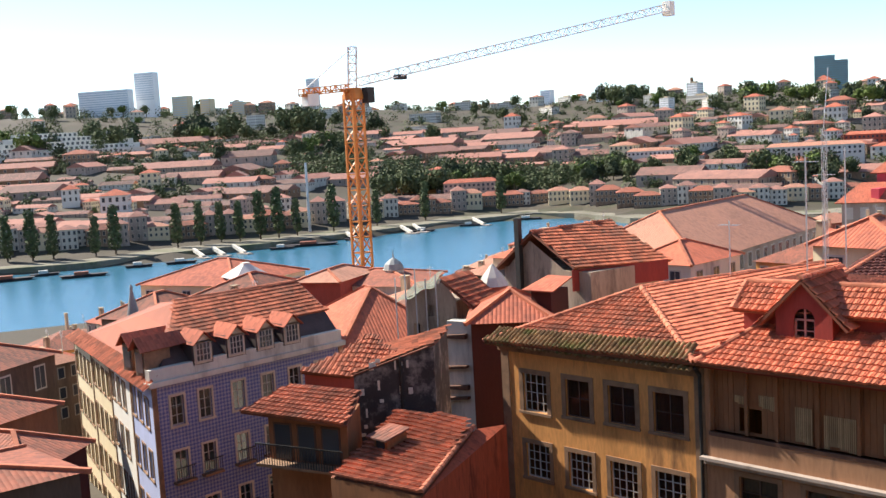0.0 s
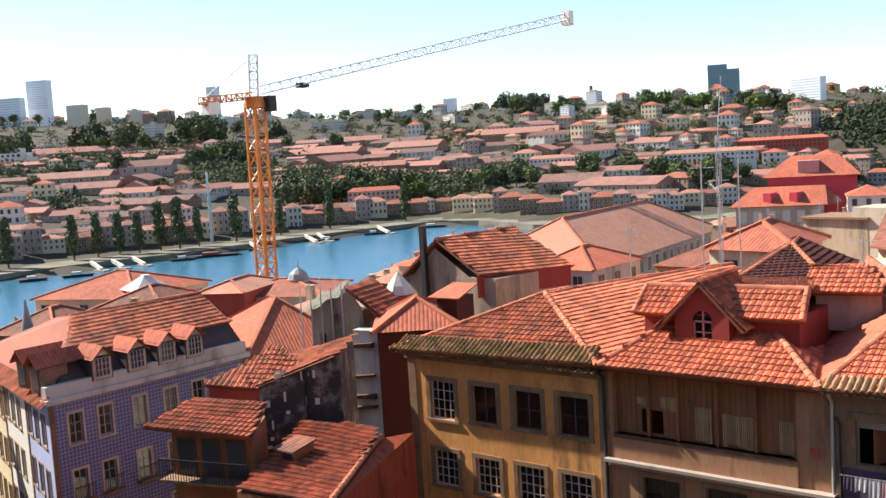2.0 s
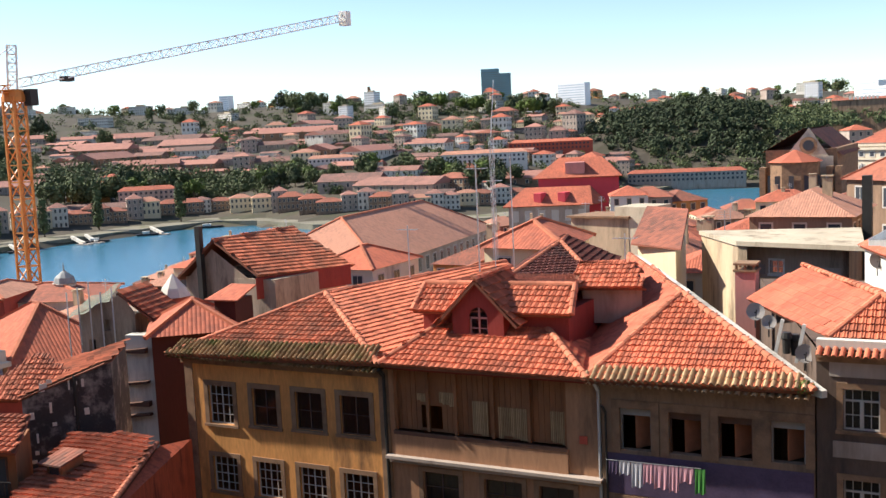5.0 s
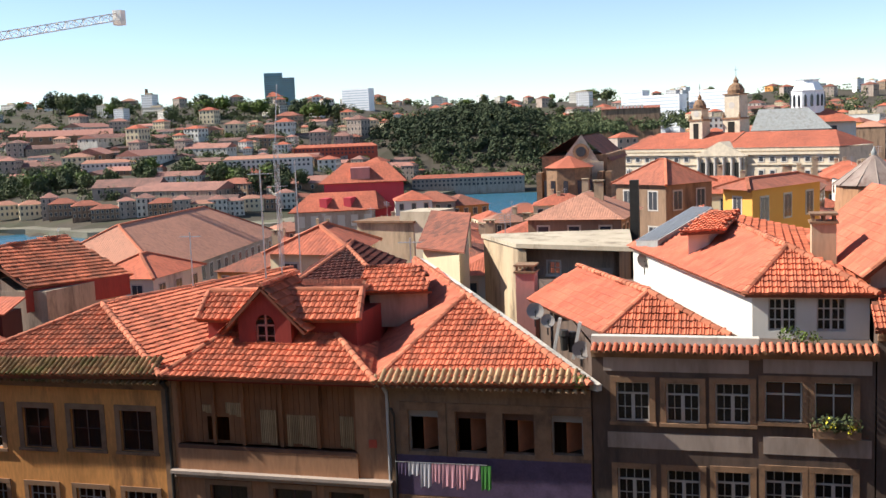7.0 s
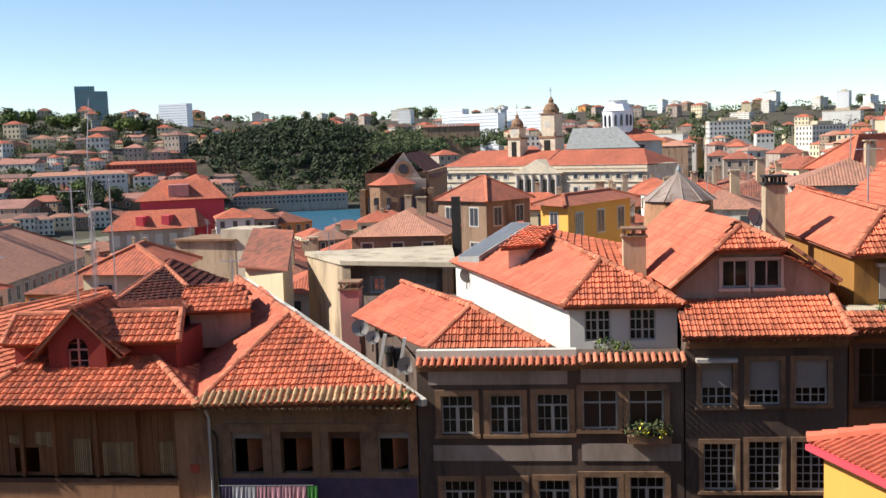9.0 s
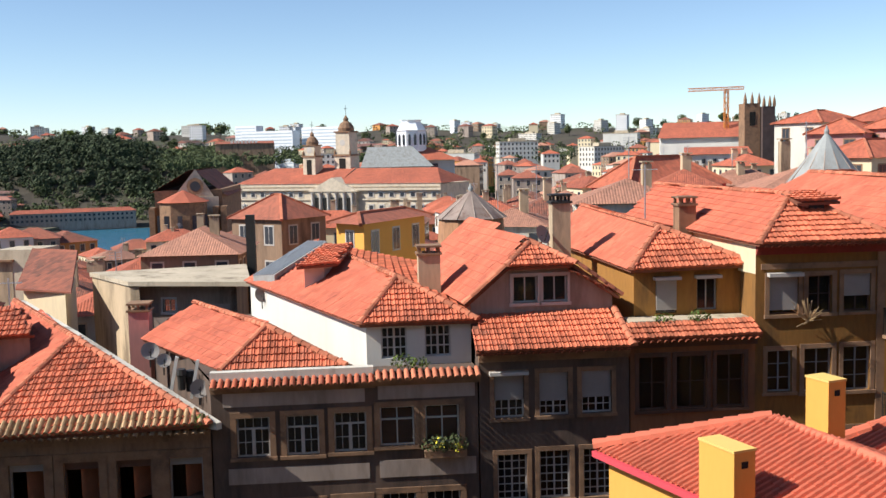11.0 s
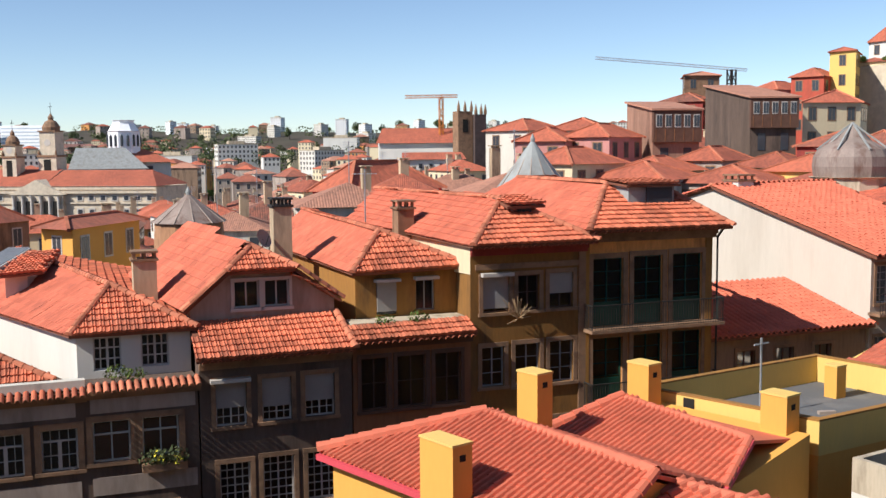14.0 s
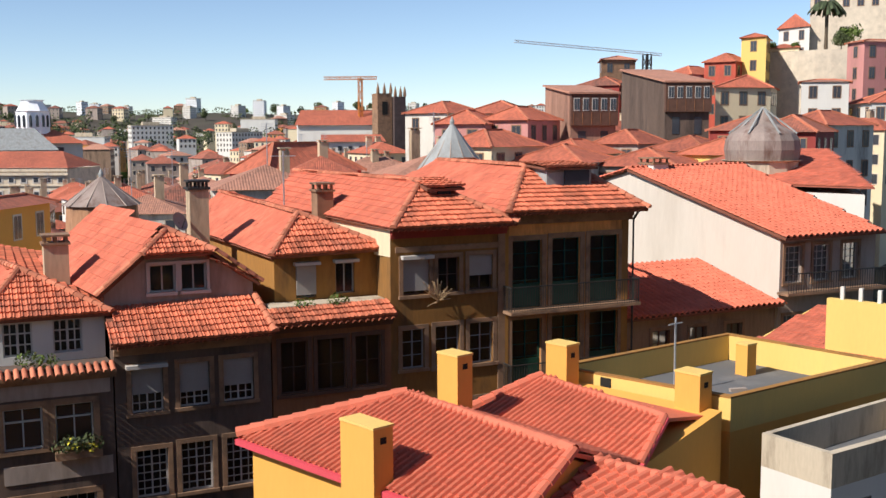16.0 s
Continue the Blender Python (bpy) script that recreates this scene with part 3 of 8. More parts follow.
    part("downpipe", sh, mat, house)


def chimney(x0, x1, y0, y1, z0, z1, mat, label, cap="stone", group=""):
    ch = thing("chimney", ((x0 + x1) / 2, (y0 + y1) / 2, z0), label, "chimney", group)
    part("shaft", Shape().box(x0, x1, y0, y1, z0, z1), mat, ch)
    sh = Shape().box(x0 - .07, x1 + .07, y0 - .07, y1 + .07, z1, z1 + .09)
    for cx in (x0 + .06, (x0 + x1) / 2, x1 - .06):
        for cy in (y0 + .06, y1 - .06): sh.box(cx - .05, cx + .05, cy - .05, cy + .05, z1 + .09, z1 + .3)
    sh.box(x0 - .06, x1 + .06, y0 - .06, y1 + .06, z1 + .3, z1 + .38)
    part("cap", sh, cap, ch)
    return ch


def dish(x, y, z, r, yaw, label="grey satellite dish on a short steel arm"):
    d = thing("satellite_dish", (x, y, z), label, "satellite dish", "satellite dishes on the roofs")
    sh = Shape()
    c, s = math.cos(radians(yaw)), math.sin(radians(yaw))
    ax, up = Vector((s, -c, 0.45)).normalized(), Vector((0, 0, 1))
    rt = ax.cross(up).normalized(); up = rt.cross(ax)
    o = Vector((x, y, z + r + 0.15))
    n = 14
    for rr, dd in ((0.02, 0.0), (0.5, 0.05), (1.0, 0.2)):
        sh.v += [tuple(o + (rt * math.cos(2 * math.pi * k / n) + up * math.sin(2 * math.pi * k / n)) * r * rr + ax * dd * r * 1.2) for k in range(n)]
    for j in range(2): sh.f += [(j * n + k, j * n + (k + 1) % n, (j + 1) * n + (k + 1) % n, (j + 1) * n + k) for k in range(n)]
    part("reflector", sh, "shutter", d)
    part("arm", Shape().bar((x, y, z - 0.1), tuple(o), 0.05).bar(tuple(o - up * r * .8), tuple(o + ax * r * 0.9), 0.03), "iron", d)
    return d


# yellow house at the corner
h1 = thing("house", (-26.5, 35, STREET), "ochre rendered corner house with mossy tiled hip roof", "house", "row houses")
wins = [(-30.7, -29.32, 42.5, 44.25), (-28.25, -26.95, 42.6, 44.28), (-25.97, -24.6, 42.65, 44.3), (-23.7, -22.26, 42.65, 44.32)]
low = [(a, b, 39.4, 41.0) for a, b, c, d in wins]
low2 = [(a, b, 36.0, 37.6) for a, b, c, d in wins]
body(h1, "ochre", -31.9, -21.35, 45.7, (-28.6, -18.0, 47.0), wins + low + low2)
for i, h in enumerate(wins): window(h1, ROW, h, 4 if i == 0 else 2, 4 if i == 0 else 2, "paint" if i == 0 else "wood", trim_w=0.22)
for h in low: window(h1, ROW, h, 4, 4, "paint", trim_w=0.2, bar=0.03)
for h in low2: window(h1, ROW, h, 2, 3, "wood", trim_w=0.2)
L, R, A, B = (-32.4, 34.35, 45.62), (-21.35, 34.35, 45.9), (-26.7, 38.8, 47.85), (-22.7, 50.0, 47.85)
LB, RB = (-27.9, 47.0, 45.62), (-17.9, 46.5, 46.1)
r1 = roof_of(h1, [(L, R, A), (R, RB, B, A), (LB, L, A, B)], ["tile_old", "tile", "tile_old"], single=(149,), caps=[(L, A), (R, A), (A, B)])
tile_face(r1, ((-32.4, 34.3, 45.66), (-21.6, 34.3, 45.93), (-21.6, 35.0, 46.29), (-32.2, 35.0, 46.02)), "moss", "roman", 0.24, 0.34)
eave_rolls(h1, -32.4, -21.5, 45.55, 34.4, "moss")
fascia(h1, -32.1, -21.4, 45.6, "stone", 0.22, 0.2)
downpipe(h1, -21.45, 33, 45.3, "iron", 0.07)
for s0 in (-21.75, -31.95):
    sh = Shape(); ROW.box(sh, s0, s0 + 0.45, STREET, 45.6, -0.02, 0.05)
    part("quoin", sh, "stone", h1)

# brown house with the wooden verandah and the arched dormer
h2 = thing("house", (-17, 35, STREET), "brown house with boarded verandah and red arched dormer", "house", "row houses")
ver = (-21.1, -13.7, 43.1, 45.6)
lowd = [(-19.9, -18.3, 39.6, 41.5), (-17.2, -15.6, 39.6, 41.5), (-14.9, -13.5, 39.6, 41.5)]
body(h2, "brown_render", -21.3, -12.5, 45.9, (-18.0, -18.0 + 1.2, 49.0), [ver] + lowd)
for h in lowd: window(h2, ROW, h, 2, 3, "wood", trim_w=0.2)
sh = Shape()
ROW.box(sh, -21.1, -13.7, 42.95, 43.1, -0.32, 0.12)
part("verandah_floor", sh, "wood", h2)
sh = Shape()
x = -21.1
while x < -13.75:
    if not (-20.05 < x + .1 < -18.95):
        sh = Shape(); ROW.box(sh, x, x + 0.215, 43.1, 45.6, -0.3, -0.24 - 0.012 * (int(x * 50) % 2))
        part("board", sh, "brown", h2)
    x += 0.23
sh = Shape(); ROW.box(sh, -20.05, -18.95, 44.15, 45.6, -0.3, -0.25); ROW.box(sh, -20.05, -18.95, 43.1, 43.22, -0.3, -0.25)
part("board", sh, "brown", h2, "dark stained boarding closing the verandah")
sh = Shape()
for x in (-21.05, -19.6, -18.35, -16.75, -15.25, -13.75):
    sh = Shape(); ROW.box(sh, x - 0.06, x + 0.06, 43.1, 45.6, -0.22, -0.08)
    part("verandah_post", sh, "brown", h2)
sh = Shape()
for a, b, c, d in ((-17.65, -17.0, 43.15, 44.55), (-16.55, -15.4, 43.12, 44.48), (-14.4, -13.8, 43.12, 44.42), (-19.1, -18.45, 44.2, 44.75), (-20.1, -19.7, 44.3, 44.75)):
    s = a
    while s < b:
        ROW.box(sh, s, s + 0.045, c + 0.06 * (int(s * 37) % 3), d - 0.04 * (int(s * 53) % 4), -0.2, -0.17)
        s += 0.075
part("cane_blind", sh, "bamboo", h2, "split cane blinds behind the verandah rail", kind="stuff")
sh = Shape()
ROW.box(sh, -21.4, -12.3, 41.98, 42.1, -0.02, 0.38); ROW.box(sh, -21.3, -12.4, 41.8, 41.98, -0.02, 0.2)
part("ledge", sh, "grey_pale", h2, "pale stone ledge below the verandah")
sh = Shape(); ROW.box(sh, -21.15, -13.65, 42.1, 43.05, -0.02, 0.1)
part("verandah_apron", sh, "brown_render", h2)
sh = Shape(); ROW.box(sh, -13.2, -12.9, 43.3, 43.6, -0.02, 0.04)
part("vent_brick", sh, "red_bright", h2)
fascia(h2, -21.35, -12.5, 45.9, "red", 0.16, 0.3)
L, R = (-21.3, 34.35, 45.9), (-12.6, 34.35, 45.9)
P, Q = (-19.2, 37.7, 47.55), (-15.9, 37.7, 47.55)
BL, BR = (-18.2, 47, 46.3), (-16.2, 46.5, 46.3)
r2 = roof_of(h2, [(L, R, Q, P), (R, (-14.2, 40, 46.2), Q), ((-19.6, 38.6, 46.2), L, P)], "tile", single=(149,), caps=[(R, Q), (L, P)])
sh = Shape().box(-20.5, -14.15, 36.75, 45.0, 46.0, 47.9)
part("attic_wall", sh, "red", h2, "oxblood sheet wall of the attic storey")
f = ((-20.75, 36.35, 47.72), (-13.9, 36.35, 47.8), (-14.2, 37.75, 48.72), (-20.85, 37.75, 48.62))
bk = (f[3], f[2], (-14.8, 45.6, 48.0), (-19.6, 45.6, 48.0))
r2b = roof_of(h2, [f, (bk[2], bk[3], bk[0], bk[1])], ["tile", "tile_old"], single=(100,), caps=[(f[3], f[2]), (f[0], f[3]), (f[1], f[2])])
# arched dormer
sh = Shape()
DF = Front(0, 36.15, 1, 0, 0, -1)
sh.poly([(-18.85, 36.15, 46.4), (-18.1, 36.15, 46.4), (-18.1, 36.15, 47.95), (-18.85, 36.15, 47.95)])
sh.poly([(-17.3, 36.15, 46.4), (-16.62, 36.15, 46.4), (-16.62, 36.15, 47.95), (-17.3, 36.15, 47.95)])
sh.poly([(-18.1, 36.15, 46.4), (-17.3, 36.15, 46.4), (-17.3, 36.15, 46.75), (-18.1, 36.15, 46.75)])
arch = [(-17.7 + 0.4 * math.cos(t), 36.15, 47.6 + 0.42 * math.sin(t)) for t in [math.pi * k / 8 for k in range(9)]]
sh.poly([(-16.62, 36.15, 47.95), (-17.72, 36.15, 49.0), (-18.85, 36.15, 47.95), (-18.1, 36.15, 47.95), (-18.1, 36.15, 47.6)] + arch[::-1][1:-1] + [(-17.3, 36.15, 47.6), (-17.3, 36.15, 47.95)])
for xx in (-18.85, -16.62):
    sh.poly([(xx, 36.15, 46.4), (xx, 38.5, 46.4), (xx, 38.5, 47.95), (xx, 36.15, 47.95)])
dm = part("dormer", sh, "red", h2, "oxblood gabled dormer with arched window")
sh = Shape()
for xx in (-18.08, -17.7, -17.32): DF.box(sh, xx - .035, xx + .035, 46.75, 47.62 if xx != -17.7 else 48.0, -0.14, -0.07)
DF.box(sh, -18.1, -17.3, 47.55, 47.62, -0.14, -0.07); DF.box(sh, -18.1, -17.3, 47.15, 47.19, -0.13, -0.08); DF.box(sh, -18.1, -17.3, 46.75, 46.81, -0.14, -0.05)
part("arched_window", sh, "pink", dm)
part("pane", Shape().poly([(-18.1, 36.27, 46.75), (-17.3, 36.27, 46.75)] + [(x, 36.27, z) for x, y, z in arch]), "glass", dm)
part("sill", Shape().box(-19.0, -16.5, 36.0, 36.2, 46.4, 46.5), "pink", dm)
e1, e2, pk = (-19.55, 35.95, 47.3), (-15.95, 35.95, 47.35), (-17.72, 35.95, 49.12)
e1b, e2b, pkb = (-19.55, 37.6, 47.4), (-15.95, 37.6, 47.4), (-17.72, 39.5, 49.12)
sh = Shape().slope([e1b, e1, pk, pkb], 0.1).slope([e2, e2b, pkb, pk], 0.1)
dr = part("dormer_roof", sh, "deck", h2)
tile_face(dr, (e1b, e1, pk, pkb), "tile"); tile_face(dr, (e2, e2b, pkb, pk), "tile_old"); cap_line(dr, pk, pkb)

# house with the open sash windows and the laundry
h3 = thing("house", (-8.6, 35, STREET), "grey house with steep orange hip roof and open windows", "house", "row houses")
wins = [(-11.65, -10.5, 43.25, 44.8), (-9.86, -8.7, 43.28, 44.8), (-8.12, -6.97, 43.3, 44.8), (-6.37, -5.25, 43.35, 44.8)]
low = [(a, b, 39.6, 41.3) for a, b, c, d in wins]
body(h3, "grey", -12.35, -4.95, 45.9, (-17.8, -11.0, 47.5), wins + low)
for i, h in enumerate(wins):
    a, b, c, d = h
    sh = Shape()
    ROW.box(sh, a - .3, a, c - .1, d + .3, -0.02, 0.05); ROW.box(sh, b, b + .3, c - .1, d + .3, -0.02, 0.05); ROW.box(sh, a, b, d, d + .3, -0.02, 0.055)
    part("window_surround", sh, "stone", h3)
    sh = Shape()
    ROW.box(sh, a, b, d - .28, d, -0.24, -0.12); ROW.box(sh, a, a + .06, c, d - .28, -0.22, -0.12); ROW.box(sh, b - .06, b, c, d - .28, -0.22, -0.12)
    wd = part("window", sh, "shutter" if i in (0, 3) else "wood", h3, "open window with a rolled blind box")
    sh = Shape().poly([ROW.p(a + .5, c, -0.26), ROW.p(b - .05, c, -1.0), ROW.p(b - .05, d - .3, -1.0), ROW.p(a + .5, d - .3, -0.26)])
    part("curtain", sh, "curtain", wd)
for h in low: window(h3, ROW, h, 2, 3, "paint", trim_w=0.25)
sh = Shape(); ROW.box(sh, -12.2, -5.0, 41.6, 43.1, -0.02, 0.03)
part("tile_dado", sh, "mauve", h3, "mauve glazed tile panel below the windows")
L, R, A, B = (-12.75, 34.35, 45.85), (-4.9, 34.35, 46.05), (-10.4, 39.2, 48.3), (-15.9, 50.1, 48.3)
LB = (-18.4, 47.0, 45.9)
r3 = roof_of(h3, [(L, R, A), (LB, L, A, B)], ["tile", "tile"], single=(156,), caps=[(L, A), (R, A), (A, B)])
sh = Shape()
for p, q in ((R, A), (A, B)):
    p, q = Vector(p) + Vector((.32, .1, 0)), Vector(q) + Vector((.32, .1, 0))
    n2 = (q - p).cross(Vector((0, 0, 1))).normalized() * 0.11
    zz = Vector((0, 0, 0.03))
    low = Vector((0, 0, 0.2 if p.y < 36 else 2.0))
    sh.hexa([p - n2 - low, p + n2 - low, q + n2 - Vector((0, 0, 2.5)), q - n2 - Vector((0, 0, 2.5)), p - n2 + zz, p + n2 + zz, q + n2 + zz, q - n2 + zz])
part("parapet", sh, "white_stained", h3, "whitewashed sloping party wall")
tile_face(r3, ((-12.75, 34.3, 45.88), (-4.95, 34.3, 46.08), (-5.25, 35.0, 46.43), (-12.4, 35.0, 46.23)), "moss_pale", "roman", 0.25, 0.36)
eave_rolls(h3, -12.7, -5.0, 45.75, 34.4, "moss_pale", 0.27)
fascia(h3, -12.4, -4.95, 45.75, "grey", 0.2, 0.2)
sh = Shape().hexa([(-14.6, 39.6, 46.9), (-12.2, 39.9, 46.9), (-13.6, 43.2, 46.9), (-15.8, 42.6, 46.9), (-14.6, 39.6, 48.4), (-12.2, 39.9, 48.4), (-13.6, 43.2, 48.4), (-15.8, 42.6, 48.4)])
part("dormer", sh, "grey_pale", h3, "flat-faced dormer with pale wall")
f = ((-14.9, 39.2, 48.38), (-11.9, 39.5, 48.42), (-12.8, 41.0, 49.15), (-15.2, 41.0, 49.15))
dr = part("dormer_roof", Shape().slope(f, 0.1).slope([(-15.6, 43.4, 48.5), f[3], f[2], (-13.2, 43.6, 48.5)], .1), "deck", h3)
tile_face(dr, f, "tile"); tile_face(dr, ((-13.2, 43.6, 48.5), (-15.6, 43.4, 48.5), f[3], f[2]), "tile")
downpipe(h3, -12.4, 33, 45.4, "steel", 0.06)
downpipe(h3, -12.15, 33, 44.6, "iron", 0.04)

# grey house with white casements behind a tiled parapet
h4 = thing("house", (-2, 35, STREET), "grey house with white casement windows and tiled cornice", "house", "row houses")
wins = [(-4.08, -2.96, 44.68, 46.06), (-2.4, -1.3, 44.68, 46.06), (-0.78, 0.33, 44.72, 46.1)]
low = [(a, b, c - 3.05, d - 3.05) for a, b, c, d in wins]
# this front and the next two have street shade in their dark colour
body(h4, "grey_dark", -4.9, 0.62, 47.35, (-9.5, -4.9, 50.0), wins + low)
for h in wins + low: window(h4, ROW, h, 4, 4, "paint", trim_w=0.2, transom=0.38, style="casement")
sh = Shape(); ROW.box(sh, -4.5, 0.3, 46.45, 46.95, -0.02, 0.03); part("render_band", sh, "grey_pale", h4)
sh = Shape(); ROW.box(sh, -4.4, 0.4, 43.75, 44.3, -0.02, 0.035)
part("render_band", sh, "grey_pale", h4, "pale rendered band under the windows")
sh = Shape().box(-4.9, 0.62, 35.0, 35.35, 47.3, 47.65)
part("parapet", sh, "white_stained", h4)
fascia(h4, -4.9, 0.65, 47.3, "stone", 0.2, 0.22)
eave_rolls(h4, -4.9, 0.65, 47.22, 34.55, "tile")
L, R, A, B = (-4.75, 36.9, 47.3), (-0.35, 36.9, 47.3), (-3.25, 38.6, 48.55), (-6.9, 45.6, 48.55)
r4 = roof_of(h4, [(L, R, A), ((-9.0, 44.5, 47.25), L, A, B), (R, (-3.5, 46, 47.2), B, A)], "tile", single=(102,), caps=[(L, A), (R, A), (A, B)])
chimney(-9.6, -8.75, 44.9, 45.8, 45.0, 48.35, "pink", "narrow chimney stack of pink and grey render")


# white house with roof windows
h5 = thing("house", (2.4, 35, STREET), "grey house with whitewashed attic storey and orange roof", "house", "row houses")
wins = [(0.8, 1.98, 44.85, 46.22), (2.36, 3.54, 44.88, 46.22)]
low = [(a, b, c - 3.05, d - 3.05) for a, b, c, d in wins]
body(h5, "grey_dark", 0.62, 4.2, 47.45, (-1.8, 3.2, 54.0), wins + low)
for h in wins: window(h5, ROW, h, 2, 1, "paint", trim_w=0.2, transom=0.42)
for h in low: window(h5, ROW, h, 4, 4, "paint", trim_w=0.2, transom=0.38, style="casement")
for h in wins:
    sh = Shape().poly([ROW.p(h[0] + .08, h[2] + .05, -0.2), ROW.p(h[1] - .08, h[2] + .05, -0.2), ROW.p(h[1] - .08, h[3] - .1, -0.2), ROW.p(h[0] + .08, h[3] - .1, -0.2)])
    part("curtain", sh, "curtain", h5, "drawn reddish curtain")
sh = Shape(); ROW.box(sh, 0.75, 4.1, 46.5, 47.0, -0.02, 0.03); part("render_band", sh, "grey_pale", h5)
sh = Shape(); ROW.box(sh, 0.75, 4.1, 43.75, 44.35, -0.02, 0.035)
part("render_band", sh, "grey_pale", h5)
fascia(h5, 0.65, 4.3, 47.35, "stone", 0.2, 0.22)
eave_rolls(h5, 0.65, 4.3, 47.3, 34.55, "ridge")
AT = Front(0, 36.25, 1, 0, 0, -1)
sh = Shape()
aw = [(0.95, 1.86, 47.66, 48.78), (2.5, 3.42, 47.68, 48.8)]
AT.wall(sh, 0.43, 4.15, 46.8, 49.0, aw)
sh.poly([(0.43, 36.25, 44.5), (0.43, 36.25, 49.0), (-4.85, 49.7, 49.0), (-4.85, 49.7, 44.5)])
sh.poly([(4.15, 36.25, 45), (4.6, 52, 45), (4.6, 52, 49), (4.15, 36.25, 49)])
part("attic_wall", sh, "white", h5, "bright whitewashed attic walls")
for h in aw: window(h5, AT, h, 4, 3, "paint", trim=None, bar=0.045)
L, R, A, B = (0.2, 35.95, 48.95), (4.35, 35.95, 48.95), (1.65, 38.5, 50.25), (-1.9, 55.0, 50.25)
r5 = roof_of(h5, [(L, R, A), ((-5.1, 49.7, 48.95), L, A, B), (R, (4.9, 52, 48.95), B, A)], ["tile", "tile", "tile"], single=(110,), caps=[(L, A), (R, A), (A, B)])
part("skylight_sheet", Shape().hexa([(-4.6, 48.6, 49.0), (-3.5, 47.0, 49.2), (-1.2, 52.6, 50.2), (-2.2, 54.0, 50.1), (-4.6, 48.6, 49.32), (-3.5, 47.0, 49.52), (-1.2, 52.6, 50.5), (-2.2, 54.0, 50.42)]), "zinc", h5, "corrugated zinc skylight strip")
for k in range(7):
    part("corrugation", Shape().bar((-4.6 + .157 * k, 48.6 - .23 * k, 49.33 + .029 * k), (-2.2 + .143 * k, 54.0 - .2 * k, 50.43 + .0115 * k), .06), "steel", h5)
sh = Shape().hexa([(-2.0, 43.6, 48.9), (-1.2, 43.9, 48.9), (-0.5, 47, 48.9), (-1.5, 46.6, 48.9), (-2.0, 43.6, 50.3), (-1.2, 43.9, 50.3), (-0.5, 47, 50.5), (-1.5, 46.6, 50.5)])
part("dormer", sh, "white", h5)
dr = part("dormer_roof", Shape().slope([(-2.3, 43.2, 50.25), (-0.6, 43.6, 50.3), (0.1, 47.5, 50.75), (-1.4, 47.2, 50.75)], 0.1), "deck", h5)
tile_face(dr, [(-2.3, 43.2, 50.25), (-0.6, 43.6, 50.3), (0.1, 47.5, 50.75), (-1.4, 47.2, 50.75)], "tile")
chimney(2.55, 3.4, 39.6, 40.4, 48.5, 50.95, "tan_stained", "tall granite chimney with slatted cap")

# dark house with the half-hipped gable
h6 = thing("house", (6.9, 35, STREET), "dark grey house with half-hipped attic gable", "house", "row houses")
wins = [(4.78, 5.82, 45.65, 47.2), (6.36, 7.38, 45.68, 47.2), (7.86, 8.92, 45.7, 47.2)]
low = [(4.85, 5.9, 42.7, 44.35), (6.34, 7.42, 42.7, 44.42), (7.9, 8.95, 42.7, 44.42)]
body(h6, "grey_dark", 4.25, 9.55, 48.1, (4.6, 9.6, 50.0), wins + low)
for h in wins: window(h6, ROW, h, 4, 5, "paint", trim_w=0.16, bar=0.03)
for i, h in enumerate(wins):
    sh = Shape(); ROW.box(sh, h[0] + .02, h[1] - .02, h[2] + (0.62, 0.5, 0.55)[i], h[3], -0.115, -0.06)
    part("roller_shutter", sh, "shutter", h6, "half-lowered grey roller shutter")
for h in low: window(h6, ROW, h, 4, 6, "paint", trim_w=0.16, bar=0.03)
sh = Shape(); ROW.box(sh, 4.6, 5.95, 47.2, 47.32, -0.02, 0.3)
part("awning_box", sh, "paint", h6)
fascia(h6, 4.25, 9.55, 48.05, "stone", 0.22, 0.22)
eave_rolls(h6, 4.25, 9.5, 48.0, 34.45, "tile")
f = ((4.1, 34.35, 48.1), (9.55, 34.35, 48.12), (9.4, 36.5, 49.1), (4.2, 36.5, 49.0))
roof_of(h6, [f], "tile", single=(140,), caps=[(f[1], f[2])])
G = Front(0, 36.5, 1, 0, 0, -1)
gw = [(5.72, 6.62, 49.45, 50.42), (6.8, 7.7, 49.45, 50.42)]
sh = Shape()
G.wall(sh, 5.5, 7.9, 48.8, 50.75, gw)
sh.poly([(4.2, 36.5, 48.8), (5.5, 36.5, 48.8), (5.5, 36.5, 50.75), (4.2, 36.5, 49.55)])
sh.poly([(7.9, 36.5, 48.8), (9.35, 36.5, 48.8), (9.35, 36.5, 49.65), (7.9, 36.5, 50.75)])
sh.poly([(9.35, 36.5, 48.0), (9.3, 48, 48.0), (9.3, 48, 49.6), (9.35, 36.5, 49.65)])
sh.poly([(4.2, 36.5, 48.0), (4.2, 36.5, 49.5), (4.0, 47, 49.5), (4.0, 47, 48)])
part("attic_wall", sh, "grey_pale", h6, "pale rendered gable wall")
# thin black backing added behind the panes in place of an unlit room
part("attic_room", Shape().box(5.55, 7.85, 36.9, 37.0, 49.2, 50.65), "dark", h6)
for h in gw: window(h6, G, h, 2, 1, "paint", trim="paint", trim_w=0.1)
a0, a1, b0, b1, ap, rb = (5.45, 36.15, 50.78), (7.95, 36.15, 50.8), (3.95, 36.15, 49.5), (9.55, 36.15, 49.62), (6.55, 37.6, 51.5), (5.5, 47.1, 51.5)
lb, rbk = (2.6, 47, 49.4), (9.3, 47, 49.6)
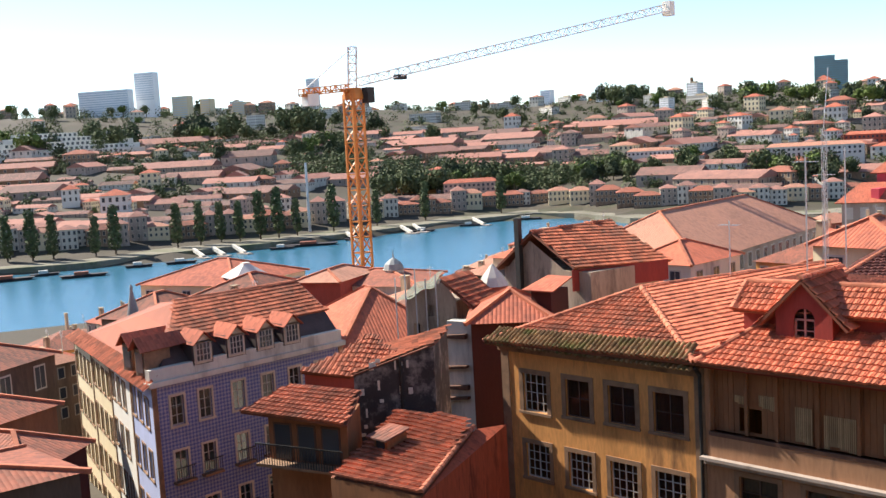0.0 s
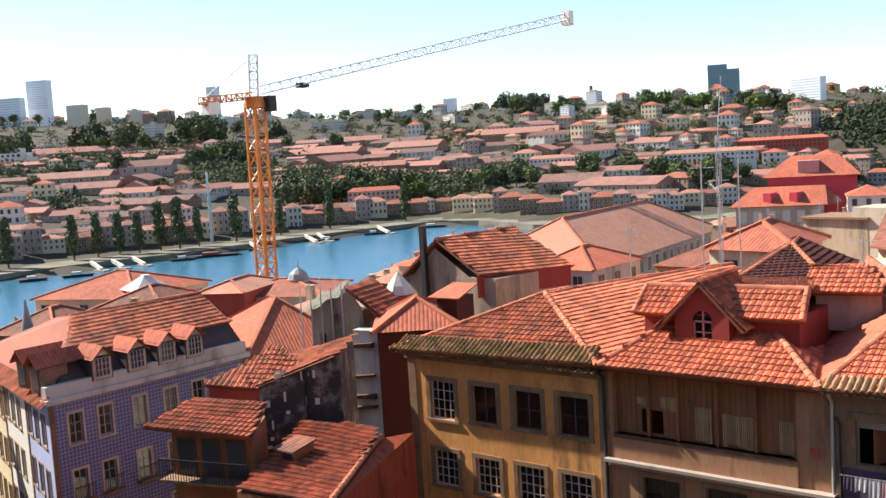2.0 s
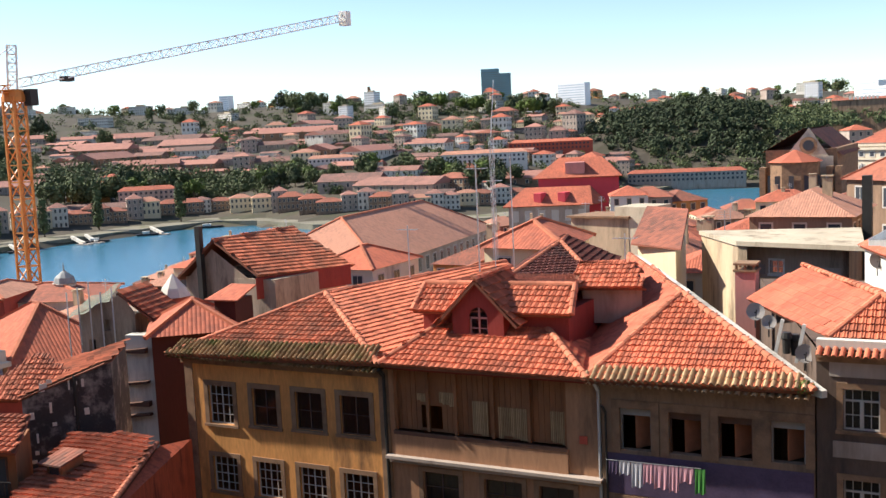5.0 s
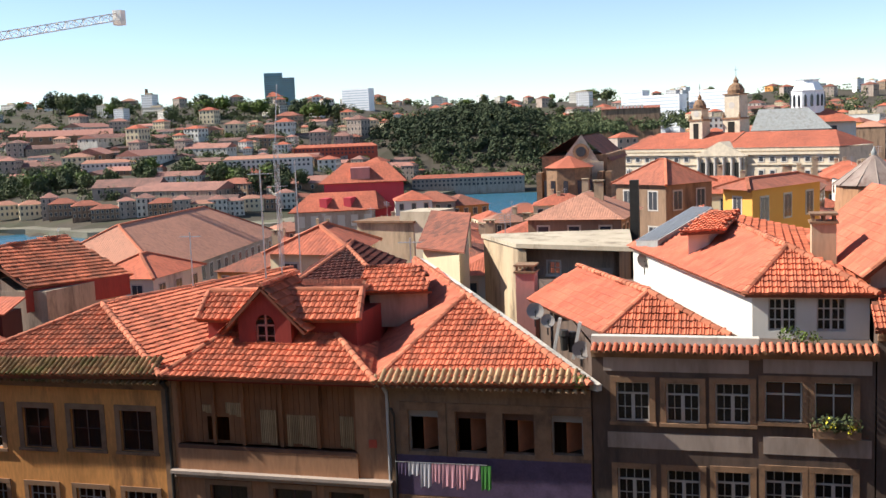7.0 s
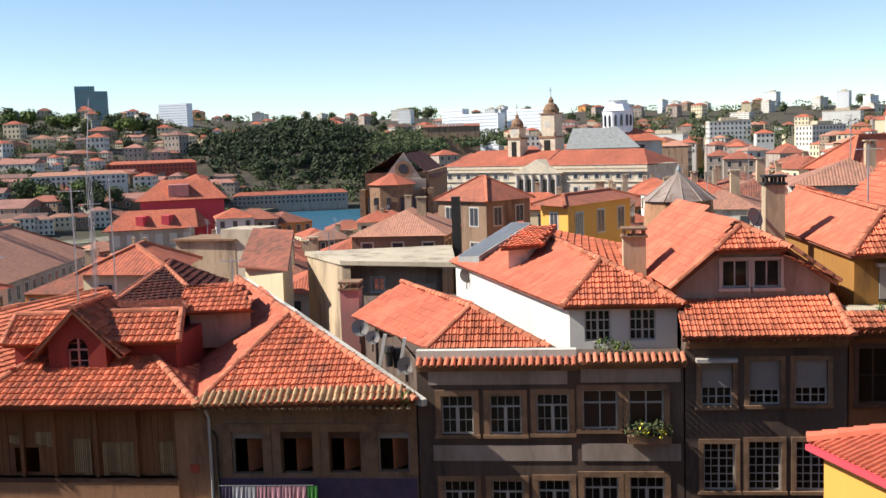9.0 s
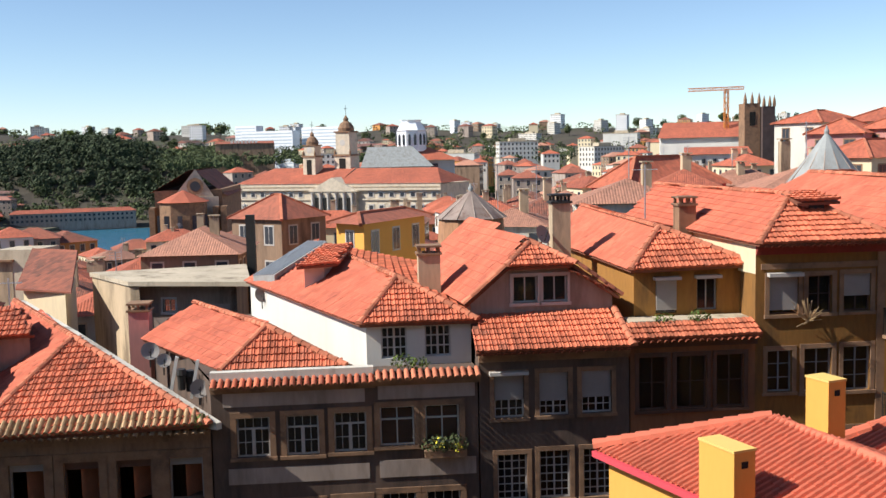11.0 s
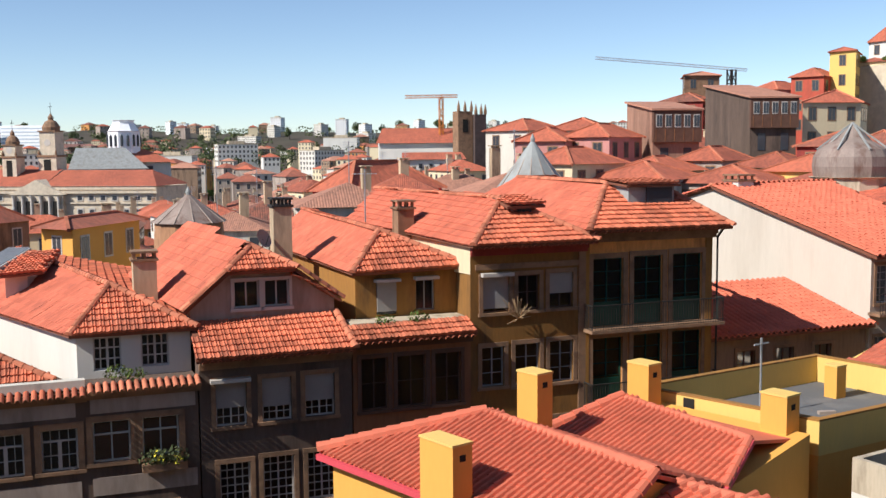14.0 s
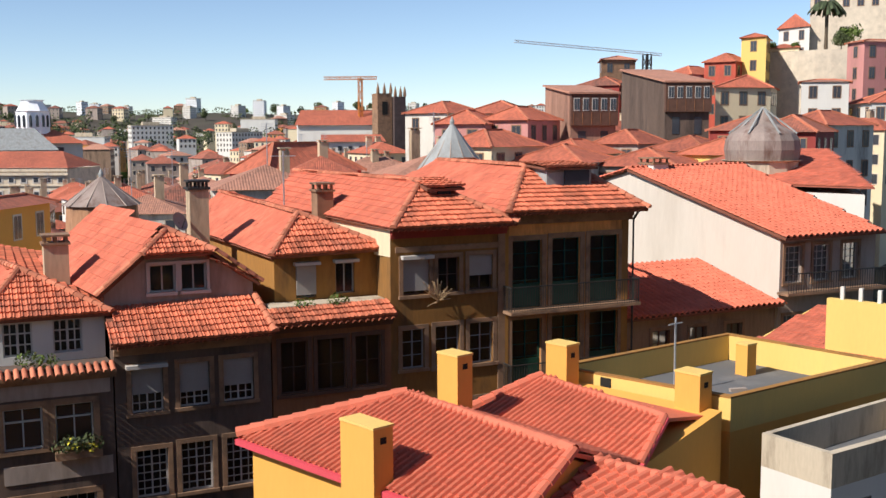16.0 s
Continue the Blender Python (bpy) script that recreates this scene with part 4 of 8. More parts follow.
r6 = roof_of(h6, [(a0, a1, ap), (lb, b0, a0, ap, rb), (b1, rbk, rb, ap, a1)], ["tile", "tile", "tile"], single=(40,), caps=[(a0, ap), (a1, ap), (ap, rb), (b0, a0), (b1, a1)])
chimney(8.2, 8.95, 41.6, 42.4, 49.6, 52.7, "tan_stained", "tall stained render chimney with dark cap", "iron")
dish(7.7, 41.4, 50.9, 0.4, 40)

# low ochre house with recessed attic
h7 = thing("house", (11.9, 35, STREET), "dark house with ochre recessed attic and tiled pent roof", "house", "row houses")
wins = [(9.9, 10.9, 45.7, 47.6), (11.25, 12.35, 45.7, 47.6), (12.7, 13.7, 45.7, 47.6)]
body(h7, "brown", 9.6, 14.1, 48.3, (9.6, 14.1, 50.0), wins)
for h in wins: window(h7, ROW, h, 2, 2, "wood", trim_w=0.14, trim="wood")
sh = Shape(); ROW.box(sh, 9.6, 14.1, 42.0, 44.6, -0.02, 0.03)
part("render_band", sh, "ochre_dark", h7)
fascia(h7, 9.6, 14.15, 48.3, "wood", 0.2, 0.2)
f = ((9.55, 34.45, 48.3), (14.15, 34.45, 48.35), (14.15, 35.4, 48.75), (9.55, 35.4, 48.7))
roof_of(h7, [f], "tile_old", single=(60,)); eave_rolls(h7, 9.6, 14.1, 48.22, 34.5, "tile_old")
part("parapet", Shape().box(9.7, 14.1, 35.4, 36.4, 48.3, 48.8), "concrete", h7)
sh = Shape()
aw = [(10.96, 11.74, 48.88, 50.1), (12.5, 13.25, 48.95, 50.12)]
G.wall(sh, 10.15, 14.25, 48.4, 50.55, aw)
sh.poly([(10.15, 36.5, 47), (10.15, 36.5, 50.55), (10.0, 50, 50.55), (10.0, 50, 47)])
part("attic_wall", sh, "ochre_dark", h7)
for h in aw: window(h7, G, h, 2, 1, "shutter", trim=None)
part("roller_shutter", Shape().box(10.98, 11.72, 36.44, 36.56, 49.0, 50.08), "shutter", h7)
for h in aw: part("awning_box", Shape().box(h[0] - .1, h[1] + .1, 36.2, 36.5, h[3] + .02, h[3] + .13), "paint", h7)
L, R, A, B = (9.95, 36.1, 50.52), (14.45, 36.1, 50.6), (11.6, 38.2, 51.85), (12.2, 54.0, 51.85)
roof_of(h7, [(L, R, A), ((9.6, 50, 50.5), L, A, B), (R, (14.6, 52, 50.6), B, A)], ["tile", "tile", "tile"], single=(120,), caps=[(L, A), (R, A), (A, B)])
chimney(13.3, 14.0, 41.0, 41.8, 50.2, 52.5, "stone", "weathered granite chimney with aerial", "stone")

# ochre house with the small box dormer
h8 = thing("house", (16.5, 35, STREET), "ochre house with roller shutters and small dormer", "house", "row houses")
wins = [(14.6, 15.66, 48.93, 50.26), (16.02, 16.9, 48.95, 50.28), (17.32, 18.32, 48.96, 50.3)]
low = [(14.55, 15.45, 46.15, 47.65), (15.9, 16.92, 46.1, 47.68), (17.34, 18.35, 46.1, 47.7)]
low2 = [(a, b, c - 3, d - 3) for a, b, c, d in low]
# front wall in the ochre with street shade mixed in
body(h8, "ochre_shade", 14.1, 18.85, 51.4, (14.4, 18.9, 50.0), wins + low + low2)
for i, h in enumerate(wins + low + low2): window(h8, ROW, h, 2, 2 if i < 3 else 3, "wood" if i < 3 else "shutter", trim_w=0.16)
for i in (0, 2):
    h = wins[i]; sh = Shape(); ROW.box(sh, h[0], h[1], h[2] + (0.15 if i == 0 else 0.55), h[3], -0.115, -0.05)
    part("roller_shutter", sh, "shutter", h8, "lowered grey roller shutter")
sh = Shape(); ROW.box(sh, 14.5, 15.75, 50.3, 50.43, -0.02, 0.3)
part("awning_box", sh, "paint", h8)
sh = Shape(); ROW.box(sh, 14.3, 18.6, 50.55, 50.75, -0.02, 0.05); ROW.box(sh, 18.55, 18.85, STREET, 51.3, -0.02, 0.05)
part("quoin", sh, "stone", h8)
fascia(h8, 14.1, 18.9, 51.4, "red", 0.18, 0.22); eave_rolls(h8, 14.1, 19.0, 51.38, 34.4, "tile")
L, R, A, B = (13.95, 34.3, 51.5), (19.05, 34.3, 51.52), (16.3, 37.2, 53.0), (15.2, 50.5, 53.0)
roof_of(h8, [(L, R, A), ((13.2, 49, 51.6), L, A, B), (R, (19.0, 50, 51.6), B, A)], ["tile", "tile", "tile"], single=(122,), caps=[(L, A), (R, A), (A, B)])
part("gable_wall", Shape().poly([(14.1, 35, 50.4), (14.1, 35, 51.5), (13.6, 49, 51.6), (13.6, 49, 50)]), "cream", h8)
part("dormer", Shape().box(16.3, 17.35, 36.2, 38.5, 52.0, 52.8), "pink", h8)
part("dormer_window", Shape().box(16.55, 17.1, 36.12, 36.22, 52.15, 52.7), "glass_far", h8)
dr = part("dormer_roof", Shape().slope([(16.0, 35.9, 52.8), (17.6, 35.9, 52.82), (17.5, 37.6, 53.08), (16.1, 37.6, 53.08)], .1), "deck", h8)
tile_face(dr, [(16.0, 35.9, 52.84), (17.6, 35.9, 52.86), (17.5, 37.6, 53.12), (16.1, 37.6, 53.12)], "tile")

# ochre house with green doors and balconies
h9 = thing("house", (21.8, 35, STREET), "ochre house with green balcony doors and wide dormer", "house", "row houses")
d1 = [(19.18, 20.5, 48.1, 50.75), (20.97, 22.27, 48.1, 50.78), (22.73, 24.1, 48.1, 50.8)]
d2 = [(a, b, c - 3.0, d - 3.1) for a, b, c, d in d1]
body(h9, "ochre", 18.85, 24.55, 51.7, (19.0, 24.6, 48.0), d1 + d2)
for h in d1 + d2:
    window(h9, ROW, h, 2, 5, "green", trim_w=0.2, label="bottle green glazed balcony door")
    sh = Shape(); ROW.box(sh, h[0] + .06, h[1] - .06, h[2], h[2] + .95, -0.14, -0.1)
    part("door_panel", sh, "green", h9)
for zb in (48.08, 45.05):
    sh = Shape(); ROW.box(sh, 18.75, 24.7, zb - .12, zb, -0.02, 0.75)
    bal = part("balcony", sh, "stone", h9)
    sh = Shape()
    for i in range(52):
        sx = 18.8 + i * 5.85 / 51
        ROW.box(sh, sx - .008, sx + .008, zb, zb + .95, 0.685, 0.7)
    ROW.box(sh, 18.78, 24.68, zb + .93, zb + .97, 0.67, 0.71); ROW.box(sh, 18.78, 24.68, zb + .1, zb + .13, 0.67, 0.71)
    for sx in (18.78, 24.65):
        ROW.box(sh, sx, sx + .03, zb + .93, zb + .97, 0, 0.7)
        for k in range(6): ROW.box(sh, sx, sx + .025, zb, zb + .95, 0.08 + k * .11, 0.1 + k * .11)
    part("railing", sh, "iron", bal)
sh = Shape(); ROW.box(sh, 24.25, 24.55, STREET, 51.6, -0.02, 0.05); part("quoin", sh, "ochre_dark", h9)
sh = Shape(); ROW.box(sh, 18.85, 19.0, STREET, 51.6, -0.02, 0.05)
part("quoin", sh, "ochre_dark", h9)
fascia(h9, 18.85, 24.7, 51.75, "stone", 0.2, 0.22); eave_rolls(h9, 18.8, 25.0, 51.78, 34.4, "ridge")
L, R, A1, A2, B1, B2 = (18.65, 34.3, 51.9), (25.05, 34.3, 51.85), (21.2, 37.6, 53.5), (23.4, 37.6, 53.5), (21.7, 47.4, 53.5), (22.5, 47.4, 53.5)
roof_of(h9, [(L, R, A2, A1), ((18.7, 48, 52.0), L, A1, B1), (R, (25.0, 48, 51.9), B2, A2)], ["tile", "tile", "tile"], single=(149,), caps=[(L, A1), (R, A2), (A1, A2), (A1, B1)])
part("dormer", Shape().hexa([(21.3, 36.0, 52.5), (23.4, 36.0, 52.5), (23.4, 38.5, 52.5), (21.3, 38.5, 52.5), (21.3, 36.0, 53.5), (23.4, 36.0, 53.5), (23.4, 38.5, 53.5), (21.3, 38.5, 53.5)]), "zinc", h9, "sheet-metal clad box dormer")
part("dormer_window", Shape().box(22.1, 23.25, 35.9, 36.02, 52.65, 53.4), "glass_far", h9)
dr = part("dormer_roof", Shape().slope([(21.1, 35.8, 53.5), (23.6, 35.8, 53.5), (23.6, 37.7, 53.62), (21.1, 37.7, 53.62)], .08), "deck", h9)
tile_face(dr, [(21.1, 35.8, 53.5), (23.6, 35.8, 53.5), (23.6, 37.7, 53.62), (21.1, 37.7, 53.62)], "tile_old")
downpipe(h9, 24.75, 44, 51.4, "iron", 0.04)


# ---- yellow houses on this side of the street ----
def yellow_chimney(x, y, z0, z1, w, dp, turn):
    ch = thing("chimney", (x, y, z0), "square yellow rendered chimney with a small flue slot", "chimney", "yellow chimneys")
    c, s = math.cos(radians(turn)), math.sin(radians(turn))
    F = Front(x - c * w / 2 + s * dp / 2, y - s * w / 2 - c * dp / 2, c, s, s, -c)
    sh = Shape(); F.box(sh, 0, w, z0, z1, -dp, 0)
    part("shaft", sh, "yellow", ch)
    sh = Shape(); F.box(sh, -.02, w + .02, z1, z1 + .06, -dp - .02, .02)
    part("coping", sh, "yellow_pale", ch)
    G2 = Front(x + c * w / 2 + s * dp / 2, y + s * w / 2 - c * dp / 2, -s, c, c, s)
    # slot drawn as a near-black slab, its inner shade painted
    sh = Shape(); G2.box(sh, dp * .35, dp * .65, z1 - .38, z1 - .22, -.02, .012)
    part("flue_slot", sh, "dark", ch)
    return ch


ya = thing("house", (11, 24, STREET), "yellow rendered house with new red roman-tile roof", "house", "yellow houses")
A, B2, C, D = (6.7, 28.0, 46.45), (10.2, 18.7, 46.45), (11.15, 26.4, 47.5), (12.68, 20.1, 47.5)
E1, E2 = (13.75, 27.0, 46.5), (15.2, 21.2, 46.5)
sh = Shape().prism([(10.3, 18.9), (12.66, 20.2), (15.0, 21.3), (13.6, 26.8), (11.15, 26.2), (7.0, 27.8)], STREET, [46.3, 47.3, 46.35, 46.35, 47.3, 46.3])
part("wall", sh, "yellow", ya)
rf = part("roof", Shape().slope([A, B2, D, C], 0.1).slope([E2, E1, C, D], 0.1), "tile_new", ya)
tile_face(rf, (A, B2, D, C), "tile_new", "roman", 0.21, 0.24, 170)
tile_face(rf, (E2, E1, C, D), "tile_new", "roman", 0.21, 0.24)
cap_line(rf, (6.68, 28.04, 46.53), (11.15, 26.46, 47.57), "tile_new", 0.2); cap_line(rf, C, D, "tile_new", 0.17); cap_line(rf, B2, D, "tile_new", 0.15)
part("eave_board", Shape().bar((6.62, 27.98, 46.4), (10.12, 18.65, 46.4), 0.16), "crimson", ya, "red painted eave board")
yb = thing("house", (16, 25, STREET), "yellow rendered house with low red tiled roof", "house", "yellow houses")
A, B2, C, D = (13.75, 27.6, 46.45), (15.45, 21.3, 46.45), (16.25, 27.6, 47.2), (17.0, 22.4, 47.2)
part("wall", Shape().prism([(15.6, 21.5), (19.4, 22.9), (17.3, 28.4), (13.95, 27.5)], STREET, [46.3, 47.0, 47.0, 46.3]), "yellow", yb)
rf = part("roof", Shape().slope([A, B2, D, C], 0.1).slope([D, (18.9, 23.0, 46.9), (17.2, 28.2, 46.9), C], .1), "tile_new", yb)
tile_face(rf, (A, B2, D, C), "tile_new", "roman", 0.21, 0.24, 140)
cap_line(rf, C, D, "tile_new"); cap_line(rf, (13.72, 27.64, 46.53), (16.25, 27.66, 47.27), "tile_new", 0.19); cap_line(rf, B2, D, "tile_new")
part("verge", Shape().bar((15.4, 21.2, 46.42), (17.0, 22.3, 47.2), 0.14), "crimson", yb)
yc = thing("house", (14.5, 18, STREET), "small house with curved clay tile roof", "house", "yellow houses")
A, B2, C, D = (13.4, 19.6, 46.3), (13.1, 15.2, 46.3), (15.3, 19.9, 46.75), (16.6, 15.5, 46.75)
part("wall", Shape().prism([(12.8, 15.2), (14.9, 17.2), (13.1, 21.0), (11.7, 19.4)], STREET, [46.3, 46.7, 46.7, 46.3]), "brown", yc)
rf = part("roof", Shape().slope([(11.5, 19.6, 46.4), (12.7, 15.0, 46.4), (15.1, 17.3, 46.95), (13.2, 21.2, 47.0)], 0.1), "deck", yc)
tile_face(rf, [(11.5, 19.6, 46.4), (12.7, 15.0, 46.4), (15.1, 17.3, 46.95), (13.2, 21.2, 47.0)], "tile_new", "roman", 0.3, 0.42)
cap_line(rf, (13.2, 21.2, 47.0), (15.1, 17.3, 46.95), "tile_new", 0.15)
yellow_chimney(8.56, 22.9, 40.0, 48.0, 1.28, 0.6, -72)
yellow_chimney(12.75, 26.7, 44.0, 48.55, 0.85, 0.6, -72)
yellow_chimney(16.95, 27.6, 44.0, 48.3, 0.85, 0.6, -72)
yellow_chimney(19.0, 23.7, 44.0, 48.0, 0.85, 0.62, -72)
# flat-roofed terrace
yd = thing("house", (22.5, 27, STREET), "flat-roofed yellow house with parapet terrace", "house", "yellow houses")
TP = [(19.8, 23.0), (27.8, 24.5), (26.1, 30.6), (17.3, 28.75)]
part("wall", Shape().prism(TP, STREET, 46.3), "yellow", yd)
TI = [(20.0, 23.25), (27.5, 24.7), (25.95, 30.35), (17.6, 28.55)]
part("terrace_floor", Shape().prism(TI, 46.2, 46.36), "asphalt", yd, "grey bitumen terrace floor")
for k in range(4):
    (ax, ay), (bx, by), (cx, cy), (dx, dy) = TP[k], TP[(k + 1) % 4], TI[(k + 1) % 4], TI[k]
    part("parapet", Shape().prism([(ax, ay), (bx, by), (cx, cy), (dx, dy)], 46.3, 47.28), "yellow_pale", yd)
    part("coping", Shape().prism([(ax, ay), (bx, by), (cx, cy), (dx, dy)], 47.284, 47.34), "ochre_dark", yd)
# near-black block painted as the slot's shaded depth
part("window_slot", Shape().prism([(18.16, 26.69), (18.36, 26.78), (18.21, 27.13), (18.01, 27.04)], 46.5, 47.24), "dark", yd)
yellow_chimney(24.9, 28.2, 46.3, 47.45, 0.5, 0.5, 12)
sh = Shape().bar((20.95, 27.1, 46.36), (20.95, 27.1, 48.9), 0.05).bar((20.6, 27.0, 48.7), (21.3, 27.2, 48.7), 0.04)
whole("antenna_pole", sh, "steel", "thin galvanised aerial pole standing on the terrace", "aerial")
rub = thing("rubble_pile", (21.9, 24.9, 46.36), "heap of pale broken boards and slabs on the terrace", "debris")
rg = random.Random(3)
for k in range(9):
    a = rg.uniform(0, 3); px, py = 21.9 + rg.uniform(-.8, .8), 24.9 + rg.uniform(-.4, .4); zz = 46.37 + 0.07 * k
    w, l = rg.uniform(.2, .45), rg.uniform(.3, .8)
    c, s = math.cos(a) * l / 2, math.sin(a) * l / 2
    part("slab", Shape().prism([(px - c + s * w, py - s - c * w), (px + c + s * w, py + s - c * w), (px + c - s * w, py + s + c * w), (px - c - s * w, py - s + c * w)], 46.36 if k < 4 else zz - 0.1, zz), "grey_pale", rub)
# concrete building in the corner
cb = thing("concrete_building", (23, 20.5, STREET), "unfinished raw concrete roof tank beside the terrace", "building")
CP = [(20.3, 19.6), (26.8, 20.6), (26.4, 23.2), (20.0, 21.9)]
part("wall", Shape().prism(CP, STREET, 45.6), "white", cb)
CI = [(20.45, 19.85), (26.6, 20.8), (26.25, 23.0), (20.2, 21.75)]
for k in range(4):
    (ax, ay), (bx, by), (cx, cy), (dx, dy) = CP[k], CP[(k + 1) % 4], CI[(k + 1) % 4], CI[k]
    part("parapet", Shape().prism([(ax, ay), (bx, by), (cx, cy), (dx, dy)], 45.6, 46.55), "concrete", cb)
part("floor", Shape().prism(CI, 45.5, 45.62), "asphalt", cb)
part("window", Shape().prism([(20.6, 19.62), (22.0, 19.85), (22.0, 19.8), (20.6, 19.57)], 44.2, 45.1), "glass_far", cb)

# ---- houses at the street's end ----
sr = thing("house", (29, 38, STREET), "low dark house with orange pent roof", "house")
SF = Front(0, 36.0, 1, 0, 0, -1)
sh = Shape()
hs = [(26.6, 27.5, 44.6, 46.4), (28.6, 29.5, 44.6, 46.4), (30.6, 31.5, 44.6, 46.4)]
SF.wall(sh, 24.9, 33.4, STREET, 47.1, hs); sh.poly([(24.9, 36, STREET), (24.9, 36, 47.1), (24.9, 42, 48.3), (24.9, 42, STREET)])
part("wall", sh, "grey", sr)
for h in hs: window(sr, SF, h, 2, 3, "wood")
f = ((24.95, 35.5, 47.1), (33.5, 35.5, 47.15), (33.5, 41.3, 48.5), (28.5, 41.3, 48.5), (24.95, 38.5, 47.8))
roof_of(sr, [f], "tile_new", single=(102,), kind="roman", w=0.3, ln=0.4)
wh = thing("house", (38, 42, STREET), "large white house with long orange roof", "house")
WF = Front(0, 36.0, 1, 0, 0, -1)
sh = Shape()
ws = [(33.9, 34.9, 48.0, 49.7), (35.6, 36.6, 48.0, 49.7), (37.4, 38.4, 48.0, 49.7), (33.9, 34.9, 44.6, 46.5), (35.6, 36.6, 44.6, 46.5), (37.4, 38.4, 44.6, 46.5)]
WF.wall(sh, 33.6, 39.5, STREET, 50.2, ws)
part("wall", sh, "grey_pale", wh)
part("gable_wall", Shape().poly([(33.6, 36, STREET), (33.6, 36, 50.2), (33.6, 47.7, 52.75), (33.6, 58, 50.2), (33.6, 58, STREET)]), "offwhite", wh, "blank whitewashed gable wall")
for h in ws: window(wh, WF, h, 3, 5, "paint", trim_w=0.14)
sh = Shape(); WF.box(sh, 33.5, 39.6, 47.5, 47.62, -.02, .7)
bal = part("balcony", sh, "stone", wh)
sh = Shape()
for k in range(40): WF.box(sh, 33.55 + k * .15, 33.575 + k * .15, 47.62, 48.5, .64, .66)
WF.box(sh, 33.5, 39.6, 48.48, 48.53, .62, .68)
part("railing", sh, "iron", bal)
f = ((33.35, 35.4, 50.15), (39.6, 35.4, 50.2), (41.5, 47.7, 52.95), (33.35, 47.7, 52.85))
roof_of(wh, [f, ((41.5, 60, 50.2), (33.35, 60, 50.2), f[3], f[2])], "tile_new", single=(108,), caps=[(f[3], f[2])], w=0.34, ln=0.4, kind="roman")
chimney(34.6, 35.6, 47.0, 48.3, 52.2, 53.1, "white", "low white chimney on the ridge", "stone")
sh = Shape().poly([(43, 42, 46), (52, 40, 46), (52, 40, 51.2), (43, 42, 51.4)])
wb2 = thing("house", (50, 48, STREET), "white house with broad orange hip roof", "house")
part("wall", Shape().prism([(44.23, 49.75), (46.160000000000004, 42.949999999999996), (60, 58), (48, 66)], STREET, 51.3), "white", wb2)
f1 = ((43.83, 49.35, 51.73), (46.46, 42.55, 51.73), (52.5, 52.0, 53.6), (50.4, 57.4, 53.6))
part("roof", Shape().slope(f1, .1).slope([f1[1], (60.5, 58, 51.4), f1[2]], .1).slope([(48, 66.5, 51.4), f1[0], f1[3]], .1).slope([(60.5, 58, 51.4), (48, 66.5, 51.4), f1[3], f1[2]], .1), "roof", wb2)
# this slope's lit look comes from the sunlit tile colour
tile_face(wb2.children[-1], f1, "tile_sunlit", "worn", .3, .38)
# low red roof and posted parapet beyond the terrace
lr = thing("house", (29.28, 32.85, STREET), "yellow house with low faded red tiled roof", "house", "yellow houses")
lf = ((29.28, 32.85, 46.26), (31.67, 27.59, 46.26), (35.55, 30.75, 47.06), (34.55, 34.75, 47.06))
part("wall", Shape().prism([(q[0], q[1] + .2) for q in lf], STREET, [q[2] - .12 for q in lf]), "yellow_pale", lr)
roof_of(lr, [lf], "tile_sunlit", kind="worn")
pp = thing("parapet_wall", (30.63, 30.18, STREET), "pale yellow parapet wall with short white posts", "wall")
PW = Front(30.63, 30.18, 0.367, -0.9302, -0.9302, -0.367)
sh = Shape(); PW.box(sh, 0, 4, STREET, 48.4, -.3, 0); part("wall", sh, "yellow_pale", pp)
for k in range(5):
    sh = Shape(); PW.box(sh, .5 + k * .72, .64 + k * .72, 48.4, 48.9, -.2, -.06); part("post", sh, "white", pp)
# rusty domed roof lantern
dl = thing("roof_lantern", (46.8, 52.1, 51.5), "rust-streaked zinc dome lantern on the roof", "roof lantern")
part("drum", Shape().turned(46.8, 52.1, [(2.35, 51.5), (2.35, 52.95), (2.6, 53.05)], 12), "concrete", dl)
part("dome", Shape().turned(46.8, 52.1, [(2.3, 53.05), (2.4, 53.7), (2.34, 54.3), (2.08, 54.75), (1.5, 55.1), (1.0, 55.35), (0.12, 56.3)], 14), "rust_zinc", dl)
for k in range(7):
    a = 2 * math.pi * k / 7
    part("rib", Shape().bar((46.8 + 2.15 * math.cos(a), 52.1 + 2.15 * math.sin(a), 54.75), (46.8, 52.1, 56.4), 0.1), "zinc", dl)
# glazed conical lanterns
for cx, cy, z0, z1, r, mat in ((26.6, 56.0, 50.0, 55.4, 1.9, "zinc"), (7.2, 61.6, 49.3, 52.5, 1.95, "brown_render"), (-11.0, 110, 40.5, 49.4, 1.6, "zinc"), (-4.0, 112, 40.5, 49.2, 1.6, "zinc"), (-48, 68, 40, 46.6, 1.0, "zinc"), (-80, 42, 36, 44.0, .8, "zinc"), (21, 60, 48.5, 51, 1.2, "zinc")):
    cl = thing("roof_lantern", (cx, cy, z0), "conical glazed roof lantern with zinc ribs", "roof lantern", "conical roof lanterns")
    zm = z0 + (z1 - z0) * 0.5
    part("drum", Shape().turned(cx, cy, [(r * 1.05, z0), (r, zm)], 12), mat, cl)
    part("cone", Shape().turned(cx, cy, [(r * 1.1, zm), (0.1, z1)], 12), "zinc" if mat == "zinc" else "rust_zinc", cl, "grey wired-glass cone")
    for k in range(12):
        a = 2 * math.pi * k / 12
        part("rib", Shape().bar((cx + r * 1.12 * math.cos(a), cy + r * 1.12 * math.sin(a), zm), (cx, cy, z1 + .03), 0.05), "grey_pale", cl)
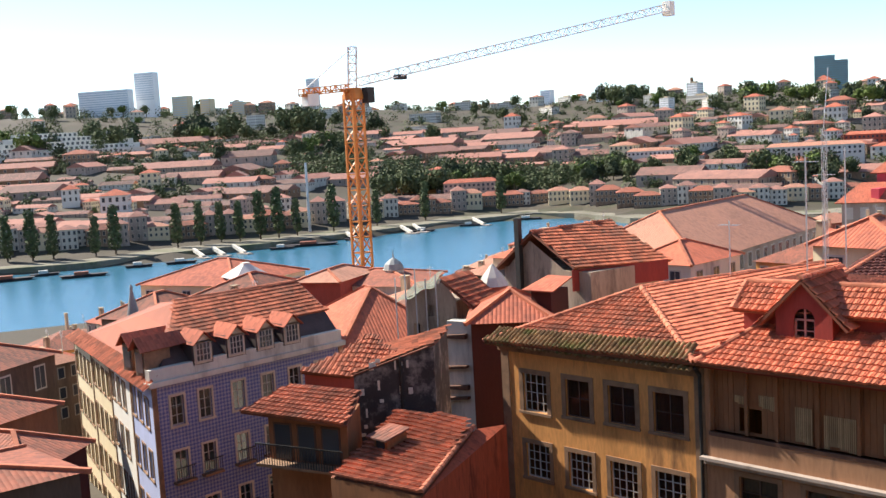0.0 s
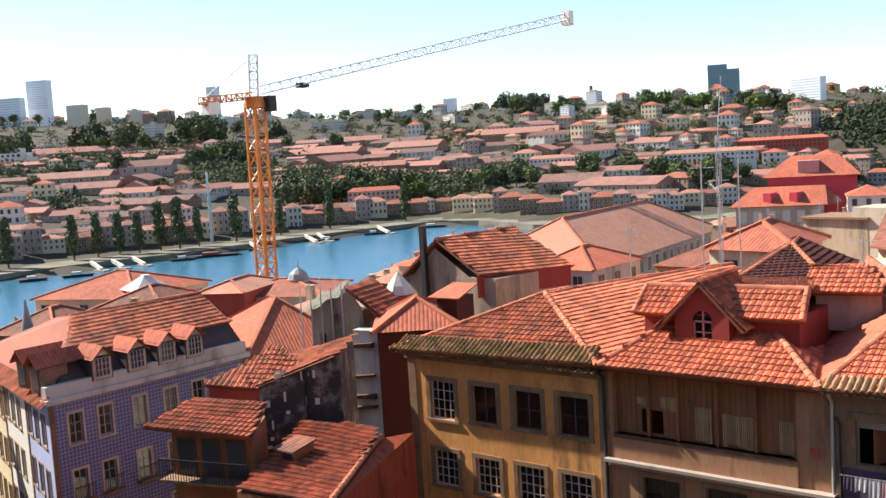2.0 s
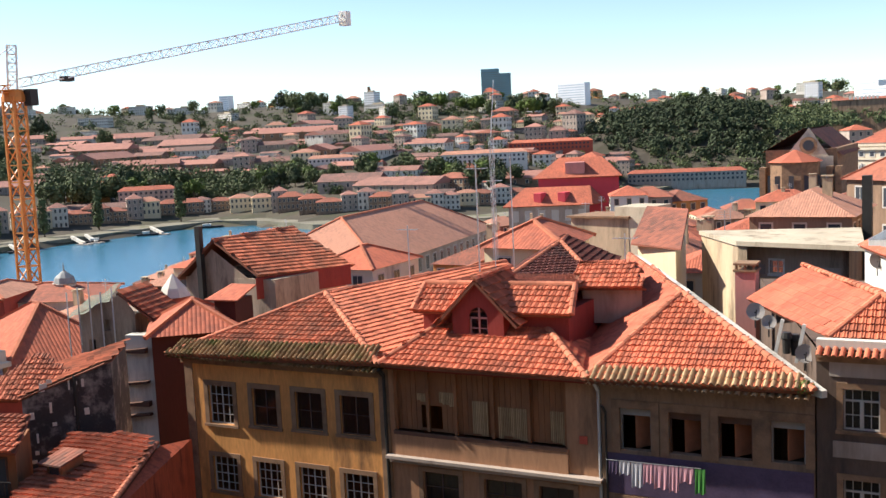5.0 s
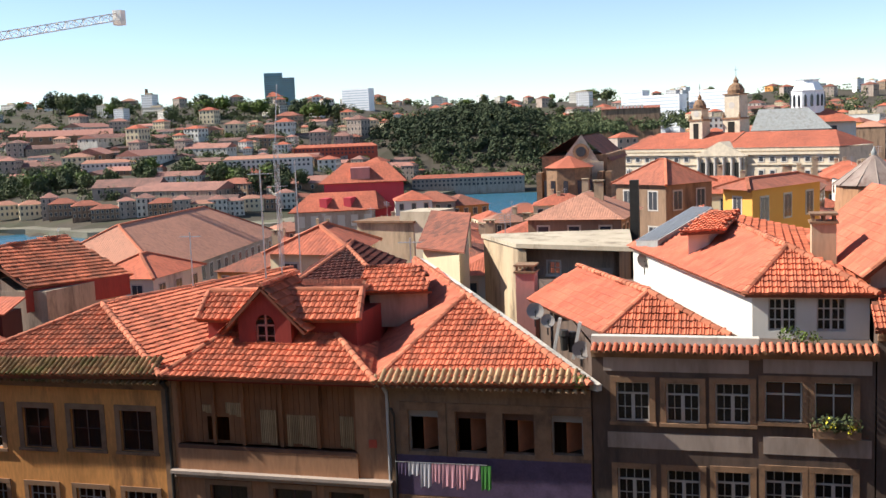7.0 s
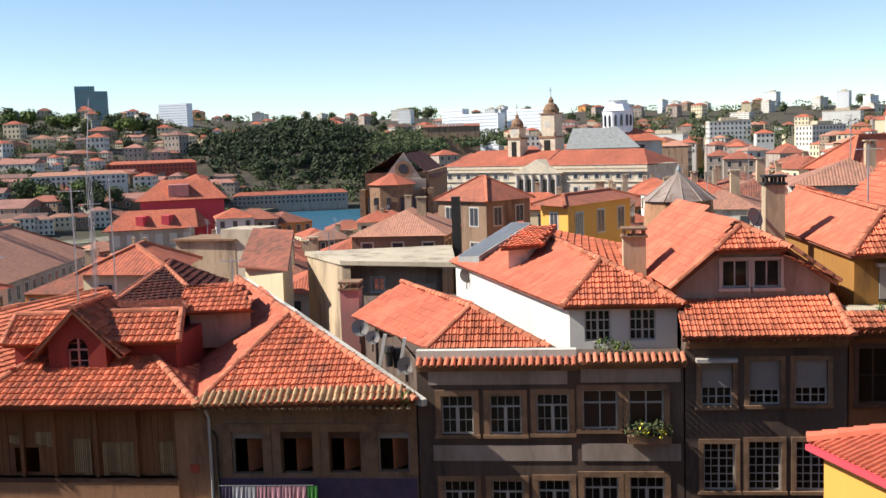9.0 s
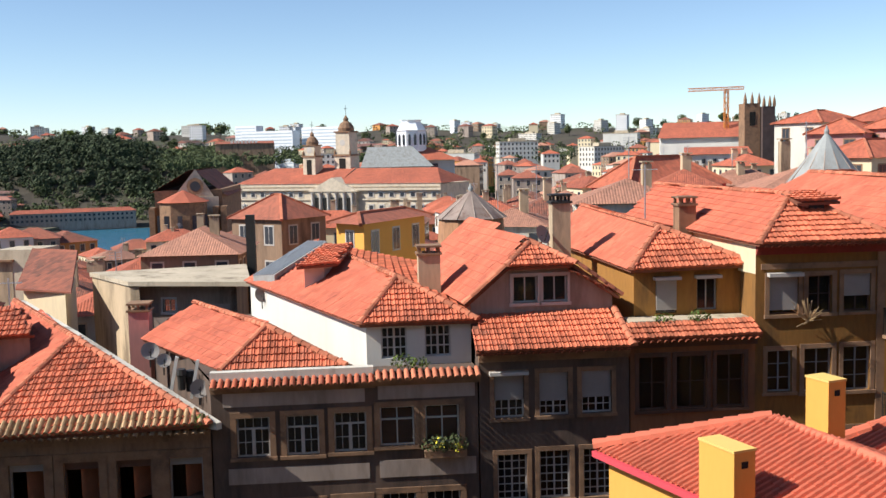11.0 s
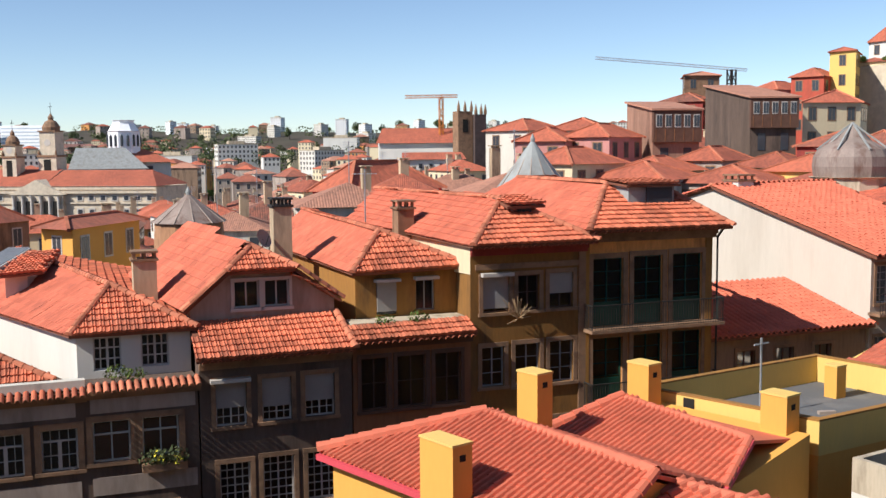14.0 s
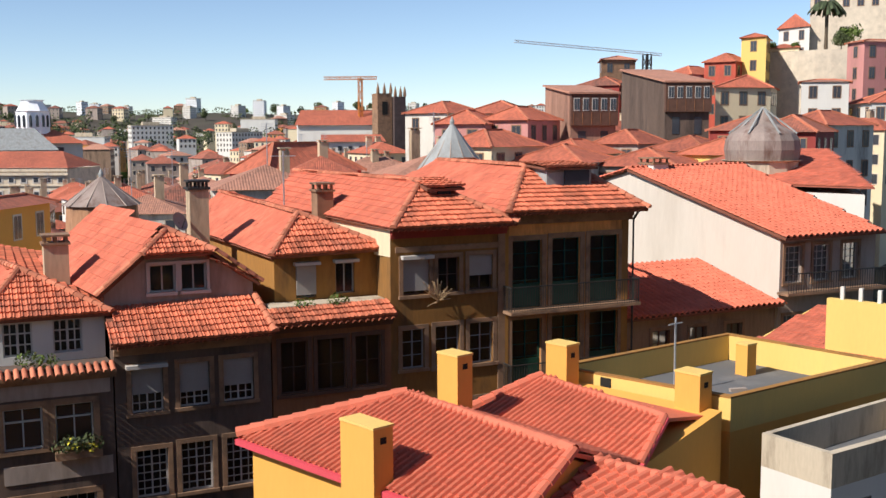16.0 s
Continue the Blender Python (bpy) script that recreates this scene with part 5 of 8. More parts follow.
    part("finial", Shape().turned(cx, cy, [(0.12, z1 - .1), (0.15, z1 + .15), (0.0, z1 + .5)], 8), "zinc", cl)


# ---- houses down the slope towards the river ----
def plain_house(name, plan, z0, z1, wall_mat, roof_mat, label, ridge=None, rise=2.0, over=0.35, group="hillside houses", wins=1, win_mat="glass_far"):
    """A house over a four-cornered plan (anticlockwise): walls, hipped roof and windows set in its walls."""
    h = thing("house", (plan[0][0], plan[0][1], z0), label, "house", group)
    part("wall", Shape().prism(plan, z0, z1), wall_mat, h)
    c = Vector((sum(p[0] for p in plan) / 4, sum(p[1] for p in plan) / 4))
    out = [Vector(p) + (Vector(p) - c).normalized() * over * 1.4 for p in plan]
    e01, e12 = (out[1] - out[0]).length, (out[2] - out[1]).length
    if e01 < e12: out = out[1:] + out[:1]
    m0, m1 = (out[3] + out[0]) / 2, (out[1] + out[2]) / 2
    k = min(0.45, (out[1] - out[2]).length / (2 * (m1 - m0).length))
    r0, r1 = m0 + (m1 - m0) * k, m1 - (m1 - m0) * k
    o3 = [(p.x, p.y, z1) for p in out]; ra, rb = (r0.x, r0.y, z1 + rise), (r1.x, r1.y, z1 + rise)
    sh = Shape().slope([o3[0], o3[1], rb, ra]).slope([o3[1], o3[2], rb]).slope([o3[2], o3[3], ra, rb]).slope([o3[3], o3[0], ra])
    sh.poly(o3[::-1])
    rf = part("roof", sh, roof_mat, h)
    cs = Shape()
    for a, b in ((o3[0], ra), (o3[3], ra), (o3[1], rb), (o3[2], rb), (ra, rb)): cs.bar(a, b, 0.22)
    part("hip_cap", cs, "ridge", rf, kind="stuff")
    if wins:
        for k in range(4):
            p, q = Vector(plan[k]), Vector(plan[(k + 1) % 4])
            u = (q - p); Lw = u.length; u.normalize()
            if Vector((u.y, -u.x)).dot(p) > 0: continue
            F = Front(p.x, p.y, u.x, u.y, u.y, -u.x)
            n = max(1, int(Lw / 2.3))
            z = z1 - 2.1
            while z > max(z0 + 1, z1 - 9):
                for i in range(n):
                    s = (i + .5) * Lw / n
                    sh = Shape(); F.box(sh, s - .58, s + .58, z - .12, z + 1.62, -.05, .03)
                    w = part("window", sh, "paint" if wins == 1 else "stone", h)
                    sh = Shape()
                    F.box(sh, s - .46, s - .03, z, z + 1.5, -.02, .04); F.box(sh, s + .03, s + .46, z, z + 1.5, -.02, .04)
                    part("pane", sh, win_mat, w)
                z -= 3.0
    return h


# blue-tiled house with the mansard
azulejo = bpy.data.materials.new("blue_pattern_tiles")
azulejo.use_nodes = True
an, al = azulejo.node_tree.nodes, azulejo.node_tree.links
ag, am = an.new("ShaderNodeNewGeometry"), an.new("ShaderNodeMapping")
am.inputs["Rotation"].default_value, am.inputs["Scale"].default_value = (radians(45), 0, 0), (0.001, 6.2, 6.2)
ac, anz, ar = an.new("ShaderNodeTexChecker"), an.new("ShaderNodeTexNoise"), an.new("ShaderNodeMixRGB")
ac.inputs["Scale"].default_value = 1.0
ac.inputs["Color1"].default_value, ac.inputs["Color2"].default_value = (0.11, 0.15, 0.40, 1), (0.34, 0.37, 0.52, 1)
anz.inputs["Scale"].default_value = 3.0
ar.inputs[0].default_value, ar.blend_type = 0.35, "MULTIPLY"
al.new(ag.outputs["Position"], am.inputs[0]); al.new(am.outputs[0], ac.inputs[0]); al.new(ag.outputs["Position"], anz.inputs["Vector"])
al.new(ac.outputs[0], ar.inputs[1]); al.new(anz.outputs[0], ar.inputs[2]); al.new(ar.outputs[0], an["Principled BSDF"].inputs["Base Color"])
an["Principled BSDF"].inputs["Roughness"].default_value = 0.35
M["azulejo"] = azulejo
M["blue_side"] = material("pale_blue_tiled_wall", (0.42, 0.46, 0.66), 0.6, 0.15, 0.6, 10, 0.1, (0.3, 0.32, 0.4), 0.4, 0.4)
bh = thing("house", (-53.7, 29, 24), "blue patterned tile house with dark mansard and dormers", "house")
BF = Front(-53.7, 28.9, 0, 1, 1, 0)
cols = [(1.15, 2.0), (3.05, 3.9), (5.4, 6.25), (7.6, 8.45), (9.7, 10.55), (11.8, 12.6)]
holes = [(a, b, z, z + 1.75) for z in (39.25, 35.95, 32.7) for a, b in cols]
sh = Shape(); BF.wall(sh, 0, 14.1, 24, 41.9, holes, 0.25)
part("wall", sh, "azulejo", bh)
for h in holes:
    window(bh, BF, h, 2, 3, "paint", trim_w=0.14, trim="stone_pale")
    if h[2] < 39:
        sh = Shape(); BF.box(sh, h[0] - .25, h[1] + .25, h[2] - .14, h[2], -.02, .45)
        bl = part("balcony", sh, "stone", bh)
        sh = Shape()
        for k in range(9): BF.box(sh, h[0] - .22 + k * .15, h[0] - .2 + k * .15, h[2], h[2] + .85, .4, .43)
        BF.box(sh, h[0] - .25, h[1] + .25, h[2] + .83, h[2] + .88, .39, .44)
        part("railing", sh, "iron", bl)
sh = Shape(); BF.box(sh, -.3, 14.2, 41.8, 42.1, -.3, .35); BF.box(sh, -.1, 14.1, 42.1, 42.8, -.4, .05)
part("parapet", sh, "white_stained", bh, "weathered stone parapet and cornice")
sh = Shape(); BF.box(sh, -.02, .3, 24, 41.8, -.02, .05); BF.box(sh, 13.8, 14.1, 24, 41.8, -.02, .05)
part("quoin", sh, "stone", bh)
SD = Vector((-0.957, 0.29)).normalized()
LF = Front(-53.7 + SD.x * 29, 28.9 + SD.y * 29, -SD.x, -SD.y, -SD.y, SD.x)
for s0, s1, mt, dz in ((22.6, 29.0, "blue_side", 0), (15.6, 22.6, "white", -.3), (8, 15.6, "cream", -.7), (0, 8, "cream", -1.2)):
    n = 3 if s1 - s0 < 7.2 else 4
    hs = [(s0 + .6 + i * 1.85, s0 + 1.5 + i * 1.85, z, z + 1.75) for z in (39.1 + dz, 35.9 + dz, 32.6 + dz, 29.4 + dz) for i in range(n)]
    sh = Shape(); LF.wall(sh, s0, s1, 20, 41.7 + dz, hs, .25)
    part("side_wall", sh, mt, bh)
    for h in hs: window(bh, LF, h, 2, 3, "paint", trim_w=.12)
    sh = Shape(); LF.box(sh, s0, s0 + .25, 20, 41.6 + dz, -.02, .06)
    part("quoin", sh, "stone", bh)
ce = [(-53.2, 28.4), (-53.2, 43.2), (-72.6, 46.4), (-72.6, 31.7)]
rg0, rg1 = (-58.6, 33.6, 45.75), (-58.2, 43.2, 45.75)
M["slate_roof"] = material("dark_slate_roof", (0.085, 0.06, 0.055), 0.8, 0.35, 1, 12, .25)
sh = Shape().slope([(-53.9, 29.6, 42.6), (-53.9, 43.0, 42.6), (-55.3, 43.0, 44.0), (-55.3, 31.2, 44.0)], .08)
sh.slope([(-57.5, 30.2, 42.4), (-53.9, 29.6, 42.6), (-55.3, 31.2, 44.0), (-58.0, 32.0, 44.0)], .08)
part("mansard", sh, "slate_roof", bh, "dark slate mansard slope")
f = ((-55.2, 31.0, 43.98), (-55.2, 43.2, 43.98), rg1, rg0)
rf = part("roof", Shape().slope(f, .08).slope([(-81.6, 37.3, 40.5), (-54.2, 29.0, 42.0), (-55.3, 31.1, 43.9), rg0, (-77, 43, 43.0)], .08).slope([rg0, rg1, (-77, 50, 41.5), (-77, 43, 43.0)], .08), "roof_old", bh)
tile_face(rf, f, "tile_old", "flat", .3, .38); cap_line(rf, rg0, rg1)
tile_face(rf, ((-81.7, 36.8, 40.6), (-53.3, 28.2, 41.75), (-53.8, 29.3, 42.35), (-81.4, 37.8, 41.1)), "tile_old", "roman", .3, .4)
for yy in (32.4, 34.75, 36.9, 38.95):
    sh = Shape().box(-56.2, -53.65, yy - .7, yy + .7, 42.55, 43.95)
    d = part("dormer", sh, "slate_roof", bh, "slate-cheeked gabled dormer")
    part("dormer_window", Shape().box(-53.66, -53.6, yy - .6, yy + .6, 42.6, 43.95).poly([(-53.6, yy - .7, 43.8), (-53.6, yy + .7, 43.8), (-53.6, yy, 44.48)]), "stone_pale", d)
    for dz in (42.74, 43.1, 43.45, 43.82): part("glazing_bar", Shape().box(-53.58, -53.55, yy - .48, yy + .48, dz, dz + .04), "paint", d)
    for dy in (-.49, -.27, -.03, .22, .44): part("glazing_bar", Shape().box(-53.58, -53.55, yy + dy, yy + dy + .05, 42.74, 43.86), "paint", d)
    part("pane", Shape().box(-53.62, -53.58, yy - .47, yy - .05, 42.75, 43.8).box(-53.62, -53.58, yy + .05, yy + .47, 42.75, 43.8), "glass_far", d)
    part("dormer_roof", Shape().slope([(-53.3, yy - .8, 43.8), (-55.2, yy - .8, 43.85), (-55.6, yy, 44.6), (-53.3, yy, 44.55)], .06).slope([(-55.2, yy + .8, 43.85), (-53.3, yy + .8, 43.8), (-53.3, yy, 44.55), (-55.6, yy, 44.6)], .06), "roof", d)
for k, (px, py) in enumerate(((-55.0, 29.2), (-57.2, 29.6))):
    d = part("dormer", Shape().box(px - .55, px + .55, py - .2, py + 1.5, 42.3, 43.9), "stone", bh)
    part("dormer_window", Shape().box(px - .4, px + .4, py - .24, py - .18, 42.5, 43.7), "glass_far", d)
    part("dormer_roof", Shape().slope([(px - .8, py - .5, 43.8), (px - .8, py + 2.5, 43.9), (px, py + 2.5, 44.6), (px, py - .5, 44.6)], .06).slope([(px + .8, py + 2.5, 43.9), (px + .8, py - .5, 43.8), (px, py - .5, 44.6), (px, py + 2.5, 44.6)], .06), "roof", d)

plain_house("house", [(-54, 43.2), (-51, 50.5), (-60, 55), (-64, 46)], 26, 41.3, "grey", "roof", "grey house with broad brown-orange roof", rise=3.4)
# slate-hung house, brown balcony house and red shed in the hollow
sl = thing("house", (-36, 33, 24), "tall house hung with dark flaking slates", "house", "hollow houses")
part("wall", Shape().prism([(-36.6, 29.9), (-34.0, 32.6), (-36.5, 36), (-40.0, 33.0)], 24, [44.35, 45.6, 45.5, 44.4]), "slate", sl)
rg = random.Random(9)
for k in range(46):
    t, z = rg.uniform(.05, .95), rg.uniform(38, 45)
    px, py = -36.6 + 2.5 * t + .02, 29.9 + 2.6 * t - .03
    w, hh = rg.uniform(.05, .16), rg.uniform(.12, .5)
    part("flaked_patch", Shape().hexa([(px, py, z), (px + w, py + w, z), (px + w - .02, py + w + .02, z), (px - .02, py + .02, z), (px, py, z + hh), (px + w * .7, py + w * .7, z + hh), (px + w - .02, py + w + .02, z + hh), (px - .02, py + .02, z + hh)]), "white_stained", sl)
f = ((-40.1, 32.9, 44.5), (-36.6, 29.8, 44.45), (-33.9, 32.6, 45.7), (-36.5, 36.1, 45.6))
tile_face(part("roof", Shape().slope(f, .06), "deck", sl), f, "tile_old")
f = ((-38.9, 28.6, 44.55), (-36.75, 29.75, 44.35), (-35.7, 32.0, 45.0), (-38.3, 32.6, 45.2))
rf = part("roof", Shape().slope(f, .1), "deck", sl)
tile_face(rf, f, "tile_old", single=120)
part("wall", Shape().prism([(-39.0, 28.9), (-36.6, 29.9), (-37.5, 33.0), (-40.0, 32.0)], 24, [44.4, 44.3, 44.5, 44.5]), "red_bright", sl)
part("downpipe", Shape().bar((-35.0, 31.4, 30), (-35.0, 31.4, 45.2), .1), "iron", sl)
br = thing("house", (-35, 26, 24), "old brown timber house with balcony and tiled roof", "house", "hollow houses")
part("wall", Shape().prism([(-37.0, 25.3), (-33.1, 26.5), (-35.2, 29.0), (-38.6, 27.8)], 24, 43.5), "brown", br)
BFr = Front(-37.0, 25.3, 0.956, 0.294, 0.294, -0.956)
for k in range(3):
    h = (0.35 + k * 1.25, 1.15 + k * 1.25, 41.7, 43.2)
    sh = Shape(); BFr.box(sh, h[0] - .08, h[1] + .08, h[2] - .08, h[3] + .08, -.02, .04); part("window_surround", sh, "wood", br)
    sh = Shape(); BFr.box(sh, *h, -.02, .05); part("window", sh, "glass_far", br)
sh = Shape(); BFr.box(sh, -.2, 4.3, 41.5, 41.62, -.02, .8)
bl = part("balcony", sh, "stone", br)
sh = Shape()
for k in range(34): BFr.box(sh, -.18 + k * .135, -.155 + k * .135, 41.62, 42.5, .74, .765)
BFr.box(sh, -.2, 4.3, 42.48, 42.54, .72, .78)
part("railing", sh, "iron", bl)
f = ((-37.9, 24.5, 43.75), (-32.6, 26.1, 43.6), (-34.3, 28.4, 44.35), (-38.0, 27.2, 44.35))
rf = part("roof", Shape().slope(f, .1), "deck", br)
tile_face(rf, f, "tile_old", single=150)
rs = thing("house", (-27, 24, 24), "red sheet-clad shed with weathered orange tiles", "house", "hollow houses")
se0, se1, st1, st0 = (-32.09, 24.7, 41.97), (-27.23, 25.05, 42.13), (-30.32, 31.19, 42.66), (-34.47, 30.46, 42.93)
sw = (-30.3, 33.27)
part("wall", Shape().prism([se0[:2], se1[:2], st1[:2], st0[:2]], 24, [se0[2] - .1, se1[2] - .1, st1[2] - .1, st0[2] - .1]), "brown", rs)
part("side_wall", Shape().prism([(se1[0] + .12, se1[1] - .05), (sw[0] + 1.2, sw[1] - 3.2), sw, (st1[0] + .12, st1[1])], 24, [se1[2] - .1, st1[2] - .55, st1[2] - .35, st1[2] - .05]), "red_rust", rs, "streaked rust-red sheet cladding")
roof_of(rs, [(se0, se1, st1, st0)], "tile_old", single=(136,), caps=[(se1, st1)])
dm0 = Vector(se0).lerp(Vector(st1), .42)
part("dormer", Shape().box(dm0.x - .9, dm0.x - .1, dm0.y - .2, dm0.y + .9, dm0.z - .3, dm0.z + .75), "brown", rs)
part("dormer_window", Shape().box(dm0.x - .75, dm0.x - .25, dm0.y - .24, dm0.y - .18, dm0.z, dm0.z + .6), "glass_far", rs)
part("dormer_roof", Shape().slope([(dm0.x - 1.1, dm0.y - .5, dm0.z + .72), (dm0.x + .15, dm0.y - .5, dm0.z + .72), (dm0.x + .1, dm0.y + .9, dm0.z + .95), (dm0.x - 1.1, dm0.y + .9, dm0.z + .95)], .08), "roof_old", rs)
dkr = plain_house("house", [(-40.3, 41.7), (-36.8, 44.6), (-40.2, 48.5), (-43.6, 45.5)], 26, 44.6, "maroon", "roof", "tall oxblood sheet-clad house with orange hip roof", rise=1.5, wins=0)
part("dormer", Shape().box(-39.4, -37.9, 46.0, 47.6, 44.4, 46.0), "maroon", dkr)
part("dormer_roof", Shape().slope([(-39.8, 45.6, 46.0), (-37.6, 45.8, 46.0), (-37.8, 47.9, 46.6), (-39.6, 47.9, 46.6)], .08), "roof", dkr)
ru = thing("house", (-46, 58, 26), "decayed grey stone house with broken tiled roof", "house")
part("wall", Shape().prism([(-50.2, 55.8), (-42.2, 55.5), (-41.2, 62.6), (-50.0, 63)], 26, 45.6), "old_stone", ru)
part("gable_wall", Shape().poly([(-50.2, 55.8, 45.3), (-44.0, 55.6, 45.3), (-47.6, 55.7, 47.6)]), "old_stone", ru)
f1, f2 = ((-43.2, 55.0, 45.9), (-40.6, 62.8, 45.6), (-45.8, 63, 48.3), (-47.2, 55.4, 48.2)), ((-50.6, 63, 45.4), (-50.8, 55.3, 45.4), (-47.2, 55.4, 48.2), (-45.8, 63, 48.3))
rf = part("roof", Shape().slope(f1, .1).slope(f2, .1), "deck", ru)
tile_face(rf, f1, "tile_old", "flat", .32, .4); tile_face(rf, f2, "tile_old", "flat", .32, .4); cap_line(rf, f1[3], f1[2])
part("chimney", Shape().box(-48.6, -48.2, 55.2, 55.6, 44, 49.2), "iron", ru)
part("wall", Shape().prism([(-43.4, 55.0), (-40.6, 62.4), (-41.6, 62.6), (-43.6, 55.6)], 44.3, 45.75), "red", ru)
dg = thing("house", (-47.61, 43.52, 26), "gutted grey stone house hung with scaffold netting", "house", "hollow houses")
gf0, gf1 = Vector((-47.61, 43.52)), Vector((-44.01, 44.37))
gu = (gf1 - gf0).normalized(); gv = Vector((-gu.y, gu.x)); GLn = (gf1 - gf0).length
GF = Front(gf0.x, gf0.y, gu.x, gu.y, gu.y, -gu.x)
gh = [(.5, 1.1, 42.6, 43.7), (1.6, 2.1, 44.2, 44.9)]
sh = Shape(); GF.wall(sh, 0, GLn, 26, 45.3, gh, .3)
sh.poly([GF.p(0, 45.3), GF.p(GLn, 45.3), GF.p(GLn * .78, 46.4)])
part("wall", sh, "old_stone", dg)
part("side_wall", Shape().prism([tuple(gf1), tuple(gf1 + gv * 3), tuple(gf0 + gv * 3), tuple(gf0 + gv * .4)], 26, 45.2), "old_stone", dg)
for h in gh:
    # black sheet behind each hole stands for the unlit inside
    sh = Shape(); GF.box(sh, *h, -.5, -.32); part("window", sh, "dark", dg)
f = (GF.p(GLn + 1.6, 44.7, .3), GF.p(GLn + 1.6, 44.7, -3.4), GF.p(GLn * .78, 46.5, -3.4), GF.p(GLn * .78, 46.5, .3))
rf = part("roof", Shape().slope(f, .1), "deck", dg); tile_face(rf, f, "tile_old", "flat", .32, .4)
sh = Shape()
for i in range(12):
    for j in range(5):
        zz = lambda a, b: 44.9 + .17 * a * .6 + .16 * b + .12 * math.sin(a * .9 + b)
        sh.poly([GF.p(-.6 + i * .24, zz(i, j), .35 - j * .3), GF.p(-.36 + i * .24, zz(i + 1, j), .35 - j * .3), GF.p(-.36 + i * .24, zz(i + 1, j + .8), .1 - j * .3), GF.p(-.6 + i * .24, zz(i, j + .8), .1 - j * .3)])
part("netting", sh, "netting", dg, "torn grey-green netting", kind="stuff")
for k in range(5): part("scaffold_pole", Shape().bar(GF.p(k * .75 - .4, 42, .5), GF.p(k * .75 - .4, 46.6 + .3 * (k % 3), .5), .06), "steel", dg)
wg = thing("house", (-43.76, 43.21, 26), "peeling white party wall with broken floor ledges", "house", "hollow houses")
wf0, wf1 = Vector((-43.76, 43.21)), Vector((-41.86, 43.68))
wu = (wf1 - wf0).normalized(); wv = Vector((-wu.y, wu.x))
part("wall", Shape().prism([tuple(wf0), tuple(wf1), tuple(wf1 + wv * .8), tuple(wf0 + wv * .8)], 26, 44.2), "white_stained", wg)
WG = Front(wf0.x, wf0.y, wu.x, wu.y, wu.y, -wu.x)
for k, z in enumerate((43.2, 41.3, 40.1, 39.4)):
    sh = Shape(); sh.hexa([WG.p(-.2, z, 0), WG.p(1.4, z + .15 * (k % 2), 0), WG.p(1.4, z + .15 * (k % 2), .35), WG.p(-.2, z, .35), WG.p(-.2, z + .14, 0), WG.p(1.4, z + .3, 0), WG.p(1.4, z + .3, .35), WG.p(-.2, z + .14, .35)])
    part("ledge", sh, "wood", wg, "rotten floor beam end")
lh = plain_house("house", [(-54.5, 89.5), (-59.5, 127), (-74, 125), (-70, 88)], 18, 41.6, "grey_pale", "roof_pale", "long grey terrace of houses with pale tiled roof", rise=4.4, over=.6)
plain_house("house", [(-74, 84), (-63, 84), (-62, 96), (-74, 96)], 18, 43.2, "grey", "roof_pale", "grey house with pale weathered tile roof", rise=1.6)
plain_house("house", [(-52, 74), (-46, 74), (-46, 82), (-53, 82)], 20, 43.6, "white_stained", "roof", "stained white house with orange roof", rise=1.6)
plain_house("house", [(-97, 52), (-86, 56), (-89, 67), (-100, 63)], 12, 42.0, "cream", "roof", "cream house with orange roof and glazed lantern", rise=2.0)
plain_house("house", [(-84, 50), (-77, 53), (-80, 61), (-87, 58)], 14, 41.8, "grey_pale", "roof_old", "grey house with brown hip roof", rise=1.8)
plain_house("house", [(-90, 44), (-83, 46), (-86, 54), (-93, 52)], 16, 40.4, "grey", "roof_old", "grey house with old brown tile roof", rise=1.9)
plain_house("house", [(-76, 22), (-68, 25), (-71, 31), (-79, 29)], 16, 41.6, "grey_dark", "roof_old", "sooty house with low brown tiled roof", rise=1.3)
plain_house("house", [(-66, 17.5), (-58, 20.5), (-60, 26), (-68, 24)], 16, 40.6, "brown", "roof_old", "dark brown house with low tiled roof", rise=1.2, wins=0)
plain_house("house", [(-55, 15), (-47, 18.5), (-50, 23), (-57, 20)], 16, 40.7, "maroon", "roof_old", "dark maroon house with old tiled roof", rise=1.2, wins=0)
plain_house("house", [(-47.5, 9), (-41.2, 12.8), (-40.4, 18.2), (-46, 18)], 16, 42.3, "grey_dark", "roof_old", "dark sheet-clad house with patched tile roof", rise=.7, wins=0)
# brown-roofed houses close behind the row
pb = thing("house", (-17.5, 46, 28), "house with steep dark brown tiled roof", "house", "hillside houses")
pe = [(-19.58, 42.18, 47.9), (-15.25, 43.19, 48.1), (-16.75, 51.19, 48.0), (-21.58, 50.18, 47.9)]
part("wall", Shape().prism([(q[0] * .985, q[1] + .2) for q in pe], 28, 47.8), "pink", pb)
pa, pc = (-18.56, 47.5, 49.24), (-19.16, 50.0, 49.24)
roof_of(pb, [(pe[0], pe[1], pa), (pe[1], pe[2], pc, pa), (pe[3], pe[0], pa, pc)], "tile_dark", caps=[(pe[0], pa), (pe[1], pa), (pa, pc)])
plain_house("house", [(-24, 53), (-17, 52), (-18, 60), (-25, 61)], 28, 46.0, "pink", "roof_old", "faded pink house with dark tiled roof", rise=1.7)
plain_house("house", [(-31, 62), (-23, 60), (-23, 68), (-31, 70)], 28, 45.6, "crimson", "roof", "crimson house with orange hip roof", rise=1.5)
plain_house("house", [(-25.91, 54.12), (-20.46, 53.2), (-21.66, 60.2), (-27.11, 61.12)], 28, 48.16, "cream", "roof", "cream house with broad orange roof", rise=1.3)
cg = thing("rooftop_block", (-24, 71, 28), "stained grey concrete water tank block", "building")
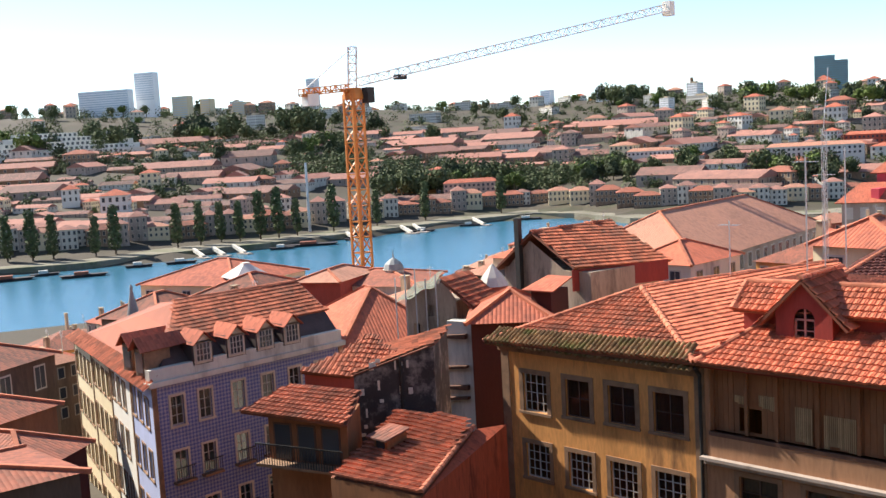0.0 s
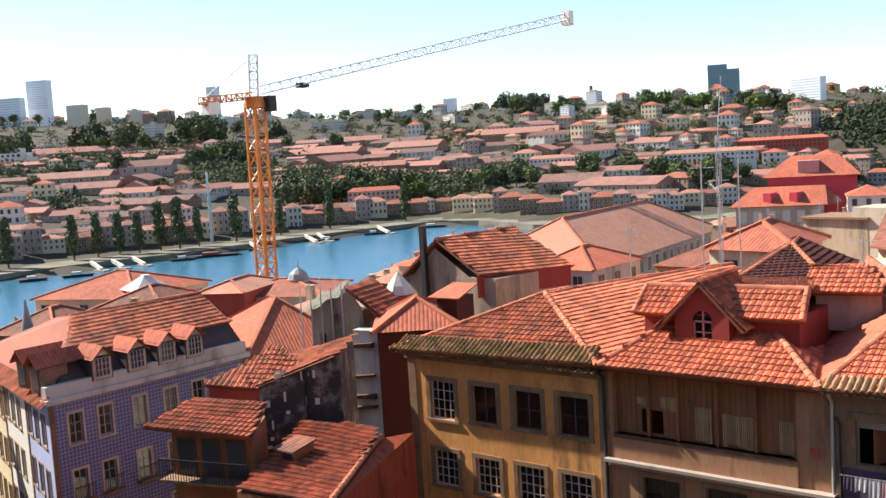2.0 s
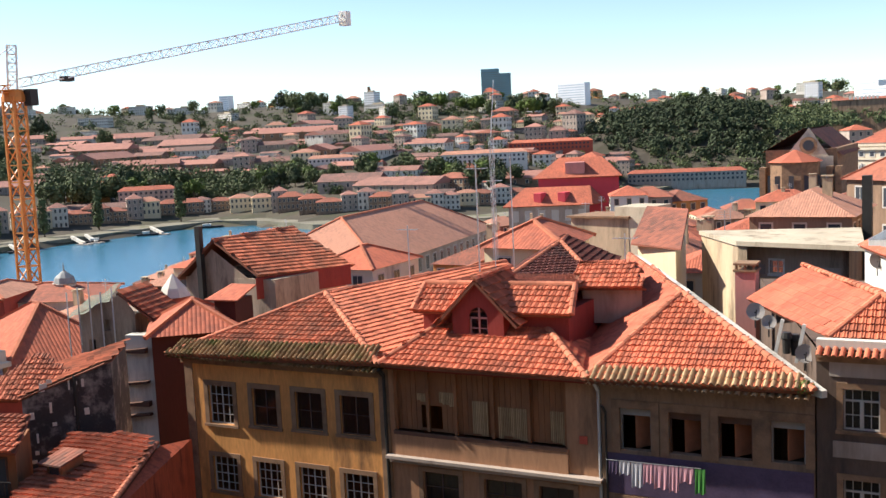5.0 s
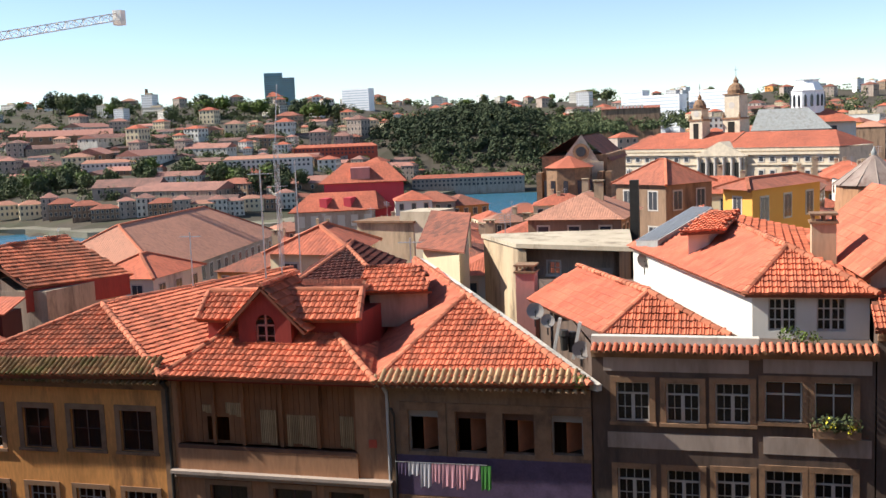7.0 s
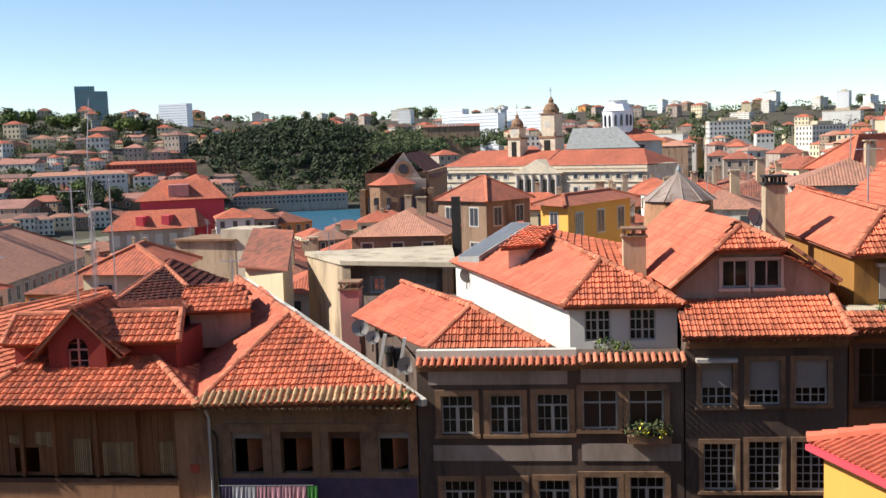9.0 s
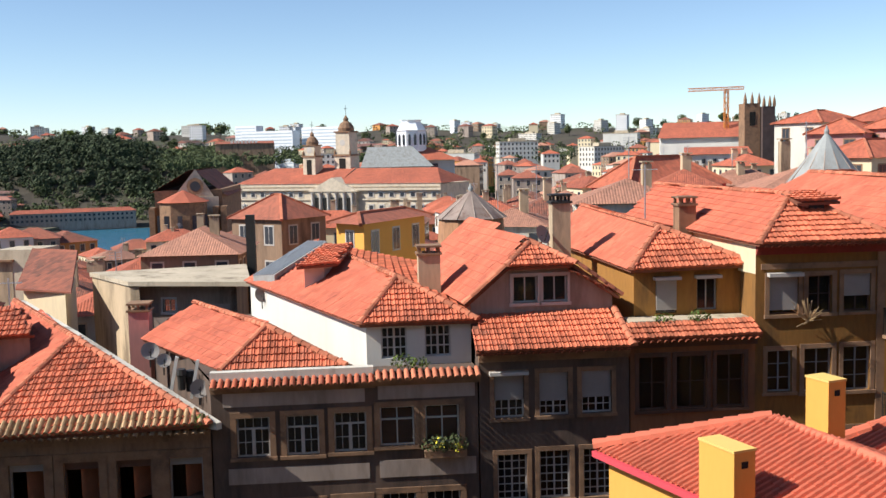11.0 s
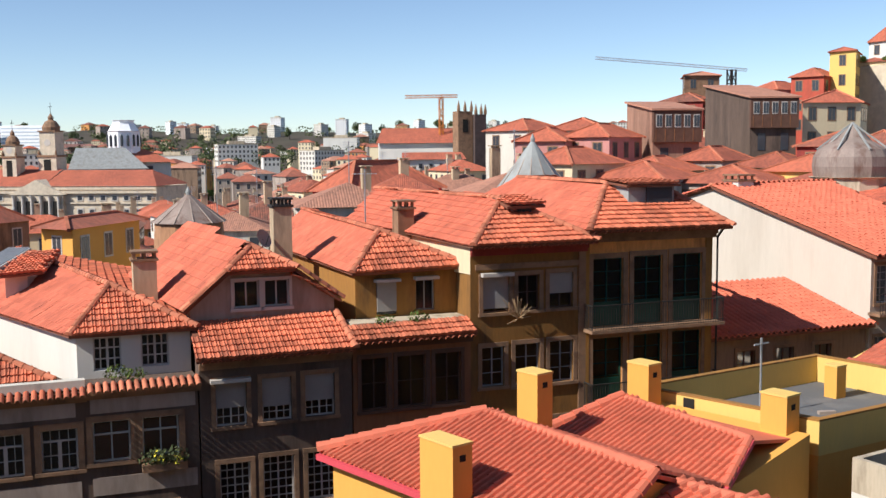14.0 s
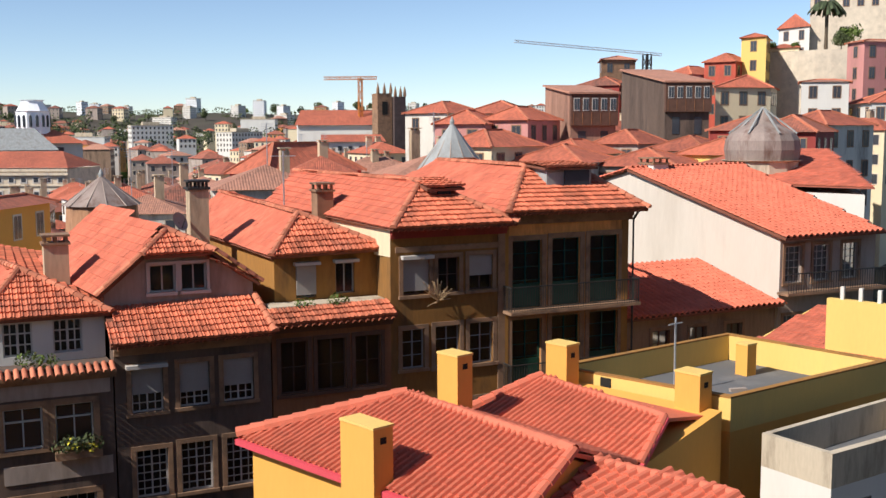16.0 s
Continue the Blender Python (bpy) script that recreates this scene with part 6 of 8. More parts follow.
part("wall", Shape().prism([(-26.8, 69.8), (-22.5, 71.5), (-23.4, 75), (-27.6, 73)], 28, 48.2), "tan_stained", cg)
part("tank", Shape().prism([(-23.6, 71.2), (-21.0, 72.0), (-21.8, 75), (-24.4, 74)], 28, 49.0), "concrete", cg)
part("coping", Shape().prism([(-27.0, 69.5), (-22.3, 71.3), (-23.3, 75.2), (-27.8, 73.2)], 48.204, 48.35), "stone", cg)
pw = thing("house", (-17.7, 57.33, 28), "pale cream house with brown lean-to roof", "house", "hillside houses")
part("wall", Shape().prism([(-17.7, 57.33), (-14.9, 55.02), (-15.9, 61.02), (-18.7, 63.33)], 28, 48.1), "cream", pw)
part("roof", Shape().slope([(-18.0, 56.93, 48.1), (-14.5, 54.620000000000005, 48.1), (-15.700000000000001, 61.02, 49.7), (-18.9, 63.33, 49.7)], .12), "roof_old", pw)
cc = thing("concrete_house", (-10, 56, 28), "stained concrete house with flat slab roof", "house")
CF0, CF1, CB1, CB0 = Vector((-11.25, 53.43)), Vector((-5.09, 51.75)), Vector((-6.06, 60.2)), Vector((-14.28, 58.28))
cu = (CF1 - CF0).normalized(); cv = (CB0 - CF0).normalized()
part("side_wall", Shape().prism([tuple(CF0), tuple(CF0 + cu * .5), tuple(CB0 + cu * .5), tuple(CB0)], 28, 48.45), "tan_stained", cc, "streaked concrete end wall")
CW = Front(*(CF0 + cv * 1.5), cu.x, cu.y, cu.y, -cu.x)
CL = (CF1 - CF0).length
sh = Shape(); CW.wall(sh, .4, CL, 28, 48.4, [(2.35, 3.05, 46.95, 47.65)], .25)
part("wall", sh, "old_stone", cc, "flaking dark rendered wall under the slab")
window(cc, CW, (2.35, 3.05, 46.95, 47.65), 2, 2, "white", trim="white", trim_w=.08)
sh = Shape()
for a, z, w, hh in ((.9, 47.3, .5, .35), (1.5, 46.9, .6, .5), (3.6, 46.6, .9, .8), (4.6, 46.2, 1.4, 1.2)): CW.box(sh, a, a + w, z, z + hh, -.02, .02)
part("bare_patch", sh, "grey_pale", cc, "paler patches where the render came off", kind="stuff")
part("roof_slab", Shape().prism([tuple(CF0 - cu * .15 - cv * .15), tuple(CF1 - cv * .15), tuple(CB1), tuple(CB0 - cu * .15)], 48.45, 48.68), "concrete", cc)
part("wall", Shape().prism([tuple(CF1 + cv * 1.5 - cu * .3), tuple(CF1 + cv * 1.5), tuple(CB1), tuple(CB1 - cu * .3)], 28, 48.4), "grey", cc)
cg.matrix_basis = cg.matrix_basis @ Matrix.Rotation(radians(-30), 4, 'Z')
dish(-4.15, 47.6, 48.0, 0.38, 30)
for q, r in (((-7.3, 37.4, 47.55), .33), ((-6.75, 36.95, 47.35), .26), ((-5.4, 35.9, 46.45), .33)): dish(*q, r, 20)
for px, py, pz in ((-6.5, 36.6, 46.6), (-5.75, 36.4, 46.5)):
    whole("flue_pipe", Shape().bar((px, py, pz), (px + .28, py, pz + 1.35), .11), "white", "leaning white plastic flue pipe by the party wall", "pipe", "flue pipes")
for px, py, pz in ((-6.15, 36.9, 46.7), (-5.9, 37.1, 46.6)):
    whole("flue_pot", Shape().turned(px, py, [(.13, pz), (.15, pz + .5), (.2, pz + .55), (.16, pz + .75)], 10), "iron", "sooty black flue pot by the party wall", "flue", "flue pots")
plain_house("house", [(-1.0, 73.0), (0.87, 70.0), (5.55, 77.8), (3.7, 80.8)], 28, 50.1, "yellow", "roof_old", "bright yellow attic house with low tiled roof", rise=.6, over=.6)
plain_house("house", [(-10.3, 91.4), (-5.8, 87.8), (-2.2, 92.2), (-7, 96)], 26, 49.4, "grey", "roof_old", "grey house with glazed attic and brown roof", rise=2.0)
plain_house("house", [(18.1, 76.6), (20.3, 73.6), (29, 78), (26.5, 83)], 26, 51.9, "crimson", "roof", "crimson rendered house with orange roof", rise=2.2)
whole("chimney", Shape().box(-6.0, -5.5, 60.0, 60.5, 40, 51.5), "iron", "thin dark iron flue pipe", "chimney")


# ---- tower crane ----
crane = thing("tower_crane", (-99.3, 84, 14), "orange lattice tower crane with a long pale jib", "crane")


def lattice(a, b, w, n, chord, brace, up=Vector((0, 0, 1)), tri=False):
    """Chords and zigzag braces between two points: square mast or three-sided jib."""
    a, b = Vector(a), Vector(b)
    d = (b - a).normalized()
    s = d.cross(up)
    s = (s if s.length > .05 else Vector((1, 0, 0))).normalized()
    u = s.cross(d).normalized()
    offs = [(-s - u), (s - u), (s + u), (-s + u)] if not tri else [(-s - u * .6), (s - u * .6), u * 1.1]
    offs = [o * w / 2 for o in offs]
    sh = Shape()
    for o in offs: sh.bar(a + o, b + o, chord)
    m = len(offs)
    for i in range(n):
        p, q = a + (b - a) * i / n, a + (b - a) * (i + 1) / n
        for k in range(m):
            o1, o2 = offs[k], offs[(k + 1) % m]
            sh.bar(p + (o1 if i % 2 else o2), q + (o2 if i % 2 else o1), brace)
            sh.bar(q + o1, q + o2, brace)
    return sh


base, top = Vector((-99.5, 83.8, 14)), Vector((-99.3, 84.0, 61.2))
part("mast", lattice(base, top, 1.7, 24, 0.24, 0.13), "crane", crane)
part("slewing_ring", Shape().turned(-99.3, 84, [(1.3, 60.6), (1.3, 61.2), (1.1, 62.0)], 12), "crane", crane)
part("tower_head", lattice((-99.3, 84, 62.0), (-99.1, 84.2, 67.0), 1.0, 5, .14, .08), "crane_white", crane)
part("jib", lattice((-99.0, 84.8, 62.6), (-81.9, 128.1, 71.6), 1.15, 34, .15, .07, tri=True), "crane_white", crane)
part("jib_tip", Shape().box(-82.6, -81.3, 127.6, 128.8, 70.6, 72.6), "crane_white", crane)
part("counter_jib", lattice((-99.3, 83.4, 62.1), (-98.55, 75.4, 61.45), .8, 9, .14, .08), "crane", crane)
part("walkway", Shape().hexa([(-100.1, 83.6, 61.9), (-98.5, 83.6, 61.9), (-97.9, 75.4, 61.2), (-99.2, 75.4, 61.2), (-100.1, 83.6, 62.05), (-98.5, 83.6, 62.05), (-97.9, 75.4, 61.32), (-99.2, 75.4, 61.32)]), "crane", crane)
part("counterweight", Shape().box(-99.3, -98.0, 76.0, 77.6, 59.9, 61.3), "crane_white", crane)
part("cab", Shape().box(-98.4, -97.3, 84.7, 85.8, 60.1, 62.0), "iron", crane, "dark glazed driver's cab")
part("tie_bar", Shape().bar((-99.1, 84.2, 67.0), (-98.6, 76.0, 61.8), .09), "crane_white", crane)
part("trolley", Shape().box(-97.4, -96.4, 89.2, 90.6, 62.9, 63.5), "iron", crane)
c2 = thing("tower_crane", (95, 250, 40), "far orange tower crane over the church", "crane")
part("mast", lattice((93, 250, 40), (93, 250, 68.2), .9, 14, .16, .09), "crane", c2)
part("jib", lattice((84, 252, 68.2), (97, 249, 68.4), .7, 10, .16, .09), "crane", c2)
c3 = thing("tower_crane", (78, 118, 40), "grey distant crane jib above the hill", "crane")
part("mast", lattice((84, 116, 44), (84, 116, 65.0), .8, 12, .16, .08), "iron", c3)
part("jib", lattice((66.5, 121, 66.6), (86, 115.5, 65.0), .32, 20, .05, .03), "steel", c3)

# ---- landmarks ----
church = thing("church", (-34, 230, 20), "brown gothic stone church with round window", "church")
part("nave_wall", Shape().prism([(-41.5, 226), (-27.5, 228), (-27, 262), (-42, 262)], 16, 47.5), "stone", church)
part("gable", Shape().poly([(-38, 225.8, 45.5), (-28.2, 227.2, 44.5), (-32.8, 226.4, 52.0)]), "stone_pale", church)
part("gable", Shape().hexa([(-38, 225.6, 40), (-28.2, 226.9, 40), (-28.2, 227.4, 40), (-38, 226.2, 40), (-38, 225.6, 46), (-28.2, 226.9, 46), (-28.2, 227.4, 46), (-38, 226.2, 46)]), "stone_pale", church)
rw = Shape()
for k in range(16):
    a0, a1 = 2 * math.pi * k / 16, 2 * math.pi * (k + 1) / 16
    rw.poly([(-32.9 + r * math.cos(a), 225.9, 48.3 + r * math.sin(a)) for r, a in ((1.1, a0), (1.1, a1), (1.8, a1), (1.8, a0))])
part("round_window", rw, "stone", church)
part("pane", Shape().poly([(-32.9 + 1.1 * math.cos(2 * math.pi * k / 16), 225.85, 48.3 + 1.1 * math.sin(2 * math.pi * k / 16)) for k in range(16)]), "glass_far", church)
part("roof", Shape().slope([(-42.5, 226, 47.0), (-42.5, 262, 47.0), (-34, 262, 51.8), (-34, 226, 51.8)]).slope([(-26.5, 262, 46), (-26.5, 228, 46), (-33, 227, 51.6), (-33, 262, 51.6)]), "roof_old", church)
part("apse", Shape().turned(-35, 222.5, [(5, 16), (5, 45), (5.3, 45.2)], 8, .39), "stone", church)
part("apse_roof", Shape().turned(-35, 222.5, [(5.6, 45.2), (.2, 47.6)], 8, .39), "roof", church)
for k in range(5):
    a = radians(200 + k * 35)
    part("lancet", Shape().box(-35 + 5 * math.cos(a) - .5, -35 + 5 * math.cos(a) + .5, 222.5 + 5 * math.sin(a) - .2, 222.5 + 5 * math.sin(a) + .2, 36, 42.5), "glass_far", church)
for px in (-41.8, -38.5, -28.5, -26.8):
    part("buttress", Shape().box(px - .6, px + .6, 223.5, 227, 16, 44), "stone", church)
pal = thing("palace", (-3, 300, 18), "long pale stone palace with pediment and orange roof", "palace")
PF = Front(-36, 298, 1, 0, 0, -1)
part("wall", Shape().prism([(-36, 298), (29.5, 298), (29.5, 320), (-36, 320)], 14, 45.6), "stone_pale", pal)
sh = Shape(); PF.box(sh, -.5, 66, 44.0, 44.6, -.1, .8); PF.box(sh, -.3, 65.8, 41.2, 41.6, -.1, .4); PF.box(sh, -.2, 65.7, 45.0, 46.0, -.5, .3)
part("cornice", sh, "stone_pale", pal)
for i in range(20):
    s = 2 + i * 3.25
    if 24.5 < s < 42: continue
    for z, hh in ((42.2, 1.1), (37.2, 2.5), (32.0, 2.5)):
        sh = Shape(); PF.box(sh, s - .95, s + .95, z - .3, z + hh + .4, -.05, .15); w = part("window", sh, "paint", pal)
        sh = Shape(); PF.box(sh, s - .6, s + .6, z, z + hh, 0, .2); part("pane", sh, "glass_far", w)
part("portico", Shape().prism([(-10.5, 296.5), (4.2, 296.5), (4.2, 300), (-10.5, 300)], 14, 43.6), "stone_pale", pal)
part("pediment", Shape().poly([(-11.2, 296.2, 43.7), (4.9, 296.2, 43.7), (-3.3, 296.2, 47.7)]).poly([(-11.2, 296.2, 43.7), (-3.3, 296.2, 47.7), (-3.3, 305, 47.7), (-11.2, 305, 43.7)]).poly([(4.9, 296.2, 43.7), (4.9, 305, 43.7), (-3.3, 305, 47.7), (-3.3, 296.2, 47.7)]), "stone_pale", pal)
for k in range(6):
    part("column", Shape().turned(-9.6 + k * 2.55, 296.1, [(.45, 32), (.4, 42.8), (.6, 43.4)], 10), "paint", pal)
for k in range(5):
    # black slabs on the wall paint the shade between the columns
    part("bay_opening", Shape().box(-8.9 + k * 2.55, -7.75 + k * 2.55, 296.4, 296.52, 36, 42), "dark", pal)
part("roof", Shape().slope([(-36.5, 297.5, 45.9), (-2, 297.5, 45.9), (-2, 309, 50.3), (-30, 309, 50.3)]).slope([(-2, 297.5, 45.9), (30, 297.5, 45.9), (24, 309, 50.0), (-2, 309, 50.0)]).slope([(30, 297.5, 45.9), (30, 320, 45.9), (24, 309, 50.0)]), "roof", pal)
pal.matrix_basis = pal.matrix_basis @ Matrix.Rotation(radians(-28), 4, "Z")
part("glass_roof", Shape().slope([(3.5, 318, 50.0), (26, 318, 50.0), (20, 326, 56.2), (6, 326, 56.2)], .2), "zinc", pal, "grey glazed courtyard roof")



def bell_tower(x, y, z0, zs, w, label):
    """Square tower in stages with belfry arches, clock, onion cap and cross."""
    t = thing("bell_tower", (x, y, z0), label, "tower", "palace towers")
    z1, z2, z3 = zs
    part("shaft", Shape().box(x - w, x + w, y - w, y + w, z0, z1), "stone_pale", t)
    part("stage", Shape().box(x - w * .86, x + w * .86, y - w * .86, y + w * .86, z1, z2), "stone_pale", t)
    part("cornice", Shape().box(x - w * 1.12, x + w * 1.12, y - w * 1.12, y + w * 1.12, z1 - .5, z1).box(x - w, x + w, y - w, y + w, z2 - .35, z2), "stone", t)
    # belfry depth is only a black slab, painted as shade
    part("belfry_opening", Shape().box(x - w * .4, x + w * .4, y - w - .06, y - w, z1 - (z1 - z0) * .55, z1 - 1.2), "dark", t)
    part("dome", Shape().turned(x, y, [(w * .86, z2), (w * .9, z2 + (z3 - z2) * .2), (w * .6, z2 + (z3 - z2) * .5), (w * .25, z2 + (z3 - z2) * .62), (w * .3, z2 + (z3 - z2) * .75), (.08, z3)], 12), "stone", t)
    for sx in (-1, 1): part("pinnacle", Shape().turned(x + sx * w * .95, y - w * .95, [(.3, z1), (.38, z1 + .6), (.05, z1 + 1.5)], 6), "stone", t)
    part("clock_face", Shape().poly([(x + .95 * math.cos(2 * math.pi * k / 16), y - w * .86 - .06, (z1 + z2) / 2 + .95 * math.sin(2 * math.pi * k / 16)) for k in range(16)]), "paint", t)
    t.matrix_basis = t.matrix_basis @ Matrix.Rotation(radians(-30), 4, "Z")
    part("cross", Shape().bar((x, y, z3 - .1), (x, y, z3 + 2.8), .12).bar((x - .5, y, z3 + 1.8), (x + .5, y, z3 + 1.8), .12), "iron", t)
    return t


bell_tower(-.5, 311, 30, (54.2, 61.0, 65.8), 2.7, "stone clock tower with domed cap and cross")
bell_tower(-10.6, 311, 30, (54.0, 57.2, 61.2), 2.1, "lower stone bell tower with domed cap")
lan = thing("lantern_house", (22, 330, 30), "white house with arcaded lantern above orange roof", "house")
part("wall", Shape().prism([(10, 329), (33.5, 329), (33.5, 345), (10, 345)], 20, 52.2), "white", lan)
part("roof", Shape().slope([(8.5, 327.5, 52.0), (35, 327.5, 51.7), (26, 334, 55.8), (15, 334, 55.8)]).slope([(35, 327.5, 51.7), (35, 346, 51.7), (26, 334, 55.8)]), "roof", lan)
part("lantern", Shape().turned(20.3, 335, [(5.0, 54.5), (5.0, 61.0), (5.4, 61.3)], 8, .39), "tower_white", lan)
for k in range(8):
    for dk in (-.2, .2):
        a = 2 * math.pi * k / 8 + dk + math.pi / 8 + .39 - math.pi / 8
        part("arch", Shape().turned(20.3 + 4.75 * math.cos(a), 335 + 4.75 * math.sin(a), [(.42, 56.6), (.42, 59.6), (.1, 60.2)], 8), "glass_far", lan)
part("crown", Shape().turned(20.3, 335, [(4.9, 61.3), (3.3, 63.8), (3.3, 64.3), (3.8, 64.6)], 8, .39), "tower_white", lan, "pale zinc lantern roof")
part("wall_arch", Shape().box(26, 28.2, 328.9, 329.05, 47.6, 50.6), "glass_far", lan)
gc = thing("church", (90, 245, 35), "white church hall with dark gothic tower", "church")
part("hall", Shape().prism([(77, 252), (95, 245), (99, 258), (81, 266)], 30, 56.6), "white", gc)
part("roof", Shape().slope([(76, 251.5, 56.5), (95.5, 244, 56.5), (98, 252, 60.4), (80, 259, 60.4)]).slope([(100, 259, 56.5), (81, 267, 56.5), (80, 259, 60.4), (98, 252, 60.4)]), "roof", gc)
part("tower", Shape().box(93.6, 97.4, 239.6, 243.4, 30, 64.2), "stone", gc)
part("tower", Shape().box(97.6, 100.6, 238.5, 243.4, 30, 63.4), "slate_roof", gc)
for px, py, pz in ((93.8, 239.8, 64.2), (97.2, 239.8, 64.2), (95.5, 239.8, 64.2), (98, 238.8, 63.4), (99.4, 238.8, 63.4), (100.5, 238.8, 63.4)):
    part("pinnacle", Shape().turned(px, py, [(.45, pz), (.4, pz + 1), (.05, pz + 2.6)], 6), "stone", gc)
# black slab on the tower face stands for the belfry's shade
part("belfry_opening", Shape().box(94.8, 96.2, 239.5, 239.62, 59, 62.2), "dark", gc)
part("lower_hall", Shape().prism([(78, 236), (92, 232), (94, 240), (80, 244)], 30, 52.6), "white", gc)
part("lower_roof", Shape().slope([(77.5, 235.4, 52.5), (92.5, 231.4, 52.5), (93, 236, 54.2), (79, 240, 54.2)]), "roof", gc)
for k in range(5): part("window", Shape().box(81.5 + k * 2.4, 82.3 + k * 2.4, 234.6 - k * .68 - .12, 234.8 - k * .68, 50.4, 51.5), "glass_far", gc)
red = thing("house", (-78, 214, 16), "large crimson house with stepped orange roofs", "house")
part("wall", Shape().prism([(-88, 213), (-71.5, 219), (-76, 232), (-92, 226)], 10, 43.6), "crimson", red)
part("roof", Shape().slope([(-89, 212, 43.4), (-70.5, 218.6, 43.4), (-77, 224, 47.6), (-86, 221, 47.6)], .2).slope([(-70.5, 218.6, 43.4), (-75.5, 233, 43.4), (-77, 224, 47.6)], .2).slope([(-93, 226.5, 43.4), (-89, 212, 43.4), (-86, 221, 47.6)], .2), "roof", red)
part("dormer", Shape().prism([(-82.6, 215.6), (-78.6, 217), (-80, 221), (-84, 219.6)], 43, 46.6), "pink", red)
part("annex", Shape().prism([(-91, 203), (-75, 209), (-77, 215), (-93, 209)], 10, 38.0), "grey_pale", red)
part("annex_roof", Shape().slope([(-92, 202, 38.0), (-74, 208.6, 38.0), (-76.5, 214.5, 41.6), (-90, 210, 41.6)], .2).slope([(-74, 208.6, 38.0), (-73, 215, 38.0), (-76.5, 214.5, 41.6)], .2), "roof", red)
for t in (.35, .65): part("dormer", Shape().box(-91 + 16 * t - .8, -91 + 16 * t + .8, 203.6 + 6 * t, 207 + 6 * t, 38.4, 40.6), "crimson", red)
for k in range(6):
    t = (k + .5) / 6
    w = part("window", Shape().prism([(-91 + 16 * t - .7, 203 + 6 * t - .35), (-91 + 16 * t + .7, 203 + 6 * t + .2), (-91 + 16 * t + .6, 203 + 6 * t + .3), (-91 + 16 * t - .8, 203 + 6 * t - .25)], 34.6, 37), "paint", red)
# hill buildings at the street's end
def hp(az, d):
    return (d * math.sin(radians(az)), d * math.cos(radians(az)))


hill = [
    ([hp(40.75, 174), hp(42.0, 172), hp(42.2, 180), hp(40.9, 182)], 52, 69.4, "yellow_pale", "roof", "narrow yellow house on the hill top", .8),
    ([hp(42.1, 182), hp(43.6, 180), hp(43.7, 188), hp(42.2, 190)], 58, 68.2, "cream", "roof", "cream house with orange roof on the hill top", .8),
    ([hp(42.6, 196), hp(44.1, 192), hp(44.3, 204), hp(42.8, 206)], 58, 72.6, "white", "roof", "white wing of the hill palace", 2.6),
    ([hp(33.5, 176), hp(35.3, 178), hp(35.2, 186), hp(33.4, 184)], 50, 66.6, "stone", "roof_pale", "old stone house on the crest", .8),
    ([hp(44.1, 194), hp(53, 194), hp(53, 212), hp(44.1, 212)], 60, 84.0, "stone_pale", "roof_pale", "large pale stone palace on the hill", 2.4),
    ([hp(45.95, 164), hp(46.75, 160), hp(49, 166), hp(48.2, 170)], 50, 67.3, "pink", "roof_pale", "tall pink house under the terrace wall", .5),
    ([hp(43.8, 149), hp(46.1, 150), hp(46.1, 154), hp(43.8, 153)], 50, 61.3, "white", "roof_pale", "low white outbuilding under the terrace wall", .4),
    ([hp(39.5, 134), hp(42.3, 138), hp(42.6, 146), hp(39.9, 143)], 46, 60.2, "cream", "roof", "cream house with broad orange roof on the hill", 1.7),
    ([(108, 100), (122, 92), (126, 100), (112, 108)], 46, 58.4, "white", "roof", "white house with orange roof", 1.8)]
HR = random.Random(17)
CREST = [(23, 1.9), (28, 1.8), (30, 2.0), (31, 0.7), (36, 0.6), (39, 0.7), (41, 1.5), (43, 2.1), (47, 1.9)]
for d, a0, a1, lift in ((128, 23.6, 30, 0), (112, 25, 46, -.75), (97, 26, 44, -1.35), (165, 32.6, 36.6, 2.6), (172, 37.4, 40.6, 2.7)):
    a = a0
    while a < a1:
        w = HR.uniform(5, 8)
        da = math.degrees(w / d)
        m = radians(a + da / 2)
        dd = d + HR.uniform(-4, 4)
        c = Vector((dd * math.sin(m), dd * math.cos(m)))
        tn = m + radians(HR.uniform(12, 38))
        u, v = Vector((math.cos(tn), -math.sin(tn))), Vector((math.sin(tn), math.cos(tn)))
        zt = 55 + dd * math.tan(radians(curve(CREST, a + da / 2) + lift + HR.uniform(-.45, .15)))
        q = [c - u * w / 2 - v * 4, c + u * w / 2 - v * 4, c + u * w / 2 + v * 4, c - u * w / 2 + v * 4]
        wm, rm, nm = HR.choice((("yellow_pale", "roof", "yellow"), ("cream", "roof", "cream"), ("grey_pale", "roof", "grey"), ("pink", "roof", "faded pink"), ("brown", "roof_old", "dark brown"), ("red_bright", "roof", "red"), ("stone_pale", "roof", "pale stone"), ("red", "roof_old", "oxblood"), ("white_stained", "roof", "stained white")))
        hill.append(([tuple(p) for p in q], 42, zt - 1.5, wm, rm, nm + " narrow house stepping up the hill", 1.5))
        a += da * 1.02
for pl, z0, z1, wm, rm, lb, rise in hill:
    plain_house("house", pl, z0 - 8, z1, wm, rm, lb, rise=rise, group="houses on the hill", wins=2)
def timber_house(p0, p1, p3, z0, zf, zb, side, label):
    """A tall house with a glazed timber gallery across its front and a lean slab roof."""
    p0, p1, p3 = Vector(p0), Vector(p1), Vector(p3)
    p2 = p1 + p3 - p0
    h = thing("house", (p0.x, p0.y, z0), label, "house", "houses on the hill")
    part("wall", Shape().prism([p0, p1, p2, p3], z0, [zf, zf, zb, zb]), side, h)
    u = p1 - p0; L = u.length; u.normalize()
    F = Front(p0.x, p0.y, u.x, u.y, u.y, -u.x)
